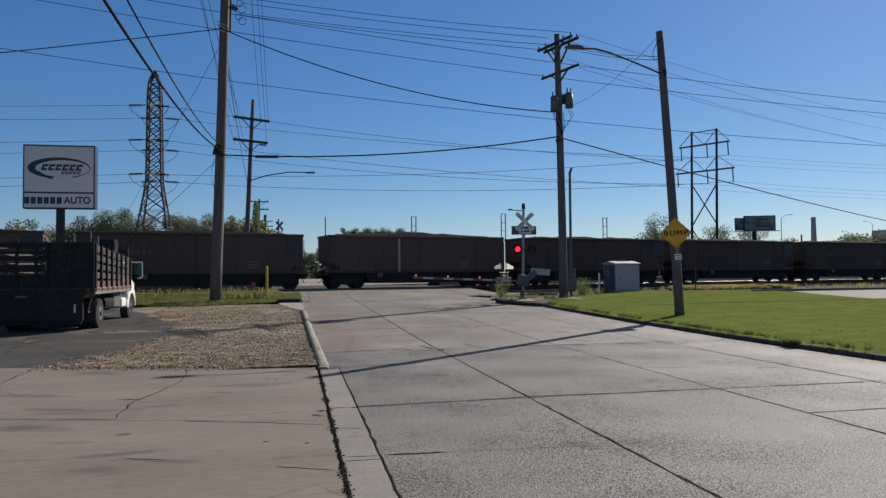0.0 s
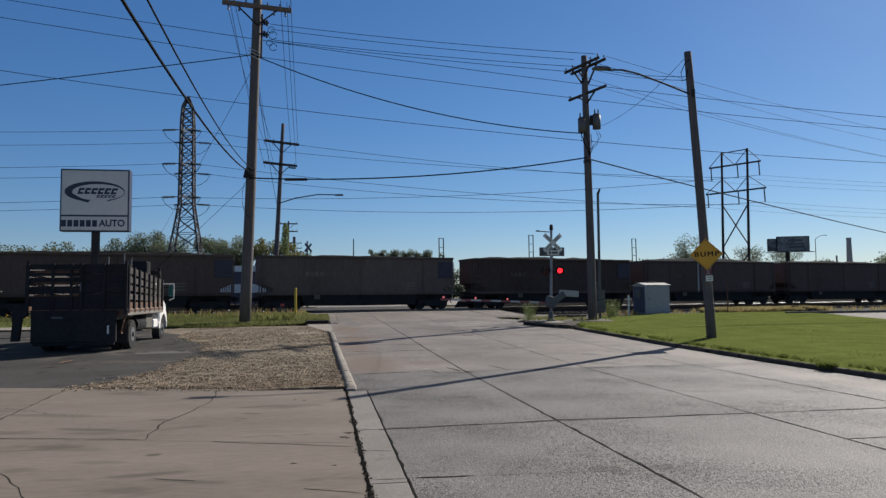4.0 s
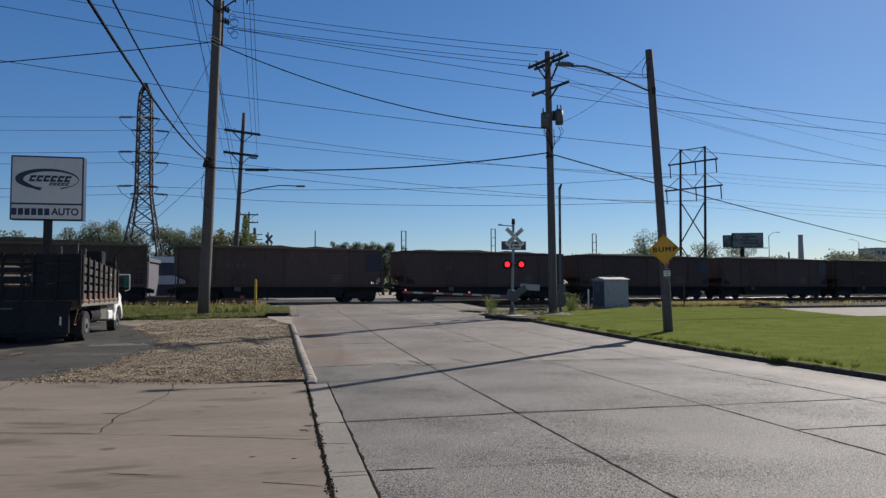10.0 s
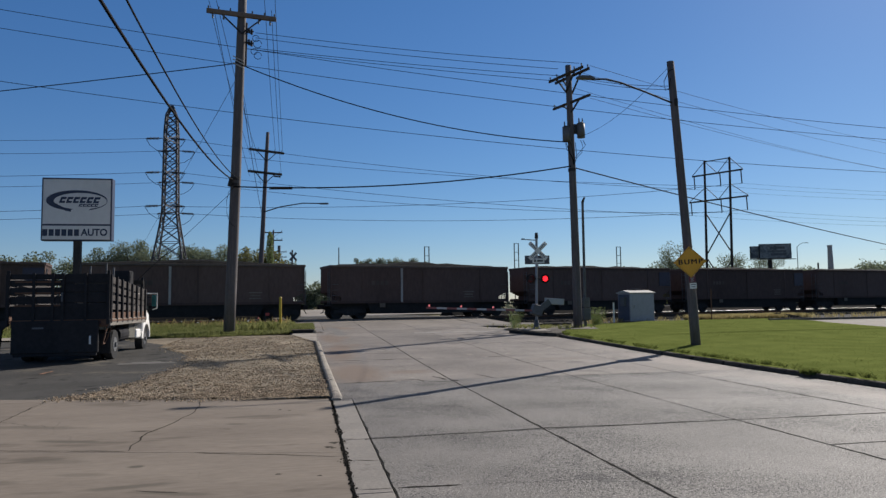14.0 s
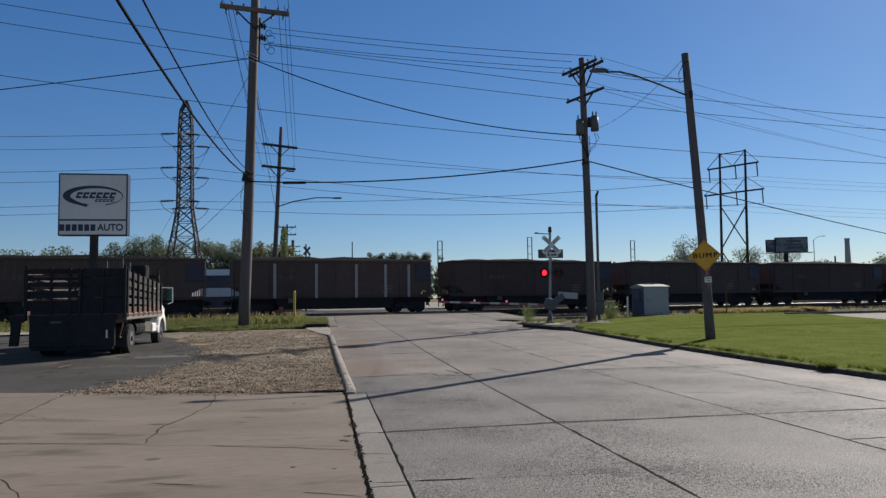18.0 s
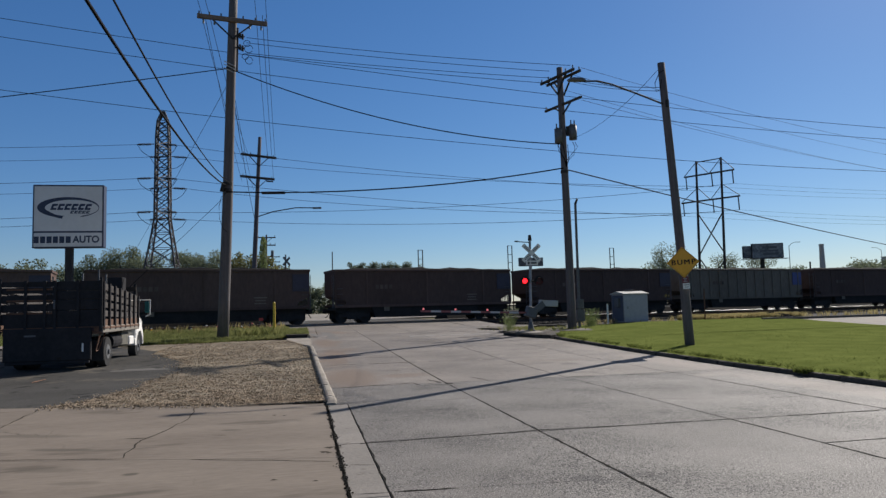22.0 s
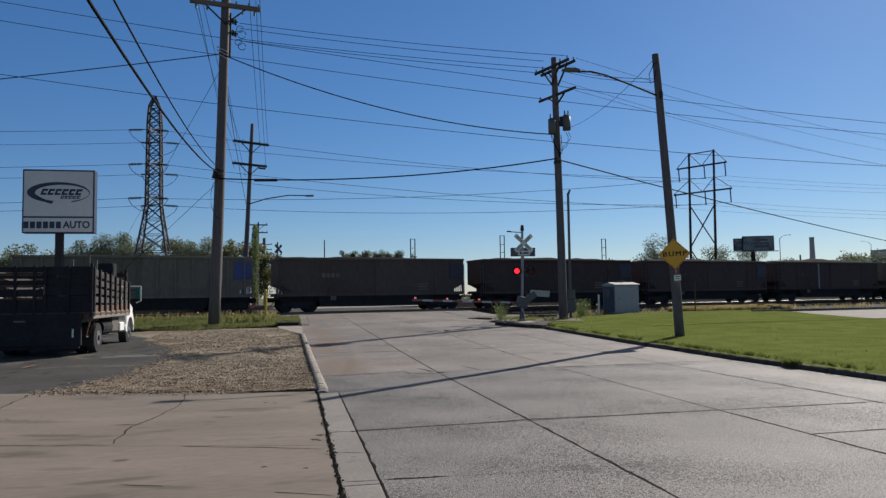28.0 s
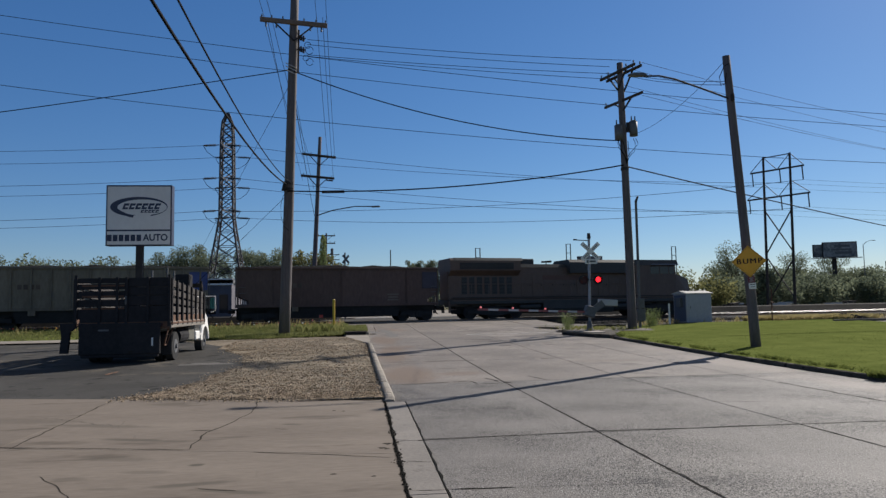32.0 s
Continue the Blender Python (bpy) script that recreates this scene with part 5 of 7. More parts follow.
zs = [0, 3.6, 7, 10, 12.9, 15.5, 18, 19.8, 21.6, 23.4, 25.2, 27, 28.8, 30.6, 32.4, 34.0, 35.4, 37.2]
for sx, sy in ((-1, -1), (1, -1), (1, 1), (-1, 1)):
    rings = []
    for z in zs:
        w, e = half(z), 0.14
        rings.append([(sx * w + i * e, sy * w + j * e, z) for i, j in ((-1, -1), (1, -1), (1, 1), (-1, 1))])
    part("leg", Form().loft(rings), TOWERSTEEL, tower)
for a, b in zip(zs, zs[1:]):
    p, q = half(a), half(b)
    for (x0, y0), (x1, y1) in (((-1, -1), (1, -1)), ((1, -1), (1, 1)), ((1, 1), (-1, 1)), ((-1, 1), (-1, -1))):
        part("brace", Form().bar((x0 * p, y0 * p, a), (x1 * q, y1 * q, b), 0.13, 0.13), TOWERSTEEL, tower)
        part("brace", Form().bar((x1 * p, y1 * p, a), (x0 * q, y0 * q, b), 0.13, 0.13), TOWERSTEEL, tower)
        part("girt", Form().bar((x0 * q, y0 * q, b), (x1 * q, y1 * q, b), 0.10, 0.10), TOWERSTEEL, tower)
TIPS = []
for z in (30.2, 24.4, 18.7):
    for s in (-1, 1):
        w = half(z)
        # the arms reach towards the street and away from it; a string leads off each tip to both sides
        tip = (0.0, s * 5.0, z)
        f = Form()
        for sx in (-1, 1):
            f.bar((sx * w, s * w, z), tip, 0.13, 0.13)
            f.bar((sx * w, s * w, z + 1.3), tip, 0.10, 0.10)
        part("tower_arm", f, TOWERSTEEL, tower)
        for a in (-1, 1):
            string = Form().rod((a * 0.5, tip[1], z), (a * 3.2, tip[1], z - 0.14), 0.08, 0.08, 6)
            for k in range(9):
                string.rod((a * (1.1 + 0.22 * k), tip[1], z - 0.05 - 0.01 * k), (a * (1.2 + 0.22 * k), tip[1], z - 0.055 - 0.01 * k), 0.24, 0.17, 8)
            part("insulator_string", string, DARKSTEEL, tower)
        loop = [(-3.2, tip[1], z - 0.14), (-2.5, tip[1], z - 1.3), (-1.4, tip[1], z - 2.1), (0.0, tip[1], z - 2.35), (1.4, tip[1], z - 2.1), (2.5, tip[1], z - 1.3), (3.2, tip[1], z - 0.14)]
        part("jumper", Form().tube(loop, 0.045, 5), WIRE, tower)
        TIPS.append((s, z))

frame_h = thing("transmission_frame", pose(66.05, 105, 0, 0, 0, -58), "dark steel H-frame transmission structure with cross braces", "transmission tower")
for x in (-2.14, 2.14):
    part("post", Form().rod((x - 0.5, 0, 0), (x, 0, 24.7), 0.24, 0.17, 10), DARKSTEEL, frame_h)
part("top_beam", Form().bar((-2.14, 0, 24.55), (2.14, 0, 24.55), 0.14, 0.14), DARKSTEEL, frame_h)
ENDS = []
for z, a, b in ((22.3, -4.3, 4.3), (17.95, -5.0, 5.0)):
    beam = part("beam", Form().bar((a, -0.2, z), (b, -0.2, z), 0.22, 0.24), DARKSTEEL, frame_h)
    for p, q in (((-2.14, 0, z + 2.3), (a, -0.2, z + 0.1)), ((2.14, 0, z + 2.3), (b, -0.2, z + 0.1)), ((-2.14, 0, z + 2.3), (0.1, -0.2, z)), ((2.14, 0, z + 2.3), (0.1, -0.2, z))):
        part("hanger", Form().bar(p, q, 0.09, 0.09), DARKSTEEL, frame_h)
    for x in (a + 0.3, 0.5, b - 0.3):
        part("insulator_string", Form().rod((x, -0.2, z), (x + 0.1, -0.2, z - 2.2), 0.10, 0.10, 6), DARKSTEEL, beam)
        ENDS.append((66.05 + math.cos(radians(58)) * x, 105 - math.sin(radians(58)) * x, z - 2.2))
for z0, z1 in ((9.0, 15.8), (1.5, 8.2)):
    for p, q in (((-2.4, 0, z0), (2.0, 0, z1)), ((1.9, 0, z0), (-2.25, 0, z1))):
        part("cross_brace", Form().bar(p, q, 0.16, 0.16), DARKSTEEL, frame_h)

# ---- overhead wires ----


def wire(a, b, sag, r=0.012, mat=WIRE, label="overhead power line between the poles", steps=22):
    pts = []
    a, b = Vector(a), Vector(b)
    for i in range(steps + 1):
        k = i / steps
        p = a.lerp(b, k)
        p.z -= 4 * sag * k * (1 - k)
        pts.append(p)
    ob = link_mesh("overhead_wire", Form().tube(pts, r, 5).mesh("overhead_wire"), mat)
    return tagged(ob, label, "cable", "overhead wires")


drip = thing("drip_loop", pose(-3.55, 35.3, 7.4), "thin black cable loop hanging from the pole", "cable")
part("loop", Form().tube([(0, 0, 0), (-0.25, -0.05, -0.25), (-0.36, -0.05, -0.7), (-0.34, -0.05, -1.3), (-0.2, -0.05, -1.75), (0.02, -0.03, -1.95)], 0.012, 5), WIRE, drip)
THICK = "thick black communication cable between the poles"
wire((-3.36, 35.5, 13.55), (12.75, 33.3, 9.6), 0.75, 0.028, label=THICK)
wire((-3.36, 35.5, 13.62), (-32, 37.5, 9.7), 0.15, 0.024, label=THICK)
wire((-3.6, 35.4, 7.42), (12.9, 33.3, 8.38), 0.42, 0.034, label=THICK)
wire((-3.62, 35.4, 7.75), (-2.5, -12, 7.7), 1.55, 0.030, label=THICK)
wire((-3.42, 35.4, 7.85), (-2.0, -12, 7.8), 1.6, 0.018, label=THICK)
wire((13.0, 33.4, 8.35), (62, 58, 5.1), 0.25, 0.034, label=THICK)
wire((13.35, 33.3, 9.88), (11.55, 21.0, 9.2), 0.36, 0.008, label="service cable drooping to the lamp post")
for off, z in ((0.0, 8.62), (0.12, 8.50)):
    wire((13.3 + off, 32.9, 12.82 - off), (11.80, 20.98, z), 0.12, 0.010)
part_case = thing("splice_case", pose(-1.35, 35.12, 7.33, 0, 0, 0), "black splice case hung on the cable", "cable fitting")
part("case", Form().rod((-0.55, 0, 0), (0.55, 0, 0.02), 0.07, 0.07, 8), BLACK, part_case)
for (x, y, z), (u, v, w), sag in (((-2.6, 35.3, 15.12), (13.05, 32.2, 13.29), 0.14), ((-2.6, 35.3, 14.86), (12.4, 33.4, 13.38), 0.12), ((-2.6, 35.3, 14.33), (12.65, 33.4, 13.02), 0.10), ((-2.6, 35.3, 14.25), (12.3, 33.9, 12.92), 0.08)):
    wire((x, y, z), (u, v, w), sag, 0.014, THINWIRE)
for (x, z), (u, w) in (((-4.78, 16.3), (-5.25, 15.4)), ((-4.4, 16.3), (-4.6, 15.4)), ((-2.15, 16.4), (-3.0, 15.45)), ((-1.65, 16.45), (-2.35, 15.5)), ((-1.85, 16.4), (-2.5, 13.5)), ((-4.6, 16.2), (-5.3, 13.4))):
    wire((x, 35.55, z), (u, 65.8, w), 0.5, 0.014, THINWIRE)
for x in (-4.75, -4.4, -2.15, -1.65):
    wire((x, 35.5, 16.3), (x + 1.6, -14, 16.6), 0.8, 0.012, THINWIRE)
wire((-3.4, 35.5, 13.2), (-4.1, 65.9, 9.4), 0.5, 0.018)
wire((-3.5, 35.5, 14.0), (-4.3, 65.9, 12.6), 0.4, 0.012)
wire((-3.6, 35.6, 7.3), (-12.5, 42, 0.15), 0.05, 0.010, label="thin steel guy wire from pole to ground")
wire((-3.5, 35.6, 12.9), (-24.5, 104, 6.9), 0.1, 0.012, THINWIRE, "thin service wire running off beyond the tracks")
for a, b, sag in (((-75, 95, 44.13), (160, 95, 26.11), 4.05), ((-75, 95, 41.74), (160, 95, 24.92), 4.4), ((-75, 95, 34.79), (160, 95, 21.16), 5.0)):
    wire(a, b, sag, 0.040, THINWIRE, "long high-voltage line crossing the sky", 30)
for (u, v, w), (x, y, z) in (((13.6, 32.2, 13.2), (70, 60, 15.5)), ((13.3, 32.9, 13.1), (70, 62, 15.0)), ((12.4, 34.5, 13.1), (70, 64, 14.0)), ((13.6, 32.3, 11.6), (70, 60, 13.0))):
    wire((u, v, w), (x, y, z), 0.8, 0.010, THINWIRE)
for (s, z), end, sag in zip(TIPS, (0, 1, 3, 4, 2, 5), (1.2, 1.2, 0.9, 1.6, 1.4, 1.5)):
    wire((-27.05, 130 + 5 * s, z - 0.14), (-140, 122 + 5 * s, z - 1.2), 1.8, 0.034, THINWIRE, "high-voltage line to the lattice tower")
    wire((-20.65, 130 + 5 * s, z - 0.14), ENDS[end], sag, 0.034, THINWIRE, "high-voltage line between the towers")
for x, y, z in ENDS:
    wire((x, y, z), (170, y - 22, z - 1.5), 2.2, 0.016, THINWIRE, "high-voltage line beyond the steel frame")

# ---- shop sign ----
sign = thing("shop_sign", pose(-9.25, 31.0, level(31)), "white box sign on a steel post, dark blue frame and lettering", "sign")
SW, SH, ST = 2.66, 2.56, 0.42
Z0 = 4.15
part("post", Form().box((0, 0, 2.05), (0.27, 0.27, 4.3), bevel=0.02), DARKSTEEL, sign)
part("cabinet", Form().box((0, 0, Z0 + SH / 2), (SW, ST, SH), bevel=0.02), SIGNBLUE, sign)
part("face", Form().box((0, -ST / 2 - 0.004, Z0 + 0.66 + (SH - 0.66 - 0.05) / 2), (SW - 0.12, 0.012, SH - 0.66 - 0.08), bevel=0.004), SIGNWHITE, sign)
part("name_panel", Form().box((0, -ST / 2 - 0.004, Z0 + 0.325), (SW - 0.12, 0.012, 0.56), bevel=0.004), SIGNWHITE, sign)
words("AUTO", 0.385, SIGNBLUE, pose(0.68, -ST / 2 - 0.014, Z0 + 0.325, 90, 0, 0), sign, thick=0.003, wide=0.92, bold=0.03)
for k in range(6):
    part("name_bar", Form().box((-1.17 + 0.236 * k, -ST / 2 - 0.014, Z0 + 0.325), (0.185, 0.006, 0.27)), SIGNBLUE, sign)
f = Form()
outer, inner = [], []
for i in range(48):
    a = 6.2832 * i / 48
    outer.append((0.0 + 1.16 * math.cos(a), 1.63 + 0.425 * math.sin(a)))
    inner.append((0.13 + 1.0 * math.cos(a), 1.61 + 0.335 * math.sin(a)))
ring_o = [f.bm.verts.new((x, -ST / 2 - 0.014, Z0 + z)) for x, z in outer]
ring_i = [f.bm.verts.new((x, -ST / 2 - 0.014, Z0 + z)) for x, z in inner]
for i in range(43):
    a, b = (i + 39) % 48, (i + 40) % 48
    f.bm.faces.new((ring_o[a], ring_o[b], ring_i[b], ring_i[a]))
part("emblem", f, SIGNBLUE, sign, "dark oval swoosh emblem")
swoosh = Form()
tops = [(-0.92 + 0.05 * i, 1.60 - 0.30 * math.sin(1.5708 * i / 14)) for i in range(15)]
lows = [(-0.92 + 0.05 * i, 1.55 - 0.37 * math.sin(1.5708 * i / 14) ** 0.9) for i in range(15)]
swoosh.prism(tops + lows[::-1], 1, -ST / 2 - 0.016, -ST / 2 - 0.012)
swoosh.bm.transform(Matrix.Translation((0, 0, Z0)))
part("emblem_tail", swoosh, SIGNBLUE, sign)


def slant_bar(x, z, w, h):
    """A slanted plain letter-sized block with a slot through its middle."""
    q = 0.18 * h
    f = Form()
    for z0, z1 in ((z, z + 0.34 * h), (z + 0.62 * h, z + h)):
        f.prism([(x + q * (z0 - z) / h * 2, z0), (x + w + q * (z0 - z) / h * 2, z0), (x + w + q * (z1 - z) / h * 2, z1), (x + q * (z1 - z) / h * 2, z1)], 1, -ST / 2 - 0.016, -ST / 2 - 0.012)
    f.prism([(x + q * 0.6, z + 0.3 * h), (x + 0.4 * w + q * 0.6, z + 0.3 * h), (x + 0.4 * w + q * 1.3, z + 0.66 * h), (x + q * 1.3, z + 0.66 * h)], 1, -ST / 2 - 0.017, -ST / 2 - 0.013)
    f.bm.transform(Matrix.Translation((0, 0, Z0)))
    return part("emblem_bar", f, SIGNBLUE, sign)


for k in range(6):
    slant_bar(-0.68 + 0.255 * k, 1.53, 0.215, 0.25)
for k in range(5):
    slant_bar(0.06 + 0.148 * k, 1.385, 0.125, 0.115)

# ---- stake-bed truck ----
truck = thing("stake_truck", pose(-7.02, 23.1, level(23.1)), "old stake-bed truck with black bed, dark wooden sides and white cab", "truck")
# its own space: y ahead, rear axle at y 0
BW = 1.29
for x in (-0.42, 0.42):
    part("chassis_rail", Form().box((x, 1.9, 0.72), (0.1, 5.6, 0.22)), FADEDBLACK, truck)
part("crossmember", Form().box((0, -0.7, 0.7), (0.9, 0.1, 0.2)), FADEDBLACK, truck)
part("deck", Form().box((0, 1.35, 1.08), (2.58, 4.6, 0.14), bevel=0.02), FADEDBLACK, truck)
part("deck_edge", Form().box((BW + 0.02, 1.35, 1.11), (0.08, 4.6, 0.2), bevel=0.015), DUSTY, truck, "dusty steel deck edge")
part("tail_frame", Form().box((0, -0.93, 1.1), (2.6, 0.1, 0.22), bevel=0.01), RUST, truck)
gate_plate = part("lift_gate", Form().box((-0.1, -1.02, 0.72), (2.3, 0.12, 0.92), bevel=0.02), FADEDBLACK, truck, "black folded tail lift plate")
part("gate_lip", Form().box((-0.1, -1.0, 0.24), (2.2, 0.1, 0.14), bevel=0.02), FADEDBLACK, gate_plate)
part("plate_bar", Form().box((-0.55, -1.085, 0.98), (0.3, 0.006, 0.05)), STEEL, gate_plate)
part("gate_post", Form().prism([(-1.78, 1.2), (-1.36, 1.2), (-1.36, 1.05), (-1.5, 0.95), (-1.56, 0.32), (-1.78, 0.32), (-1.74, 0.8)], 1, -1.06, -0.94), FADEDBLACK, truck)
for p, q in (((1.26, -0.85, 1.1), (1.12, -0.85, 0.5)), ((1.3, -0.5, 1.05), (1.12, -0.6, 0.5)), ((1.12, -0.85, 0.5), (1.12, -0.55, 0.5))):
    part("step_bar", Form().bar(p, q, 0.035, 0.035), RUST, truck)
part("reflector", Form().box((0.84, -1.09, 0.62), (0.05, 0.01, 0.24)), WHITE, truck)
for s in (-1, 1):
    at = BW if s > 0 else -1.40
    side = part("side_rack", Form().box((at, 1.35, 1.29), (0.04, 4.56, 0.22), bevel=0.006), RUST, truck)
    # the sides lean down towards the cab
    for z, hh, mat in ((1.58, 0.17, GREYBOARD), (1.84, 0.16, GREYBOARD), (2.10, 0.17, GREYBOARD), (2.38, 0.20, GREYBOARD)):
        drop = 0.27 * (z - 1.2)
        part("rail_board", Form().bar((at, -0.93, z), (at, 3.63, z - drop), 0.035, hh), mat, side)
    for k in range(8):
        tall = 1.42 - 0.05 * k
        part("stake", Form().box((at + s * 0.045, -0.86 + 0.63 * k, 1.09 + tall / 2), (0.06, 0.11, tall), bevel=0.008), FADEDBLACK, side)
    part("rub_rail", Form().box((at + s * 0.05, 1.35, 1.16), (0.05, 4.6, 0.07), bevel=0.01), RUST, side)
rear = part("rear_rack", Form().box((0, -0.92, 1.27), (2.56, 0.05, 0.14)), FADEDBLACK, truck)
for z, hh in ((1.46, 0.30), (1.78, 0.21), (2.04, 0.20), (2.27, 0.16), (2.45, 0.15)):
    part("rail_board", Form().box((-0.68, -0.92, z), (1.46, 0.035, hh), bevel=0.006), FADEDBLACK, rear)
for z, hh in ((1.50, 0.36), (1.84, 0.28), (2.12, 0.22), (2.40, 0.26)):
    part("rail_board", Form().box((0.66, -0.92, z), (1.28, 0.035, hh), bevel=0.006), FADEDBLACK, rear)
part("upright_plate", Form().box((0.18, -0.90, 1.86), (0.36, 0.03, 1.1), bevel=0.006), FADEDBLACK, rear, "black plate between the rear gates")
for z in (1.62, 1.98, 2.30):
    part("hinge_strap", Form().box((-0.62, -0.95, z), (1.2, 0.012, 0.05)), RUST, rear)
part("latch", Form().box((0.04, -0.985, 1.86), (0.05, 0.04, 0.26), bevel=0.008), STEEL, rear)
for x in (-1.39, -0.72, -0.22, 0.05, 0.66, 1.28):
    part("stake", Form().box((x, -0.96, 1.84), (0.08, 0.05, 1.42 if abs(x) < 1 else 1.56), bevel=0.006), FADEDBLACK, rear)
head = part("headboard", Form().box((0, 3.62, 1.9), (2.5, 0.06, 0.14)), ARMWOOD, truck)
for z in (1.5, 1.8, 2.12, 2.42):
    part("rail_board", Form().box((0, 3.62, z), (2.48, 0.035, 0.15), bevel=0.006), ARMWOOD, head)
for x in (-1.2, -0.4, 0.4, 1.2):
    part("stake", Form().box((x, 3.66, 1.84), (0.08, 0.05, 1.5), bevel=0.006), FADEDBLACK, head)
for x, z in ((-0.55, 3.0), (-0.02, 3.12), (0.22, 2.95)):
    part("upright_post", Form().rod((x, 3.75, 1.1), (x, 3.75, z), 0.03, 0.03, 8), STEEL, truck, "grey upright rack post")
part("load_crate", Form().box((0.72, 3.1, 2.0), (0.5, 0.5, 1.6), bevel=0.03), FADEDBLACK, truck, "dark crate in the bed")
for p, q in (((1.05, 3.7, 2.5), (1.1, 4.3, 2.45)), ((1.1, 4.3, 2.45), (1.15, 4.4, 1.6)), ((1.05, 3.7, 2.0), (1.15, 4.4, 1.6))):
    part("rack_bar", Form().rod(p, q, 0.02, 0.02, 6), DARKSTEEL, truck)
CABW = 1.0
cab = part("cab", Form().prism([(3.78, 0.7), (5.7, 0.7), (5.75, 1.25), (5.35, 1.4), (4.95, 2.1), (3.95, 2.12), (3.78, 1.3)], 0, -CABW, CABW), WHITE, truck, "dirty white truck cab")
for s in (-1, 1):
    part("side_window", Form().prism([(4.0, 1.4), (5.15, 1.4), (4.85, 1.98), (4.05, 2.0)], 0, s * CABW - 0.006, s * CABW + 0.006), GLASS, cab)
    mirror = part("mirror", Form().box((s * 1.38, 4.75, 1.78), (0.16, 0.07, 0.42), bevel=0.03), TEAL, cab, "square teal door mirror")
    for a, b in (((1.50, 2.04), (1.50, 1.50)), ((1.05, 2.04), (1.50, 2.04)), ((1.34, 1.44), (1.50, 1.50))):
        part("mirror_frame", Form().rod((s * a[0], 4.7, a[1]), (s * b[0], 4.7, b[1]), 0.018, 0.018, 6), WHITE, mirror)
    part("mirror_arm", Form().rod((s * 1.0, 4.8, 1.92), (s * 1.34, 4.77, 1.90), 0.015, 0.015, 6), FADEDBLACK, mirror)
    part("mirror_arm", Form().rod((s * 1.0, 4.8, 1.4), (s * 1.34, 4.77, 1.52), 0.015, 0.015, 6), FADEDBLACK, mirror)
part("rear_window", Form().box((0, 3.8, 1.7), (1.3, 0.05, 0.42), bevel=0.01), GLASS, cab)
part("fuel_tank", Form().rod((0.95, 0.9, 0.68), (0.95, 2.0, 0.68), 0.24, 0.24, 14), FADEDBLACK, truck)
part("step_box", Form().box((1.0, 3.18, 0.64), (0.42, 0.62, 0.3), bevel=0.03), WHITE, truck, "dirty white box under the door")
part("tool_box", Form().prism([(2.0, 0.55), (2.85, 0.52), (2.85, 1.0), (2.0, 1.0)], 0, 0.75, 1.16), OLIVE, truck, "dusty olive side box")
for s in (-1, 1):
    # a rounded arch over the front wheel that runs back into a step under the door
    rings = []
    for x, k in ((0.72, 1.0), (1.10, 1.0), (1.19, 0.975), (1.235, 0.93), (1.25, 0.86)):
        outer = [(4.24 + 0.66 * k * math.cos(radians(q)), 0.50 + (0.80 if q < 180 else 0.72) * k * math.sin(radians(q))) for q in range(0, 181, 15)]
        inner = [(4.22 + 0.49 * math.cos(radians(q)), 0.44 + 0.50 * math.sin(radians(q))) for q in range(180, -1, -15)]
        rings.append([(s * x, y, z) for y, z in outer[:-1] + [(3.52, 0.62), (3.52, 0.46)] + inner])
    part("front_wing", Form().loft(rings), WHITE, truck)


def wheel(parent, x, y, r, w, dual=False):
    tyre = part("wheel", Form().rod((x - w / 2, y, r), (x + w / 2, y, r), r, r, 28), RUBBER, parent)
    bmesh_round = Form().rod((x - w * 0.42, y, r), (x + w * 0.42, y, r), r * 1.02, r * 1.02, 28)
    part("tread", bmesh_round, RUBBER, tyre)
    side = 1 if x > 0 else -1
    part("rim", Form().rod((x + side * (w / 2 - 0.05), y, r), (x + side * (w / 2 + 0.012), y, r), r * 0.56, r * 0.5, 20), STEEL, tyre, "dusty steel rim")
    part("hub", Form().rod((x + side * (w / 2), y, r), (x + side * (w / 2 + 0.06), y, r), r * 0.2, r * 0.16, 12), STEEL, tyre)


wheel(truck, 1.12, 0, 0.43, 0.24)
wheel(truck, 0.80, 0, 0.43, 0.24)
wheel(truck, -1.12, 0, 0.43, 0.24)
wheel(truck, -0.80, 0, 0.43, 0.24)
wheel(truck, 1.06, 4.22, 0.41, 0.25)
wheel(truck, -1.06, 4.22, 0.41, 0.25)
for s in (-1, 1):
    part("mud_flap", Form().box((s * 0.96, -0.55, 0.5), (0.6, 0.02, 0.6)), RUBBER, truck)
    part("tail_light", Form().box((s * 1.0, -1.0, 1.12), (0.22, 0.03, 0.1), bevel=0.01), LENS, truck, "red tail light")

# ---- crossing signal and gate ----
mast = thing("crossing_signal", pose(10.70, 32.69, level(32.7)), "railway crossing signal mast with crossbuck and one lit red lamp", "railway signal")
part("base", Form().box((0, 0, 0.06), (0.4, 0.4, 0.16), bevel=0.03).rod((0, 0, 0.12), (0, 0, 0.55), 0.16, 0.09, 10), STEEL, mast)
part("mast", Form().rod((0, 0, 0.1), (0.10, 0, 4.45), 0.065, 0.06, 12), SILVER, mast)
part("bell", Form().rod((0.10, 0, 4.45), (0.10, 0, 4.52), 0.09, 0.09, 12).rod((0.10, 0, 4.52), (0.10, 0, 4.72), 0.09, 0.07, 12), DARKSTEEL, mast)
part("side_arm", Form().rod((0.09, 0, 4.36), (-0.58, 0, 4.40), 0.022, 0.022, 8).box((-0.58, 0, 4.41), (0.16, 0.1, 0.06)), DARKSTEEL, mast)
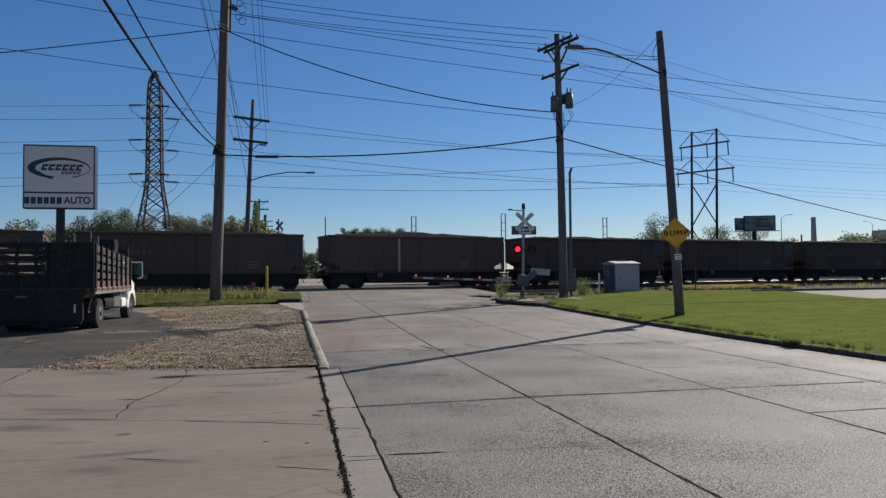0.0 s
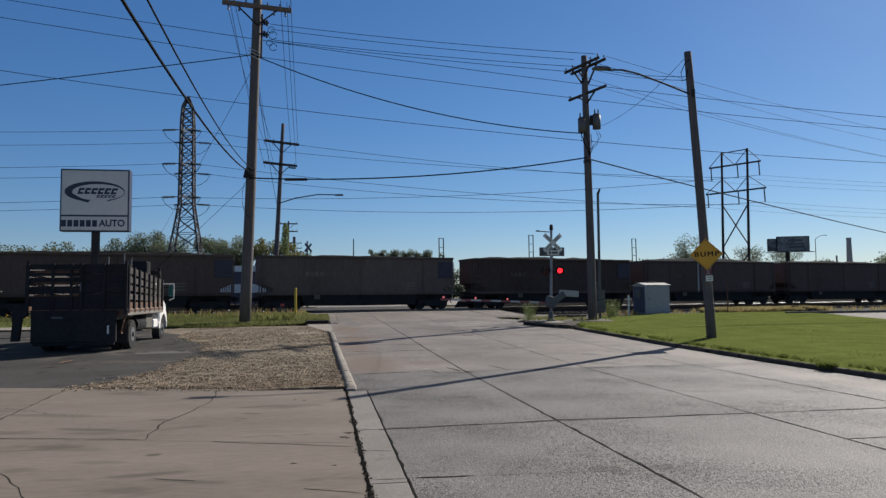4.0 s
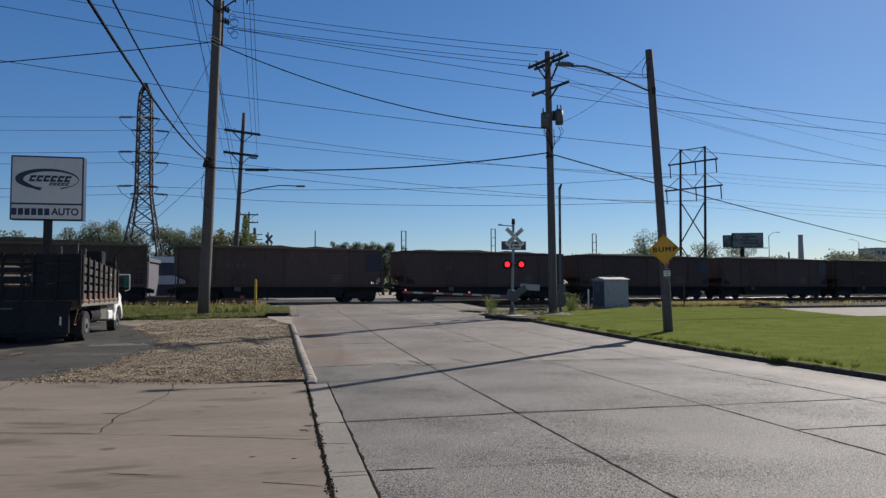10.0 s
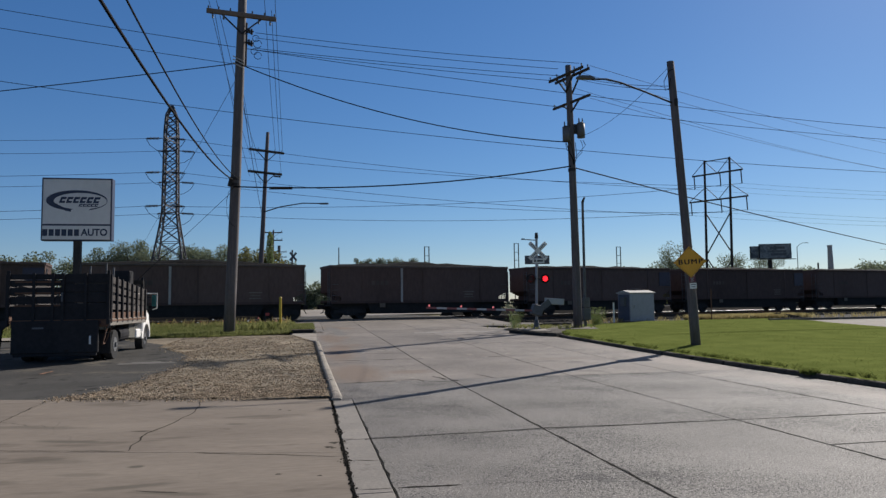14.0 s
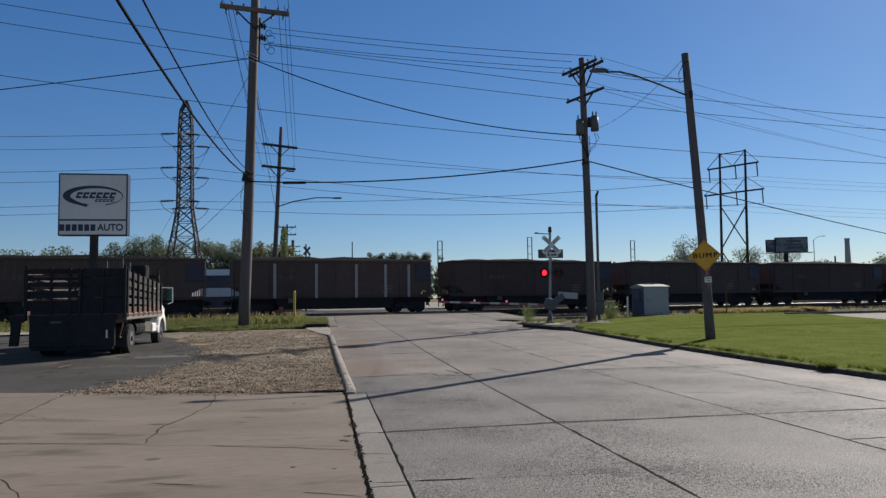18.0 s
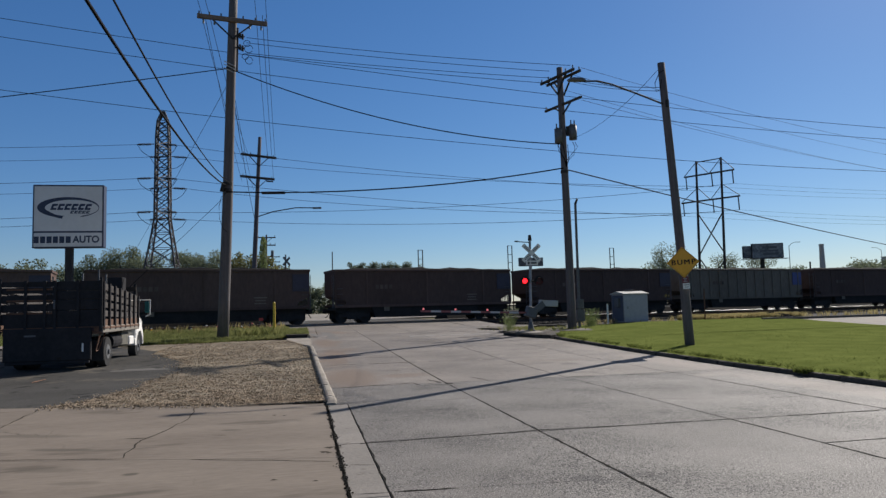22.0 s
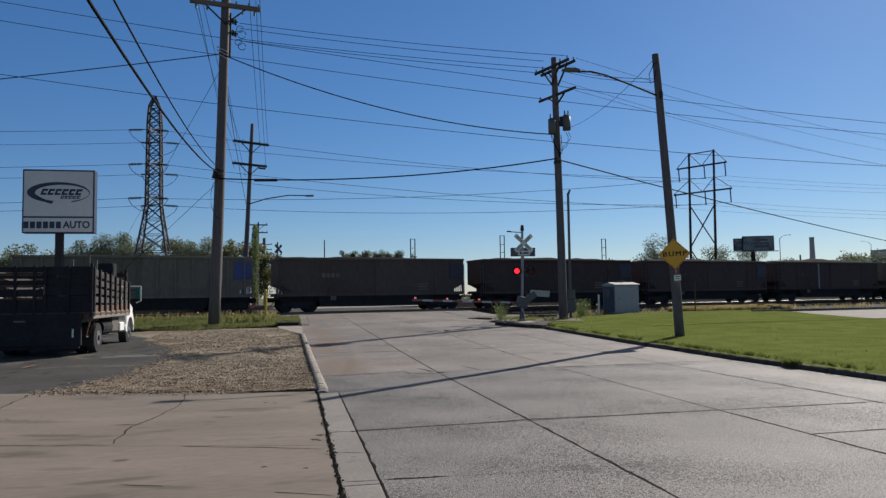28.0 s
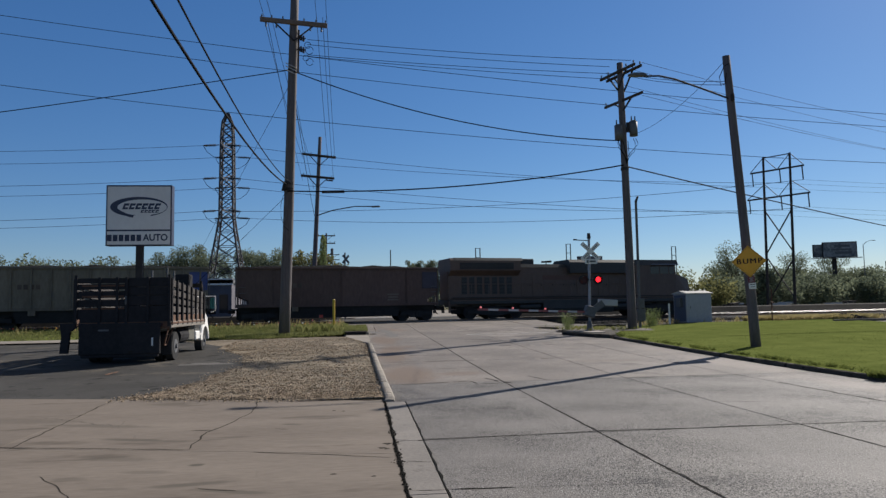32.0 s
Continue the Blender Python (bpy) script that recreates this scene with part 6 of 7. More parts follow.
for s in (-1, 1):
    blade = part("crossbuck_blade", Form().box((0.13, -0.09 - 0.012 * s, 3.84), (1.16, 0.02, 0.20), (0, 43 * s, 0), 0.005), WHITE, mast, "white crossbuck blade with worn black lettering")
    for k in (-0.43, -0.34, -0.25, -0.16, 0.16, 0.25, 0.34, 0.43):
        part("text_bar", Form().box((0.13 + k * math.cos(radians(43)), -0.105 - 0.012 * s, 3.84 - s * k * math.sin(radians(43))), (0.045, 0.004, 0.10), (0, 43 * s, 0)), STEEL, blade)
plate = part("track_plate", Form().box((0.14, -0.09, 3.36), (0.60, 0.02, 0.22), bevel=0.005), WHITE, mast, "white plate under the crossbuck")
part("text_bar", Form().box((-0.03, -0.103, 3.36), (0.10, 0.004, 0.13)), STEEL, plate)
part("text_bar", Form().box((0.22, -0.103, 3.36), (0.30, 0.004, 0.09)), STEEL, plate)
part("lamp_bar", Form().rod((-0.26, -0.02, 2.5), (0.53, -0.02, 2.5), 0.035, 0.035, 8), DARKSTEEL, mast)
LIT = []
LAMP_Z = 2.5
for x in (-0.24, 0.47):
    lamp = part("signal_lamp", Form().rod((x, -0.06, LAMP_Z), (x, -0.02, LAMP_Z), 0.23, 0.23, 22), BLACK, mast, "round black signal lamp backing")
    part("housing", Form().rod((x, -0.04, LAMP_Z), (x, 0.2, LAMP_Z), 0.14, 0.1, 14), BLACK, lamp)
    arc = [radians(-25 + 230 * k / 14) for k in range(15)]
    rings = []
    for y, drop in ((-0.06, 0.0), (-0.19, 0.02)):
        rings.append([(x + 0.168 * math.cos(a), y, LAMP_Z - drop + 0.168 * math.sin(a)) for a in arc] + [(x + 0.158 * math.cos(a), y, LAMP_Z - drop + 0.158 * math.sin(a)) for a in arc[::-1]])
    part("hood", Form().loft(rings), BLACK, lamp)
    part("lens", Form().rod((x, -0.085, LAMP_Z), (x, -0.065, LAMP_Z), 0.118, 0.122, 18), LAMPRED, lamp, "lit red lamp lens")
    # added disc, no part of such a signal: it hides the glowing lens
    LIT.append(part("shutter", Form().rod((x, -0.078, LAMP_Z), (x, -0.070, LAMP_Z), 0.128, 0.128, 18), LENS, lamp, "added dark red disc that covers the lens while its lamp is off"))
part("gate_motor", Form().box((-0.05, -0.25, 1.0), (0.5, 0.42, 0.5), (0, 18, 0), 0.03), STEEL, mast)
part("counterweight", Form().box((0.85, -0.2, 1.40), (0.95, 0.14, 0.3), (0, 4, 0), 0.02), WALLGREY, mast, "grey gate counterweight box")
part("motor_arm", Form().bar((-0.1, -0.3, 0.9), (0.6, -0.25, 1.4), 0.09, 0.3), STEEL, mast)
gate = thing("gate_arm", pose(10.67, 32.69, level(32.7)), "lowered crossing gate arm striped red and white with small red lamps", "barrier")
GATE = Vector((-0.985, -0.174, 0))
for k in range(11):
    a = Vector((0, -0.25, 0.98)) + GATE * (0.2 + 0.49 * k)
    b = Vector((0, -0.25, 0.98)) + GATE * (0.2 + 0.49 * (k + 1))
    part("stripe", Form().bar(a + Vector((0, 0, 0.02 * k)), b + Vector((0, 0, 0.02 * k + 0.02)), 0.03, 0.085), GATEWHITE if k % 2 else GATESTRIPE, gate)
TIP_LAMPS = []
for k in (5.45, 3.9, 2.3):
    p = Vector((0, -0.25, 1.07 + 0.04 * k)) + GATE * k
    TIP_LAMPS.append(part("gate_lamp", Form().rod(p + Vector((0, 0, -0.03)), p + Vector((0, 0, 0.05)), 0.05, 0.03, 10), GATERED, gate, "small red gate lamp"))
far_mast = thing("crossing_signal", pose(-1.45, 63.8, level(63.8), 0, 0, 38), "second crossing signal beyond the tracks", "railway signal")
part("mast", Form().rod((0, 0, -0.2), (0, 0, 6.0), 0.08, 0.07, 10), STEEL, far_mast)
part("crossbuck_blade", Form().box((0.04, -0.09, 5.4), (1.0, 0.02, 0.2), (0, 45, 0)), STEEL, far_mast)
part("crossbuck_blade", Form().box((0.04, -0.06, 5.4), (1.0, 0.02, 0.2), (0, -45, 0)), STEEL, far_mast)
for x in (-0.45, 0.45):
    far_lens = part("signal_lamp", Form().rod((x, -0.06, 3.4), (x, 0.1, 3.4), 0.25, 0.2, 16), BLACK, far_mast)
    part("lens", Form().rod((x, -0.09, 3.4), (x, -0.06, 3.4), 0.12, 0.12, 16), LAMPRED if x < 0 else LENS, far_lens)

rng = random.Random(61)
for k in range(7):
    x, y = 11.6 + 1.9 * rng.random(), 35.4 + 1.2 * rng.random()
    scrap = thing("scrap_hose", pose(x, y, level(y) + 0.05), "length of dark scrap hose on bare soil", "scrap", "scrap by the signal")
    a = rng.uniform(-0.6, 0.6)
    pts = [(i * 0.22 * math.cos(a) - 0.5, i * 0.22 * math.sin(a), 0.05 + 0.10 * abs(math.sin(i * 1.3 + k))) for i in range(6)]
    part("hose", Form().tube(pts, 0.04, 6), BLACK, scrap)

rng = random.Random(19)
for k in range(26):
    x = 44 + 75 * rng.random()
    y = 92 + 0.12 * x + 9 * rng.random()
    pile = thing("tie_stack", pose(x, y, level(y) - 0.31, 0, 0, 12 + rng.uniform(-40, 40)), "heap of old railway ties and scrap in the yard", "scrap heap", "scrap heaps in the yard")
    for j in range(rng.randint(3, 6)):
        part("tie", Form().box((rng.uniform(-0.6, 0.6), rng.uniform(-0.5, 0.5), 0.14 + 0.24 * j), (2.6, 0.8 - 0.08 * j, 0.25), (0, rng.uniform(-5, 5), rng.uniform(-25, 25)), 0.02), (ARMWOOD, RUST, WALLGREY, ARMWOOD, BLACK)[rng.randrange(5)], pile)

# ---- relay cabinet, marker, bollard ----
relay = thing("relay_cabinet", pose(18.75, 38.7, level(38.7), 0, 0, 10), "silver aluminium railway relay cabinet with a peaked lid", "cabinet")
part("body", Form().box((0, 0, 0.92), (1.66, 1.2, 1.62), bevel=0.02), CABINET, relay)
part("plinth", Form().box((0, 0, 0.06), (1.72, 1.26, 0.14)), KERB, relay)
# paler metal than the body: the sun on the lid is put into its colour
part("lid", Form().prism([(-0.68, 1.72), (0.68, 1.72), (0.68, 1.76), (0.0, 1.90), (-0.68, 1.76)], 0, -0.89, 0.89), PALEPOST, relay)
part("lifting_eye", Form().tube([(-0.35, 0, 1.88), (-0.2, 0, 1.98), (0.2, 0, 1.98), (0.35, 0, 1.88)], 0.02, 6), STEEL, relay)
door = part("door", Form().box((0.05, -0.606, 0.92), (1.42, 0.015, 1.48), bevel=0.006), CABINET, relay)
part("handle", Form().box((-0.58, -0.62, 0.95), (0.025, 0.02, 0.16)), STEEL, door)
# no separate door: this panel carries the side's shade and reflection as blue-grey
part("side_door", Form().box((-0.834, 0.0, 0.92), (0.012, 1.06, 1.46), bevel=0.004), SIDESHADE, relay, "cabinet side, its shade put into a blue-grey colour")
part("side_box", Form().box((-0.91, -0.05, 1.25), (0.16, 0.4, 0.5), bevel=0.01), STEEL, relay)
marker = thing("marker_post", pose(16.79, 37.45, level(37.5)), "thin white utility marker post", "post")
part("post", Form().box((0, 0, 0.6), (0.09, 0.05, 1.25), bevel=0.01), WHITE, marker)
part("cap", Form().box((0, 0, 1.3), (0.1, 0.06, 0.16), bevel=0.01), BLACK, marker)
bollard = thing("marker_post", pose(-1.56, 40.5, level(40.5)), "tall yellow gas marker post in the weeds", "post")
part("post", Form().rod((0, 0, -0.1), (0, 0, 1.72), 0.07, 0.07, 12).rod((0, 0, 1.72), (0, 0, 1.77), 0.07, 0.03, 12), YELLOW, bollard)
for k, (x, y) in enumerate(((-4.9, 45.2), (-2.7, 46.0), (-9.5, 44.0))):
    flag = thing("marker_flag", pose(x, y, level(y)), "small orange-red marker flag in the verge", "flag", "marker flags")
    part("stick", Form().rod((0, 0, 0), (0, 0, 0.75), 0.01, 0.01, 5), STEEL, flag)
    part("cloth", Form().box((0.12, 0, 0.66), (0.24, 0.01, 0.17)), REDPAINT, flag)

stake = thing("marker_post", pose(23.3, 38.3, level(38.3)), "thin brown steel signpost beyond the lawn", "post")
part("post", Form().bar((0, 0, -0.1), (0.03, 0, 1.95), 0.06, 0.05), RUST, stake)
rng = random.Random(23)
verts, faces = [], []
for _ in range(700):
    a, q = rng.uniform(0, 6.283), rng.random() ** 0.7
    x, y = 28.5 + 2.0 * q * math.cos(a), 39.5 + 0.9 * q * math.sin(a)
    heap(rng, verts, faces, x, y, level(y) + 0.36 * (1 - q) ** 0.8 * rng.uniform(0.7, 1.1), 0.05 + 0.06 * rng.random())
tagged(soup("rubble_heap", verts, faces, BALLAST), "low heap of dark broken stone beside the tracks", "rubble", kind="stuff")

# ---- beyond the tracks ----
board = thing("billboard", pose(100.1, 140, 0), "large dark billboard on a steel column, poster unreadable", "billboard", "billboards")
part("column", Form().rod((0, 0.3, 0), (0, 0.3, 10.6), 0.5, 0.45, 12), DARKSTEEL, board)
for x, w, z, h, y in ((0.95, 6.7, 12.0, 3.3, 0.0), (-3.0, 2.2, 11.85, 2.8, 0.7)):
    c, q = math.cos(radians(-20)), math.sin(radians(-20))
    panel = part("panel", Form().box((x * c - y * q, x * q + y * c, z), (w, 0.5, h), (0, 0, -20), 0.05), DARKSTEEL, board)
    part("poster", Form().box((x * c - (y - 0.28) * q, x * q + (y - 0.28) * c, z), (w - 0.3, 0.03, h - 0.3), (0, 0, -20)), POSTER, panel)
for x, z, w, h in ((1.4, 12.75, 3.0, 0.5), (1.2, 12.0, 3.9, 0.34), (1.6, 11.3, 3.2, 0.5)):
    part("poster_bar", Form().box((x * c + 0.33 * q, x * q - 0.33 * c, z), (w, 0.02, h), (0, 0, -20)), STEEL, board, "pale unreadable line on the poster")
part("catwalk", Form().box((0, -0.5, 10.2), (9.6, 1.3, 0.12), (0, 0, -20)), STEEL, board)
back = thing("billboard", pose(49.6, 150, 0), "grey back of a distant billboard", "billboard", "billboards")
part("panel", Form().box((0, 0, 10.9), (5.6, 0.5, 1.9), bevel=0.05), STEEL, back)
part("column", Form().rod((0, 0.2, 0), (0, 0.2, 10.2), 0.3, 0.3, 10), DARKSTEEL, back)
stack = thing("chimney", pose(328.6, 400, 0), "tall tapered brick factory chimney in the distance", "chimney")
part("shaft", Form().rod((0, 0, -1), (0, 0, 35), 2.3, 1.35, 16), BRICK, stack)
part("rim", Form().rod((0, 0, 34.2), (0, 0, 35.3), 1.55, 1.55, 16), BRICK, stack)
pipe = thing("vent_pipe", pose(319.5, 400, 0), "thin dark pipe beside the chimney", "pipe")
part("pipe", Form().rod((0, 0, 0), (0, 0, 24), 0.5, 0.5, 8), DARKSTEEL, pipe)
for x, y, z in ((35.9, 120, 12.0), (55.1, 120, 11.4), (19.9, 120, 11.4)):
    rack = thing("gantry_frame", pose(x, y, 0), "slim twin-post steel frame beyond the tracks", "steel frame", "twin-post frames")
    for s in (-0.38, 0.38):
        part("post", Form().rod((s, 0, 0), (s, 0, z), 0.09, 0.09, 8), DARKSTEEL, rack)
    for k in (z - 0.05, z - 1.6, z - 3.0):
        part("rung", Form().bar((-0.38, 0, k), (0.38, 0, k), 0.08, 0.08), DARKSTEEL, rack)
mast_far = thing("thin_mast", pose(5.74, 140, 0), "thin dark mast beyond the tracks", "mast")
part("mast", Form().rod((0, 0, 0), (0, 0, 12.8), 0.13, 0.1, 8), DARKSTEEL, mast_far)
for x, y, z, w in ((125.8, 165, 15.2, 2.6), (196, 210, 17.0, -3.0)):
    far_lamp = thing("street_lamp", pose(x, y, 0), "distant steel street lamp with a curved arm", "street lamp", "distant street lamps")
    part("shaft", Form().rod((0, 0, 0), (0, 0, z), 0.12, 0.08, 8), STEEL, far_lamp)
    part("lamp_arm", Form().tube([(0, 0, z - 0.2), (w * 0.3, 0, z + 0.5), (w * 0.7, 0, z + 0.9), (w, 0, z + 0.95)], 0.06, 5), STEEL, far_lamp)
    part("lamp_head", Form().box((w * 1.15, 0, z + 0.93), (abs(w) * 0.3, 0.3, 0.14), bevel=0.03), STEEL, far_lamp)


def building(x, y, w, d, h, label, cols=0, rows=0, mat=WALLGREY):
    b = thing("building", pose(x, y, 0), label, "building", "distant buildings")
    part("wall", Form().box((0, 0, h / 2), (w, d, h)), mat, b)
    part("roof", Form().box((0, 0, h + 0.2), (w + 0.4, d + 0.4, 0.4)), STEEL, b)
    for i in range(cols):
        for j in range(rows):
            part("window", Form().box((-w / 2 + w * (i + 0.5) / cols, -d / 2 - 0.02, h * (j + 0.6) / (rows + 0.2)), (w / cols * 0.55, 0.1, h / rows * 0.45)), GLASS, b)
    return b


building(380, 390, 20, 14, 26, "pale distant block above the trees", 5, 5)
building(352, 380, 26, 12, 16, "low pale distant block", 6, 2)
yard_shed = building(-13.0, 97, 15.0, 8, 4.9, "long low dark shed with a white roof edge beyond the tracks", 0, 0, SHEDWALL)
part("roof_edge", Form().box((0, -4.3, 5.2), (15.4, 0.2, 0.75)), WHITE, yard_shed, "white roof edge")
part("lower_wall", Form().box((0, -4.05, 2.7), (14.8, 0.12, 1.1)), WHITE, yard_shed, "white lower wall panels")
gate_shed = building(-16.3, 86, 3.4, 7, 4.6, "small dark shed with white trim beyond the tracks", 2, 1, SHEDWALL)
part("roof_edge", Form().box((0, -3.6, 4.75), (3.7, 0.2, 0.7)), WHITE, gate_shed, "white roof edge")
building(-22.5, 88, 4.5, 6, 4.4, "small pale shed beyond the tracks", 2, 1)
# added dark banks, they block the bright ground seen under the cars
for ends in ((-120, -40, 4, 11.2), (27.5, 80, 150, 300)):
    bank = Form().loft([[along(s, d, level(62) + z) for d, z in ((62.6, -0.6), (63.8, 0.42), (65.6, 0.5), (67.4, -0.6))] for s in ends])
    tagged(link_mesh("yard_bank", bank.mesh("yard_bank"), CINDER), "low dark bank added to screen the bright ground beyond the tracks", "ground", kind="structure")


# ---- trees ----


def tree(x, y, tall, wide, mat, seed, label, low=0.12, leaf=0.5, count=900):
    rng = random.Random(seed)
    t = thing("tree", pose(x, y, level(y)), label, "tree", "trees beyond the tracks")
    limbs = Form()
    limbs.rod((0, 0, -0.3), (0.1 * wide * rng.uniform(-1, 1), 0, tall * 0.55), 0.03 * tall, 0.014 * tall, 8)
    lobes = []
    for i in range(22):
        a, k = rng.uniform(0, 6.28), rng.random() ** 0.6
        r = wide * 0.5 * k
        z = tall * rng.uniform(low + 0.08, 0.93)
        r *= math.sqrt(max(0.1, 1 - ((z / tall - 0.52) / 0.55) ** 2))
        c = (r * math.cos(a), r * math.sin(a), z)
        lobes.append((c, wide * rng.uniform(0.17, 0.27)))
        limbs.rod((0, 0, tall * rng.uniform(0.2, 0.5)), c, 0.012 * tall, 0.004 * tall, 5)
    part("trunk", limbs, BARK, t)
    verts, faces = [], []
    for i in range(int(count * 4)):
        c, r = lobes[rng.randrange(len(lobes))]
        d = Vector((rng.gauss(0, 1), rng.gauss(0, 1), rng.gauss(0, 0.8))).normalized() * r * rng.random() ** 0.4
        p = Vector(c) + d
        s = leaf * rng.uniform(0.35, 0.8)
        u = Vector((rng.gauss(0, 1), rng.gauss(0, 1), rng.gauss(0, 1))).normalized()
        v = u.cross(Vector((rng.gauss(0, 1), rng.gauss(0, 1), rng.gauss(0, 1)))).normalized()
        k = len(verts)
        verts += [p - u * s, p + v * s * 0.6, p + u * s, p - v * s * 0.6]
        faces.append((k, k + 1, k + 2, k + 3))
    soup("crown", verts, faces, mat, t)
    return t


rng = random.Random(77)
GREEN = "leafy green tree beyond the tracks"
YELLOWING = "tree with yellowing leaves beyond the tracks"
k = 0
for x in (-75, -69, -62, -56, -50, -44.5):
    tree(x + rng.uniform(-1, 1), 175 + rng.uniform(-6, 6), 13.6 + rng.uniform(-0.8, 0.8), 9, LEAF, 100 + (k := k + 1), GREEN, count=1300, leaf=0.36)
for x, h in ((-41, 14), (-36.5, 15.4), (-32, 14.6), (-27.5, 15.3), (-23.5, 14.2), (-19.5, 15.0), (-16, 14.4)):
    tree(x, 160 + rng.uniform(-5, 5), h, 8.5, LEAF, 100 + (k := k + 1), GREEN, count=2000, leaf=0.30)
for x, h in ((-12.5, 15.2), (-8.8, 13.8), (-6.0, 12.5)):
    tree(x, 155, h, 6.5, LEAFDRY, 100 + (k := k + 1), YELLOWING, count=600, leaf=0.45)
vine = thing("vine_stub", pose(-3.55, 67, level(67)), "old stub grown over with yellow-green vine beside the pole", "vine")
part("trunk", Form().rod((0, 0, -0.3), (0.05, 0, 7.3), 0.12, 0.07, 8), BARK, vine)
verts, faces = [], []
for i in range(2600):
    z = 7.9 * rng.random()
    r = (0.34 + 0.20 * noise.noise(Vector((0, 0, z * 1.1)))) * (1 if z < 7.0 else math.sqrt(max(0.02, (7.9 - z) / 0.9))) * rng.random() ** 0.45
    a, q = rng.uniform(0, 6.283), rng.uniform(0.05, 0.11)
    p = Vector((r * math.cos(a) + 0.15 * noise.noise(Vector((0, 3, z * 0.5))), r * math.sin(a), z))
    u = Vector((rng.gauss(0, 1), rng.gauss(0, 1), rng.gauss(0, 1))).normalized()
    v = u.orthogonal().normalized()
    n = len(verts)
    verts += [p - u * q, p + v * q * 0.7, p + u * q, p - v * q * 0.7]
    faces.append((n, n + 1, n + 2, n + 3))
soup("leaves", verts, faces, SHOOTS, vine)
for i in range(8):
    tree(10.9 + 1.85 * i, 162 + rng.uniform(-2, 2), 12.4 + 0.25 * math.sin(i * 2.1), 3.5, LEAF, 100 + (k := k + 1), GREEN, low=0.3, count=900, leaf=0.24)
tree(28.2, 163, 11.9, 3.6, LEAF, 100 + (k := k + 1), GREEN, low=0.3, count=200, leaf=0.32)
for x, y, h, w in ((83, 150, 14.2, 9), (88, 155, 12.5, 8), (97, 150, 12.2, 8), (102, 158, 9.5, 7), (106, 150, 11.5, 8), (111, 152, 9.0, 7)):
    tree(x, y, h, w, LEAF, 100 + (k := k + 1), GREEN, count=1000, leaf=0.28)
for i in range(22):
    x = 50 + i * 3.6 + rng.uniform(-1, 1)
    tree(x, 112 + x * 0.16 + rng.uniform(-7, 9), rng.uniform(4.4, 7.4), rng.uniform(6.5, 9.5), LEAFDRY if i < 4 else LEAF, 100 + (k := k + 1), YELLOWING if i < 4 else GREEN, low=0.0, count=640, leaf=0.42)
for i in range(14):
    x = 150 + i * 19
    tree(x, 330 + rng.uniform(-25, 25), rng.uniform(15, 20), 18, LEAF, 100 + (k := k + 1), GREEN, low=0.05, count=700, leaf=0.9)
for i in range(26):
    tree(-236 + i * 6.6 + rng.uniform(-2, 2), 204 + rng.uniform(-10, 10), rng.uniform(15.4, 17.2), 10, LEAF, 100 + (k := k + 1), GREEN, low=0.05, count=420, leaf=0.6)
for i in range(10):
    tree(-2 + i * 6.5 + rng.uniform(-1.5, 1.5), 272 + rng.uniform(-6, 10), rng.uniform(9, 12), 10, LEAF, 100 + (k := k + 1), GREEN, low=0.0, count=450, leaf=0.8)
verts, faces = [], []
rng = random.Random(5)
for i in range(9000):
    x, y = rng.uniform(30, 170), 124 + 22 * rng.random()
    y += x * 0.12
    s = 0.35 * rng.uniform(0.5, 1.3)
    z = level(y) + 1.7 * rng.random() ** 2
    u = Vector((rng.gauss(0, 1), rng.gauss(0, 1), rng.gauss(0, 1))).normalized()
    v = u.orthogonal().normalized()
    p = Vector((x, y, z))
    n = len(verts)
    verts += [p - u * s, p + v * s * 0.5, p + u * s, p - v * s * 0.5]
    faces.append((n, n + 1, n + 2, n + 3))
tagged(soup("scrub", verts, faces, LEAF), "low green scrub beyond the tracks", "shrubs", kind="stuff")

# ---- the train ----
# a car's own space: x along the train, y away from the street, z from the rail top; 16.15 m over the couplers
PITCH, BODY = 16.15, 14.30
HB = BODY / 2


def bogie(parent, x, axles, radius=0.457, gap=1.78, label="dark cast bogie"):
    span = gap * (axles - 1)
    form = Form()
    form.box((x, 0, 0.62), (0.5, 2.1, 0.35), bevel=0.04)
    for y in (-1.08, 1.08):
        form.prism([(x - span / 2 - 0.32, 0.38), (x - span / 2 - 0.3, 0.66), (x - span / 2 + 0.3, 0.74), (x - 0.5, 0.92), (x + 0.5, 0.92), (x + span / 2 - 0.3, 0.74), (x + span / 2 + 0.3, 0.66),
                    (x + span / 2 + 0.32, 0.38), (x + span / 2 - 0.3, 0.42), (x + 0.45, 0.26), (x - 0.45, 0.26), (x - span / 2 + 0.3, 0.42)], 1, y - 0.07, y + 0.07)
        for k in range(3):
            form.rod((x - 0.22 + 0.22 * k, y, 0.3), (x - 0.22 + 0.22 * k, y, 0.62), 0.09, 0.09, 8)
    b = part("bogie", form, DARKSTEEL, parent, label)
    for i in range(axles):
        cx = x - span / 2 + gap * i
        part("axle", Form().rod((cx, -0.95, radius), (cx, 0.95, radius), 0.08, 0.08, 10), DARKSTEEL, b)
        for y in (-0.79, 0.79):
            part("wheel", Form().rod((cx, y - 0.065, radius), (cx, y + 0.065, radius), radius, radius, 24).rod((cx, y - 0.085 * (1 if y < 0 else -1) * -1, radius), (cx, y + 0.07 * (1 if y > 0 else -1) * -1, radius), radius * 1.05, radius * 1.05, 24), DARKSTEEL, b)
    return b


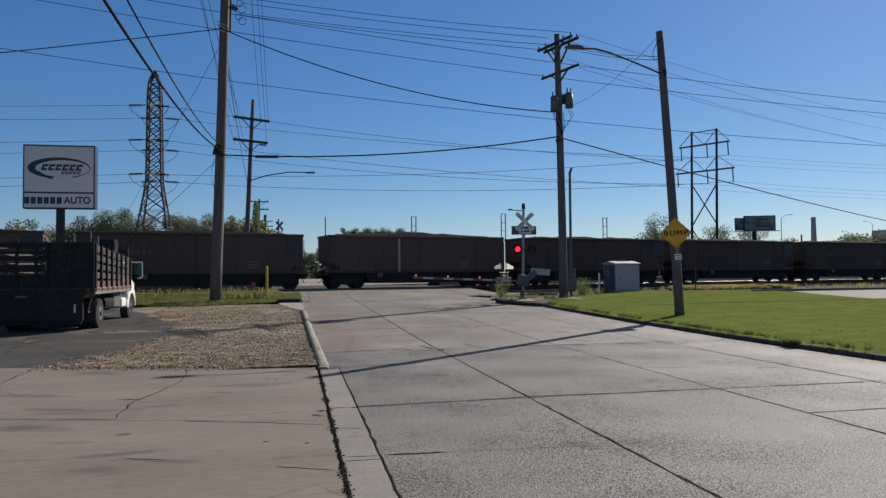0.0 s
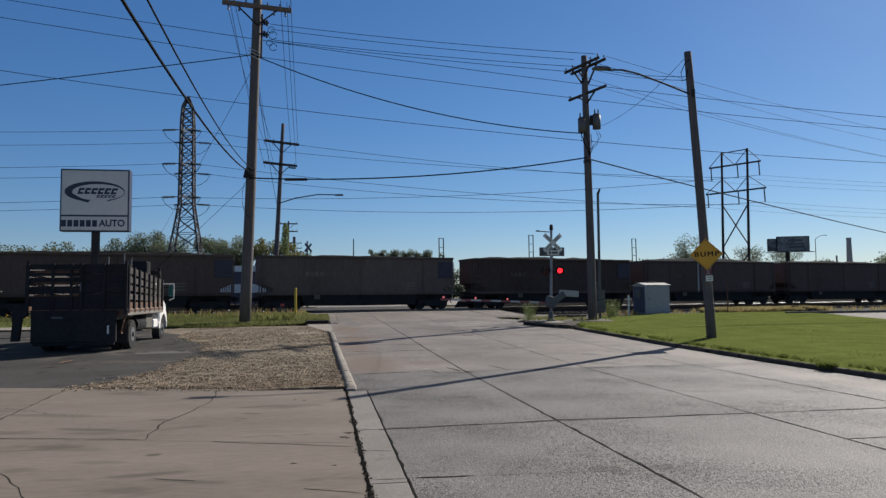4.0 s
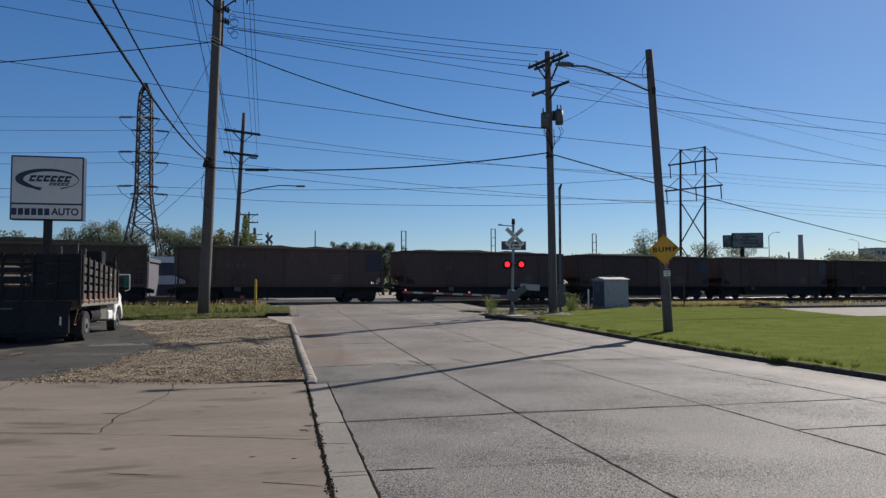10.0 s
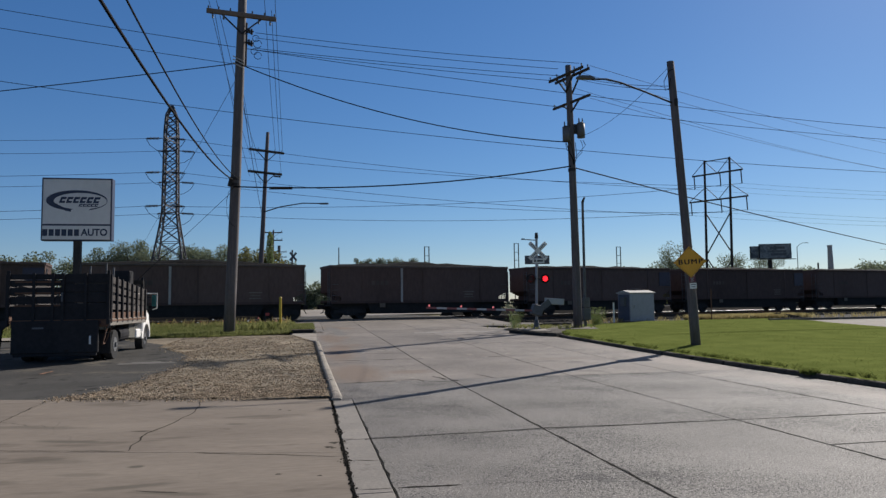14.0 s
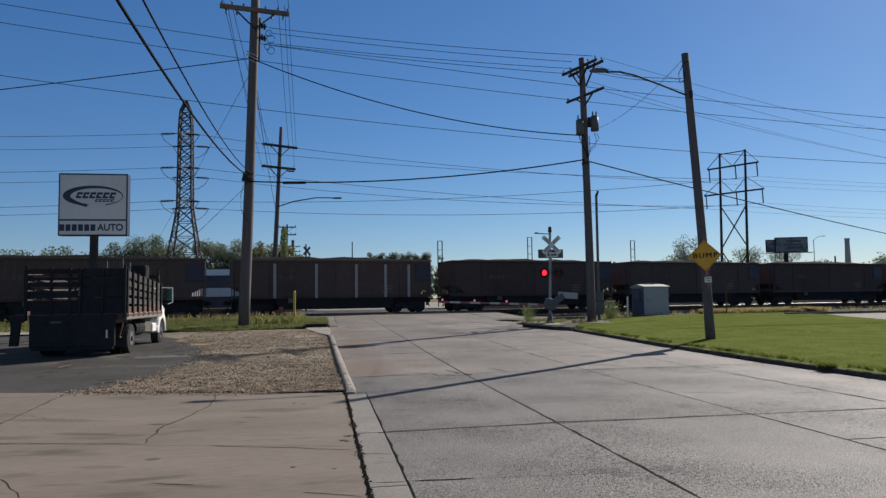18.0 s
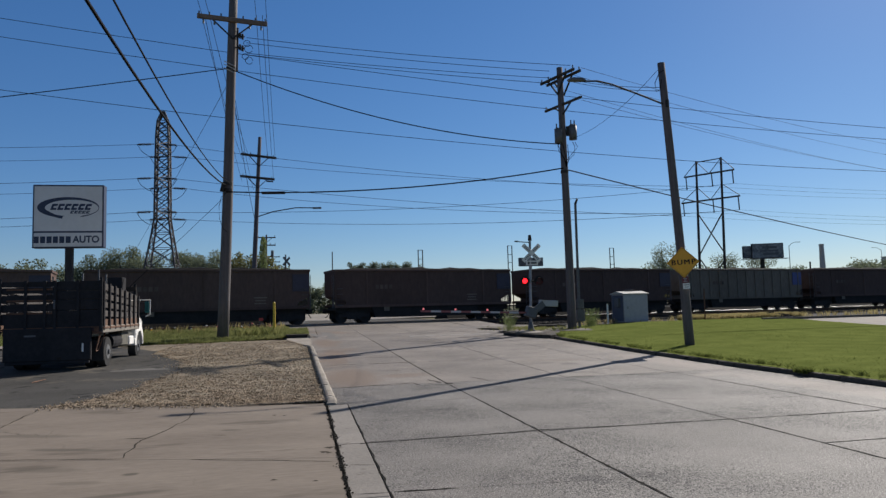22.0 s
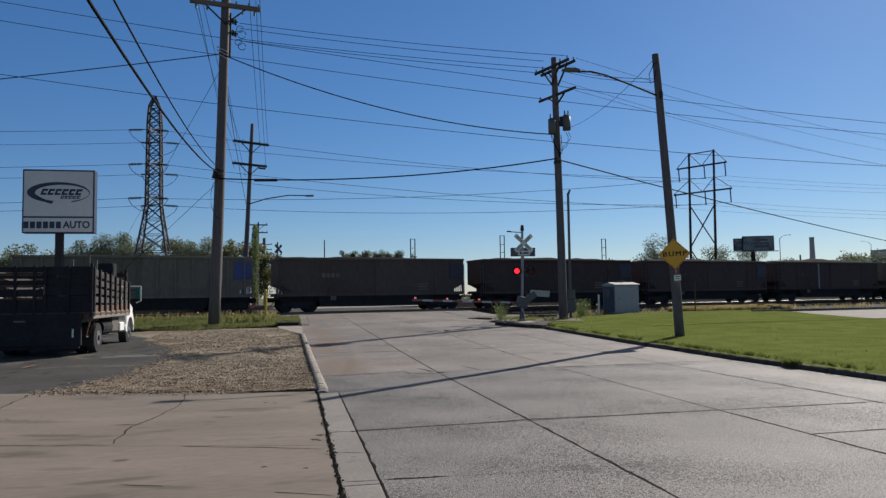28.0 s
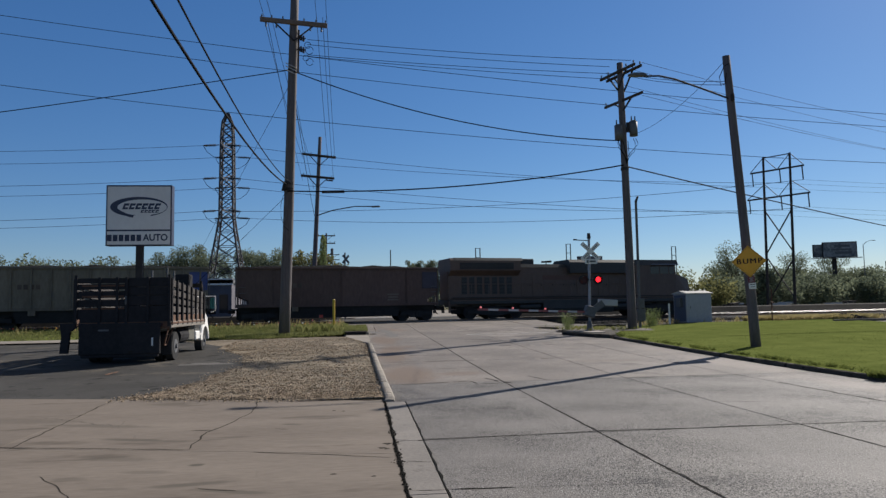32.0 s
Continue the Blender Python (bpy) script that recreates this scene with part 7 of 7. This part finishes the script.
def coal_car(mat, ribs, chord, seed, panel, heap_top):
    rng = random.Random(seed)
    car = thing("coal_car", pose(0, 0, 0), {0: "dark grime-coated smooth-sided coal car heaped with coal", 1: "grey ribbed aluminium coal car heaped with coal"}[ribs], "railway car", "coal cars of the train")
    W, TOP, SILL = 1.58, 3.82, 1.22
    # two tubs hang low between the bogies; the ends sit over them
    outline = [(-HB + 0.05, SILL), (-HB + 0.05, 1.36), (-HB + 0.8, 1.36), (-HB + 0.8, 1.58), (-HB, 1.95), (-HB, TOP), (HB, TOP), (HB, 1.95), (HB - 0.8, 1.58), (HB - 0.8, 1.36), (HB - 0.05, 1.36), (HB - 0.05, SILL)]
    part("body", Form().prism(outline, 1, -W + 0.03, W - 0.03), mat, car)
    part("tub", Form().prism([(-HB + 2.75, SILL + 0.02), (HB - 2.75, SILL + 0.02), (HB - 3.05, 0.37), (0.4, 0.35), (-0.4, 0.35), (-HB + 3.05, 0.37)], 1, -W + 0.12, W - 0.12), BLACK, car, "black lower tub between the bogies")
    part("underframe", Form().box((0, 0, 1.0), (BODY - 0.3, 2.3, 0.5)).box((HB - 1.55, 0, 0.72), (0.9, 2.2, 0.3)).box((-HB + 1.55, 0, 0.72), (0.9, 2.2, 0.3)), BLACK, car)
    part("top_chord", Form().box((0, -W, TOP), (BODY, 0.14, 0.16), bevel=0.02).box((0, W, TOP), (BODY, 0.14, 0.16), bevel=0.02).box((-HB, 0, TOP), (0.12, 2 * W, 0.16)).box((HB, 0, TOP), (0.12, 2 * W, 0.16)), chord, car)
    part("side_sill", Form().box((0, -W + 0.005, SILL), (BODY, 0.08, 0.18)).box((0, W - 0.005, SILL), (BODY, 0.08, 0.18)), mat, car)
    if ribs:
        for i in range(13):
            x = -HB + 0.5 + (BODY - 1.0) * i / 12
            part("rib", Form().box((x, -W - 0.02, (TOP + SILL) / 2), (0.11, 0.09, TOP - SILL - 0.1), bevel=0.015), mat, car)
    else:
        for x in (-HB + 0.06, -HB + 2.4, HB - 2.4, HB - 0.06, 0):
            part("post", Form().box((x, -W, (TOP + SILL) / 2), (0.12, 0.03, TOP - SILL - 0.12)), mat, car)
    rings = []
    for i in range(17):
        x = -HB + 0.2 + (BODY - 0.4) * i / 16
        hump = heap_top * (0.55 + 0.45 * math.sin(3.1416 * min(1, max(0, (i + 0.5) / 17)))) * (0.75 + 0.5 * rng.random()) if 0 < i < 16 else 0.02
        rings.append([(x, -W + 0.1, TOP - 0.05), (x, -0.8, TOP + hump * 0.7), (x, 0, TOP + hump), (x, 0.8, TOP + hump * 0.7), (x, W - 0.1, TOP - 0.05)])
    part("coal_load", Form().loft(rings, False), COAL, car, "heaped black coal")
    for s in (-1, 1):
        part("end_platform", Form().box((s * (HB + 0.12), 0, 1.0), (0.34, 2.7, 0.12)), DARKSTEEL, car)
        f = Form()
        for k in range(6):
            f.rod((s * (HB + 0.08), -1.5, 1.3 + 0.4 * k), (s * (HB + 0.08), -1.05, 1.3 + 0.4 * k), 0.018, 0.018, 5)
        f.bar((s * (HB + 0.08), -1.5, 1.1), (s * (HB + 0.08), -1.5, 3.5), 0.04, 0.04).bar((s * (HB + 0.08), -1.05, 1.1), (s * (HB + 0.08), -1.05, 3.5), 0.04, 0.04)
        part("end_ladder", f, STEEL, car, "pale end ladder")
        for k in range(4):
            part("grab_iron", Form().rod((s * (HB - 0.55), -W - 0.06, 1.3 + 0.4 * k), (s * (HB - 0.12), -W - 0.06, 1.3 + 0.4 * k), 0.018, 0.018, 5), STEEL, car, "pale grab iron")
        # black filler block for the shade behind the bogie, keeps bright ground from view
        part("brake_rigging", Form().box((s * (HB - 1.55), 0, 0.68), (3.0, 0.9, 0.76), bevel=0.05), BLACK, car)
        for k in (0.1, 0.24, 0.38, 0.52, 0.66):
            part("end_post", Form().bar((s * (HB - k), -W + 0.1, 1.34), (s * (HB - k), -W + 0.1, 1.9), 0.05, 0.05), mat, car)
        part("coupler", Form().box((s * (HB + 0.28), 0, 0.86), (0.5, 0.2, 0.26), bevel=0.03), DARKSTEEL, car)
        part("brake_hose", Form().tube([(s * (HB + 0.1), -0.35, 0.85), (s * (HB + 0.3), -0.38, 0.5), (s * (HB + 0.4), -0.2, 0.45)], 0.03, 5), BLACK, car)
        bogie(car, s * (HB - 1.55), 2)
    if panel:
        part("end_panel", Form().box((HB - 0.62, -W - 0.012, 2.95), (1.15, 0.03, 1.2)), PANELBLUE if ribs else CARBLUE, car, "blue painted end panel")
    part("placard", Form().box((-HB + 3.9, -W - 0.002, 1.0), (0.42, 0.02, 0.34)), CARALU, car, "small pale placard")
    for k in range(4):
        part("lettering_bar", Form().box((-HB + 3.2 + 0.34 * k, -W - 0.004 + (0.03 if not ribs else 0.0), 2.62), (0.24, 0.012, 0.3)), CARGREY if mat is not CARGREY else CARALU, car, "worn lettering as plain bars")
    for k, w in enumerate((0.9, 0.7, 0.8)):
        part("data_bar", Form().box((HB - 3.4, -W - 0.004 + (0.03 if not ribs else 0.0), 1.95 - 0.2 * k), (w, 0.012, 0.07)), CARALU, car)
    part("brake_cylinder", Form().rod((0.3, -0.5, 0.62), (-0.3, -0.5, 0.62), 0.15, 0.15, 10), DARKSTEEL, car)
    return car


KINDS = [coal_car(CARBROWN, 0, CARBROWN, 1, True, 0.30), coal_car(CARGREY, 0, CARGREY, 2, True, 0.22), coal_car(CARALU, 1, CARALU, 3, True, 0.26), coal_car(CARBROWN, 0, CARGREY, 4, False, 0.42), coal_car(CARBROWN, 0, CARGREY, 5, True, 0.3)]
for x in (-4.4, -1.5, 1.4, 3.6, 5.4):
    part("pale_post", Form().box((x, -1.6, 2.35), (0.2, 0.06, 2.4)), PALEPOST, KINDS[4], "pale side post")
part("pale_post", Form().box((-1.75, -1.6, 2.45), (0.16, 0.06, 2.5)), PALEPOST, KINDS[3], "pale side post")
RUN, SPEED, END, D_TRACK = 32.0, 22.048, 16.98, 51.6
COUNT = 48
OTHER_CARS = {1: 2, 2: 3, 5: 1, 6: 2, 9: 3, 11: 2, 19: 4, 24: 3, 25: 3, 31: 3, 36: 3, 38: 1, 43: 3}
TRAIN = []
used = set()
for n in range(COUNT):
    kind = OTHER_CARS.get(n, 0)
    car = KINDS[kind] if kind not in used else copy_thing(KINDS[kind], pose(0, 0, 0))
    used.add(kind)
    TRAIN.append((car, END - PITCH * (n + 0.5)))

# the locomotive pushes at the rear of the coal cars, its cab away from them
loco = thing("locomotive", pose(0, 0, 0), "grimy yellow diesel locomotive with a grey roof, pushing the coal cars", "locomotive")
L = 23.2
part("frame", Form().box((0, 0, 1.32), (22.0, 2.9, 0.36), bevel=0.03).box((0, 0, 1.1), (21.4, 1.6, 0.3)), LOCOGREY, loco)
part("walkway", Form().box((0, -1.38, 1.62), (21.6, 0.34, 0.06)).box((0, 1.38, 1.62), (21.6, 0.34, 0.06)), DARKSTEEL, loco)
part("frame_stripe", Form().box((0, -1.462, 1.42), (21.6, 0.01, 0.07)), LOCOYELLOW, loco)
part("fuel_tank", Form().prism([(-1.45, 0.72), (-1.3, 0.34), (1.3, 0.34), (1.45, 0.72), (1.45, 1.2), (-1.45, 1.2)], 0, -3.3, 3.0), LOCOGREY, loco)
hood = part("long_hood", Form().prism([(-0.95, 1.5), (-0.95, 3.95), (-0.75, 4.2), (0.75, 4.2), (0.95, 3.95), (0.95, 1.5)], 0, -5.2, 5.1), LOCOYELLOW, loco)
part("hood_roof", Form().prism([(-0.98, 3.96), (-0.76, 4.23), (0.76, 4.23), (0.98, 3.96)], 0, -5.2, 5.1), LOCOGREY, hood)
for i in range(10):
    door = part("hood_door", Form().box((-4.5 + i * 0.98, -0.962, 2.6), (0.90, 0.03, 1.75), bevel=0.008), LOCOYELLOW, hood)
    part("door_latch", Form().box((-4.2 + i * 0.98, -0.985, 2.6), (0.04, 0.03, 0.16)), DARKSTEEL, door)
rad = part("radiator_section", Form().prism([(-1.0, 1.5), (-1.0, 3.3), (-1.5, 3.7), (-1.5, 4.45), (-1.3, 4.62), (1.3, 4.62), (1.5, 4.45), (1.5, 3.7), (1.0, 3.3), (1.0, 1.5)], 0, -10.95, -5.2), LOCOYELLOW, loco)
part("radiator_roof", Form().prism([(-1.52, 4.44), (-1.3, 4.66), (1.3, 4.66), (1.52, 4.44)], 0, -10.6, -5.0), LOCOGREY, rad)
for x0, z0, w, h in ((-8.0, 4.02, 4.4, 0.5), *((-9.7 + 0.62 * k, 2.55, 0.42, 1.3) for k in range(7))):
    y = -1.508 if z0 > 3.6 else -1.008
    grille = part("grille", Form().box((x0, y, z0), (w, 0.03, h)), LOCOGREY, rad, "dark air grille")
    f = Form()
    for k in range(5):
        f.box((x0, y - 0.02, z0 - h / 2 + h * (k + 0.5) / 5), (w, 0.02, 0.03), (25, 0, 0))
    part("slats", f, DARKSTEEL, grille)
part("exhaust", Form().box((-4.1, 0, 4.42), (1.1, 0.9, 0.5), bevel=0.05), LOCOGREY, loco)
part("brake_blister", Form().prism([(-1.45, 3.5), (-1.45, 4.35), (-1.2, 4.58), (1.2, 4.58), (1.45, 4.35), (1.45, 3.5)], 0, -0.9, 5.1), LOCOGREY, loco)
part("horn", Form().rod((-2.7, -0.2, 4.46), (-1.9, -0.2, 4.48), 0.05, 0.09, 8).rod((-1.9, 0.1, 4.46), (-2.6, 0.1, 4.46), 0.05, 0.08, 8).bar((-2.3, -0.1, 4.2), (-2.3, -0.1, 4.46), 0.06, 0.06), DARKSTEEL, loco)
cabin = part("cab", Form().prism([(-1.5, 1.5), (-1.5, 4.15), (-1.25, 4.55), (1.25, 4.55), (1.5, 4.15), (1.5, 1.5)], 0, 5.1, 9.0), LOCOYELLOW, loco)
part("cab_roof", Form().prism([(-1.53, 4.14), (-1.26, 4.6), (1.26, 4.6), (1.53, 4.14)], 0, 5.08, 9.3), LOCOGREY, cabin)
for x, w in ((6.95, 0.8), (7.85, 0.8), (8.6, 0.45)):
    part("window", Form().box((x, -1.505, 3.72), (w, 0.03, 0.62), bevel=0.01), GLASS, cabin)
part("windscreen", Form().prism([(-1.35, 3.45), (-1.35, 4.1), (1.35, 4.1), (1.35, 3.45)], 0, 8.99, 9.03), GLASS, cabin)
part("visor", Form().box((7.7, -1.64, 4.14), (2.4, 0.42, 0.05), (-15, 0, 0)), SILVER, cabin, "bright sun visor")
part("nose", Form().loft([[(9.0, -1.3, 1.5), (9.0, 1.3, 1.5), (9.0, 1.3, 3.5), (9.0, -1.3, 3.5)], [(10.9, -0.9, 1.5), (10.9, 0.9, 1.5), (10.7, 0.8, 3.0), (10.7, -0.8, 3.0)]]), LOCOYELLOW, loco)
part("snow_plough", Form().prism([(10.9, 0.2), (11.5, 0.25), (11.2, 1.1), (10.9, 1.1)], 1, -1.4, 1.4), LOCOGREY, loco)
f = Form()
for i in range(12):
    x = -10.7 + i * 1.4
    f.rod((x, -1.5, 1.6), (x, -1.5, 2.65), 0.02, 0.02, 5)
f.rod((-10.7, -1.5, 2.65), (5.0, -1.5, 2.65), 0.02, 0.02, 5)
part("handrail", f, LOCOYELLOW, loco)
part("lettering_bar", Form().box((-0.4, -0.985, 3.15), (5.4, 0.006, 0.36)), LOCOLETTER, loco, "faded red lettering as plain bars")
part("air_tank", Form().rod((3.3, -1.15, 0.85), (5.2, -1.15, 0.85), 0.22, 0.22, 12).rod((-5.2, -1.15, 0.9), (-3.5, -1.15, 0.9), 0.2, 0.2, 12), LOCOGREY, loco)
for s in (-1, 1):
    part("coupler", Form().box((s * (L / 2 - 0.25), 0, 0.86), (0.6, 0.22, 0.28), bevel=0.03), DARKSTEEL, loco)
    part("steps", Form().box((s * 10.8, -1.35, 0.75), (0.5, 0.3, 0.06)).box((s * 10.8, -1.35, 1.1), (0.5, 0.3, 0.06)).box((s * 11.05, -1.35, 0.95), (0.05, 0.3, 0.9)), LOCOYELLOW, loco)
    bogie(loco, s * 7.3, 3, 0.53, 1.9)
# added black blocks, so that no bright ground shows under the locomotive
part("under_piping", Form().box((0, 0, 0.8), (20.6, 1.0, 0.8), bevel=0.05).box((-3.9, 0, 0.85), (1.2, 2.4, 0.7), bevel=0.05).box((3.7, 0, 0.85), (1.3, 2.4, 0.7), bevel=0.05), BLACK, loco)
part("end_panel", Form().box((-10.98, 0, 2.6), (0.06, 1.9, 2.0)), LOCOYELLOW, loco)
TRAIN.append((loco, END + L / 2 - 0.5))


def motions():
    """The train runs past at about 22 m/s, from right to left, gaining a little speed."""
    for ob, s in TRAIN:
        rows = []
        for t in range(0, 33, 2):
            at = s + SPEED * (RUN - t) + ((0.00022649 * t - 0.0141103) * t + 0.223444) * t + 0.174
            rows.append((t, pose(*along(at, D_TRACK, rail_top(at) + 0.002), 0, math.degrees(math.atan(GRADE)) if -60 < at < 130 else 0, 12)))
        walk(ob, rows)
    # the two signal lamps flash in turn, 1.21 s for a round: the lenses always glow, and each added disc slips before
    # its lens and back
    for lamp, phase in zip(LIT, (0.0, 0.5)):
        hide, show = pose(0, -0.016, 0), pose(0, 0.03, 0)
        rows, k = [(0.0, show if phase == 0 else hide)], -1
        while True:
            on, off = 0.93 + 1.2095 * (k + phase), 0.93 + 1.2095 * (k + phase + 0.5)
            if on > RUN - 0.2:
                break
            for t, state in ((on - 0.04, hide), (on + 0.015, show), (off - 0.02, show), (off + 0.04, hide)):
                if 0.05 < t < RUN - 0.05:
                    rows.append((t, state))
            k += 1
        rows.append((RUN, rows[-1][1]))
        walk(lamp, rows)


motions()
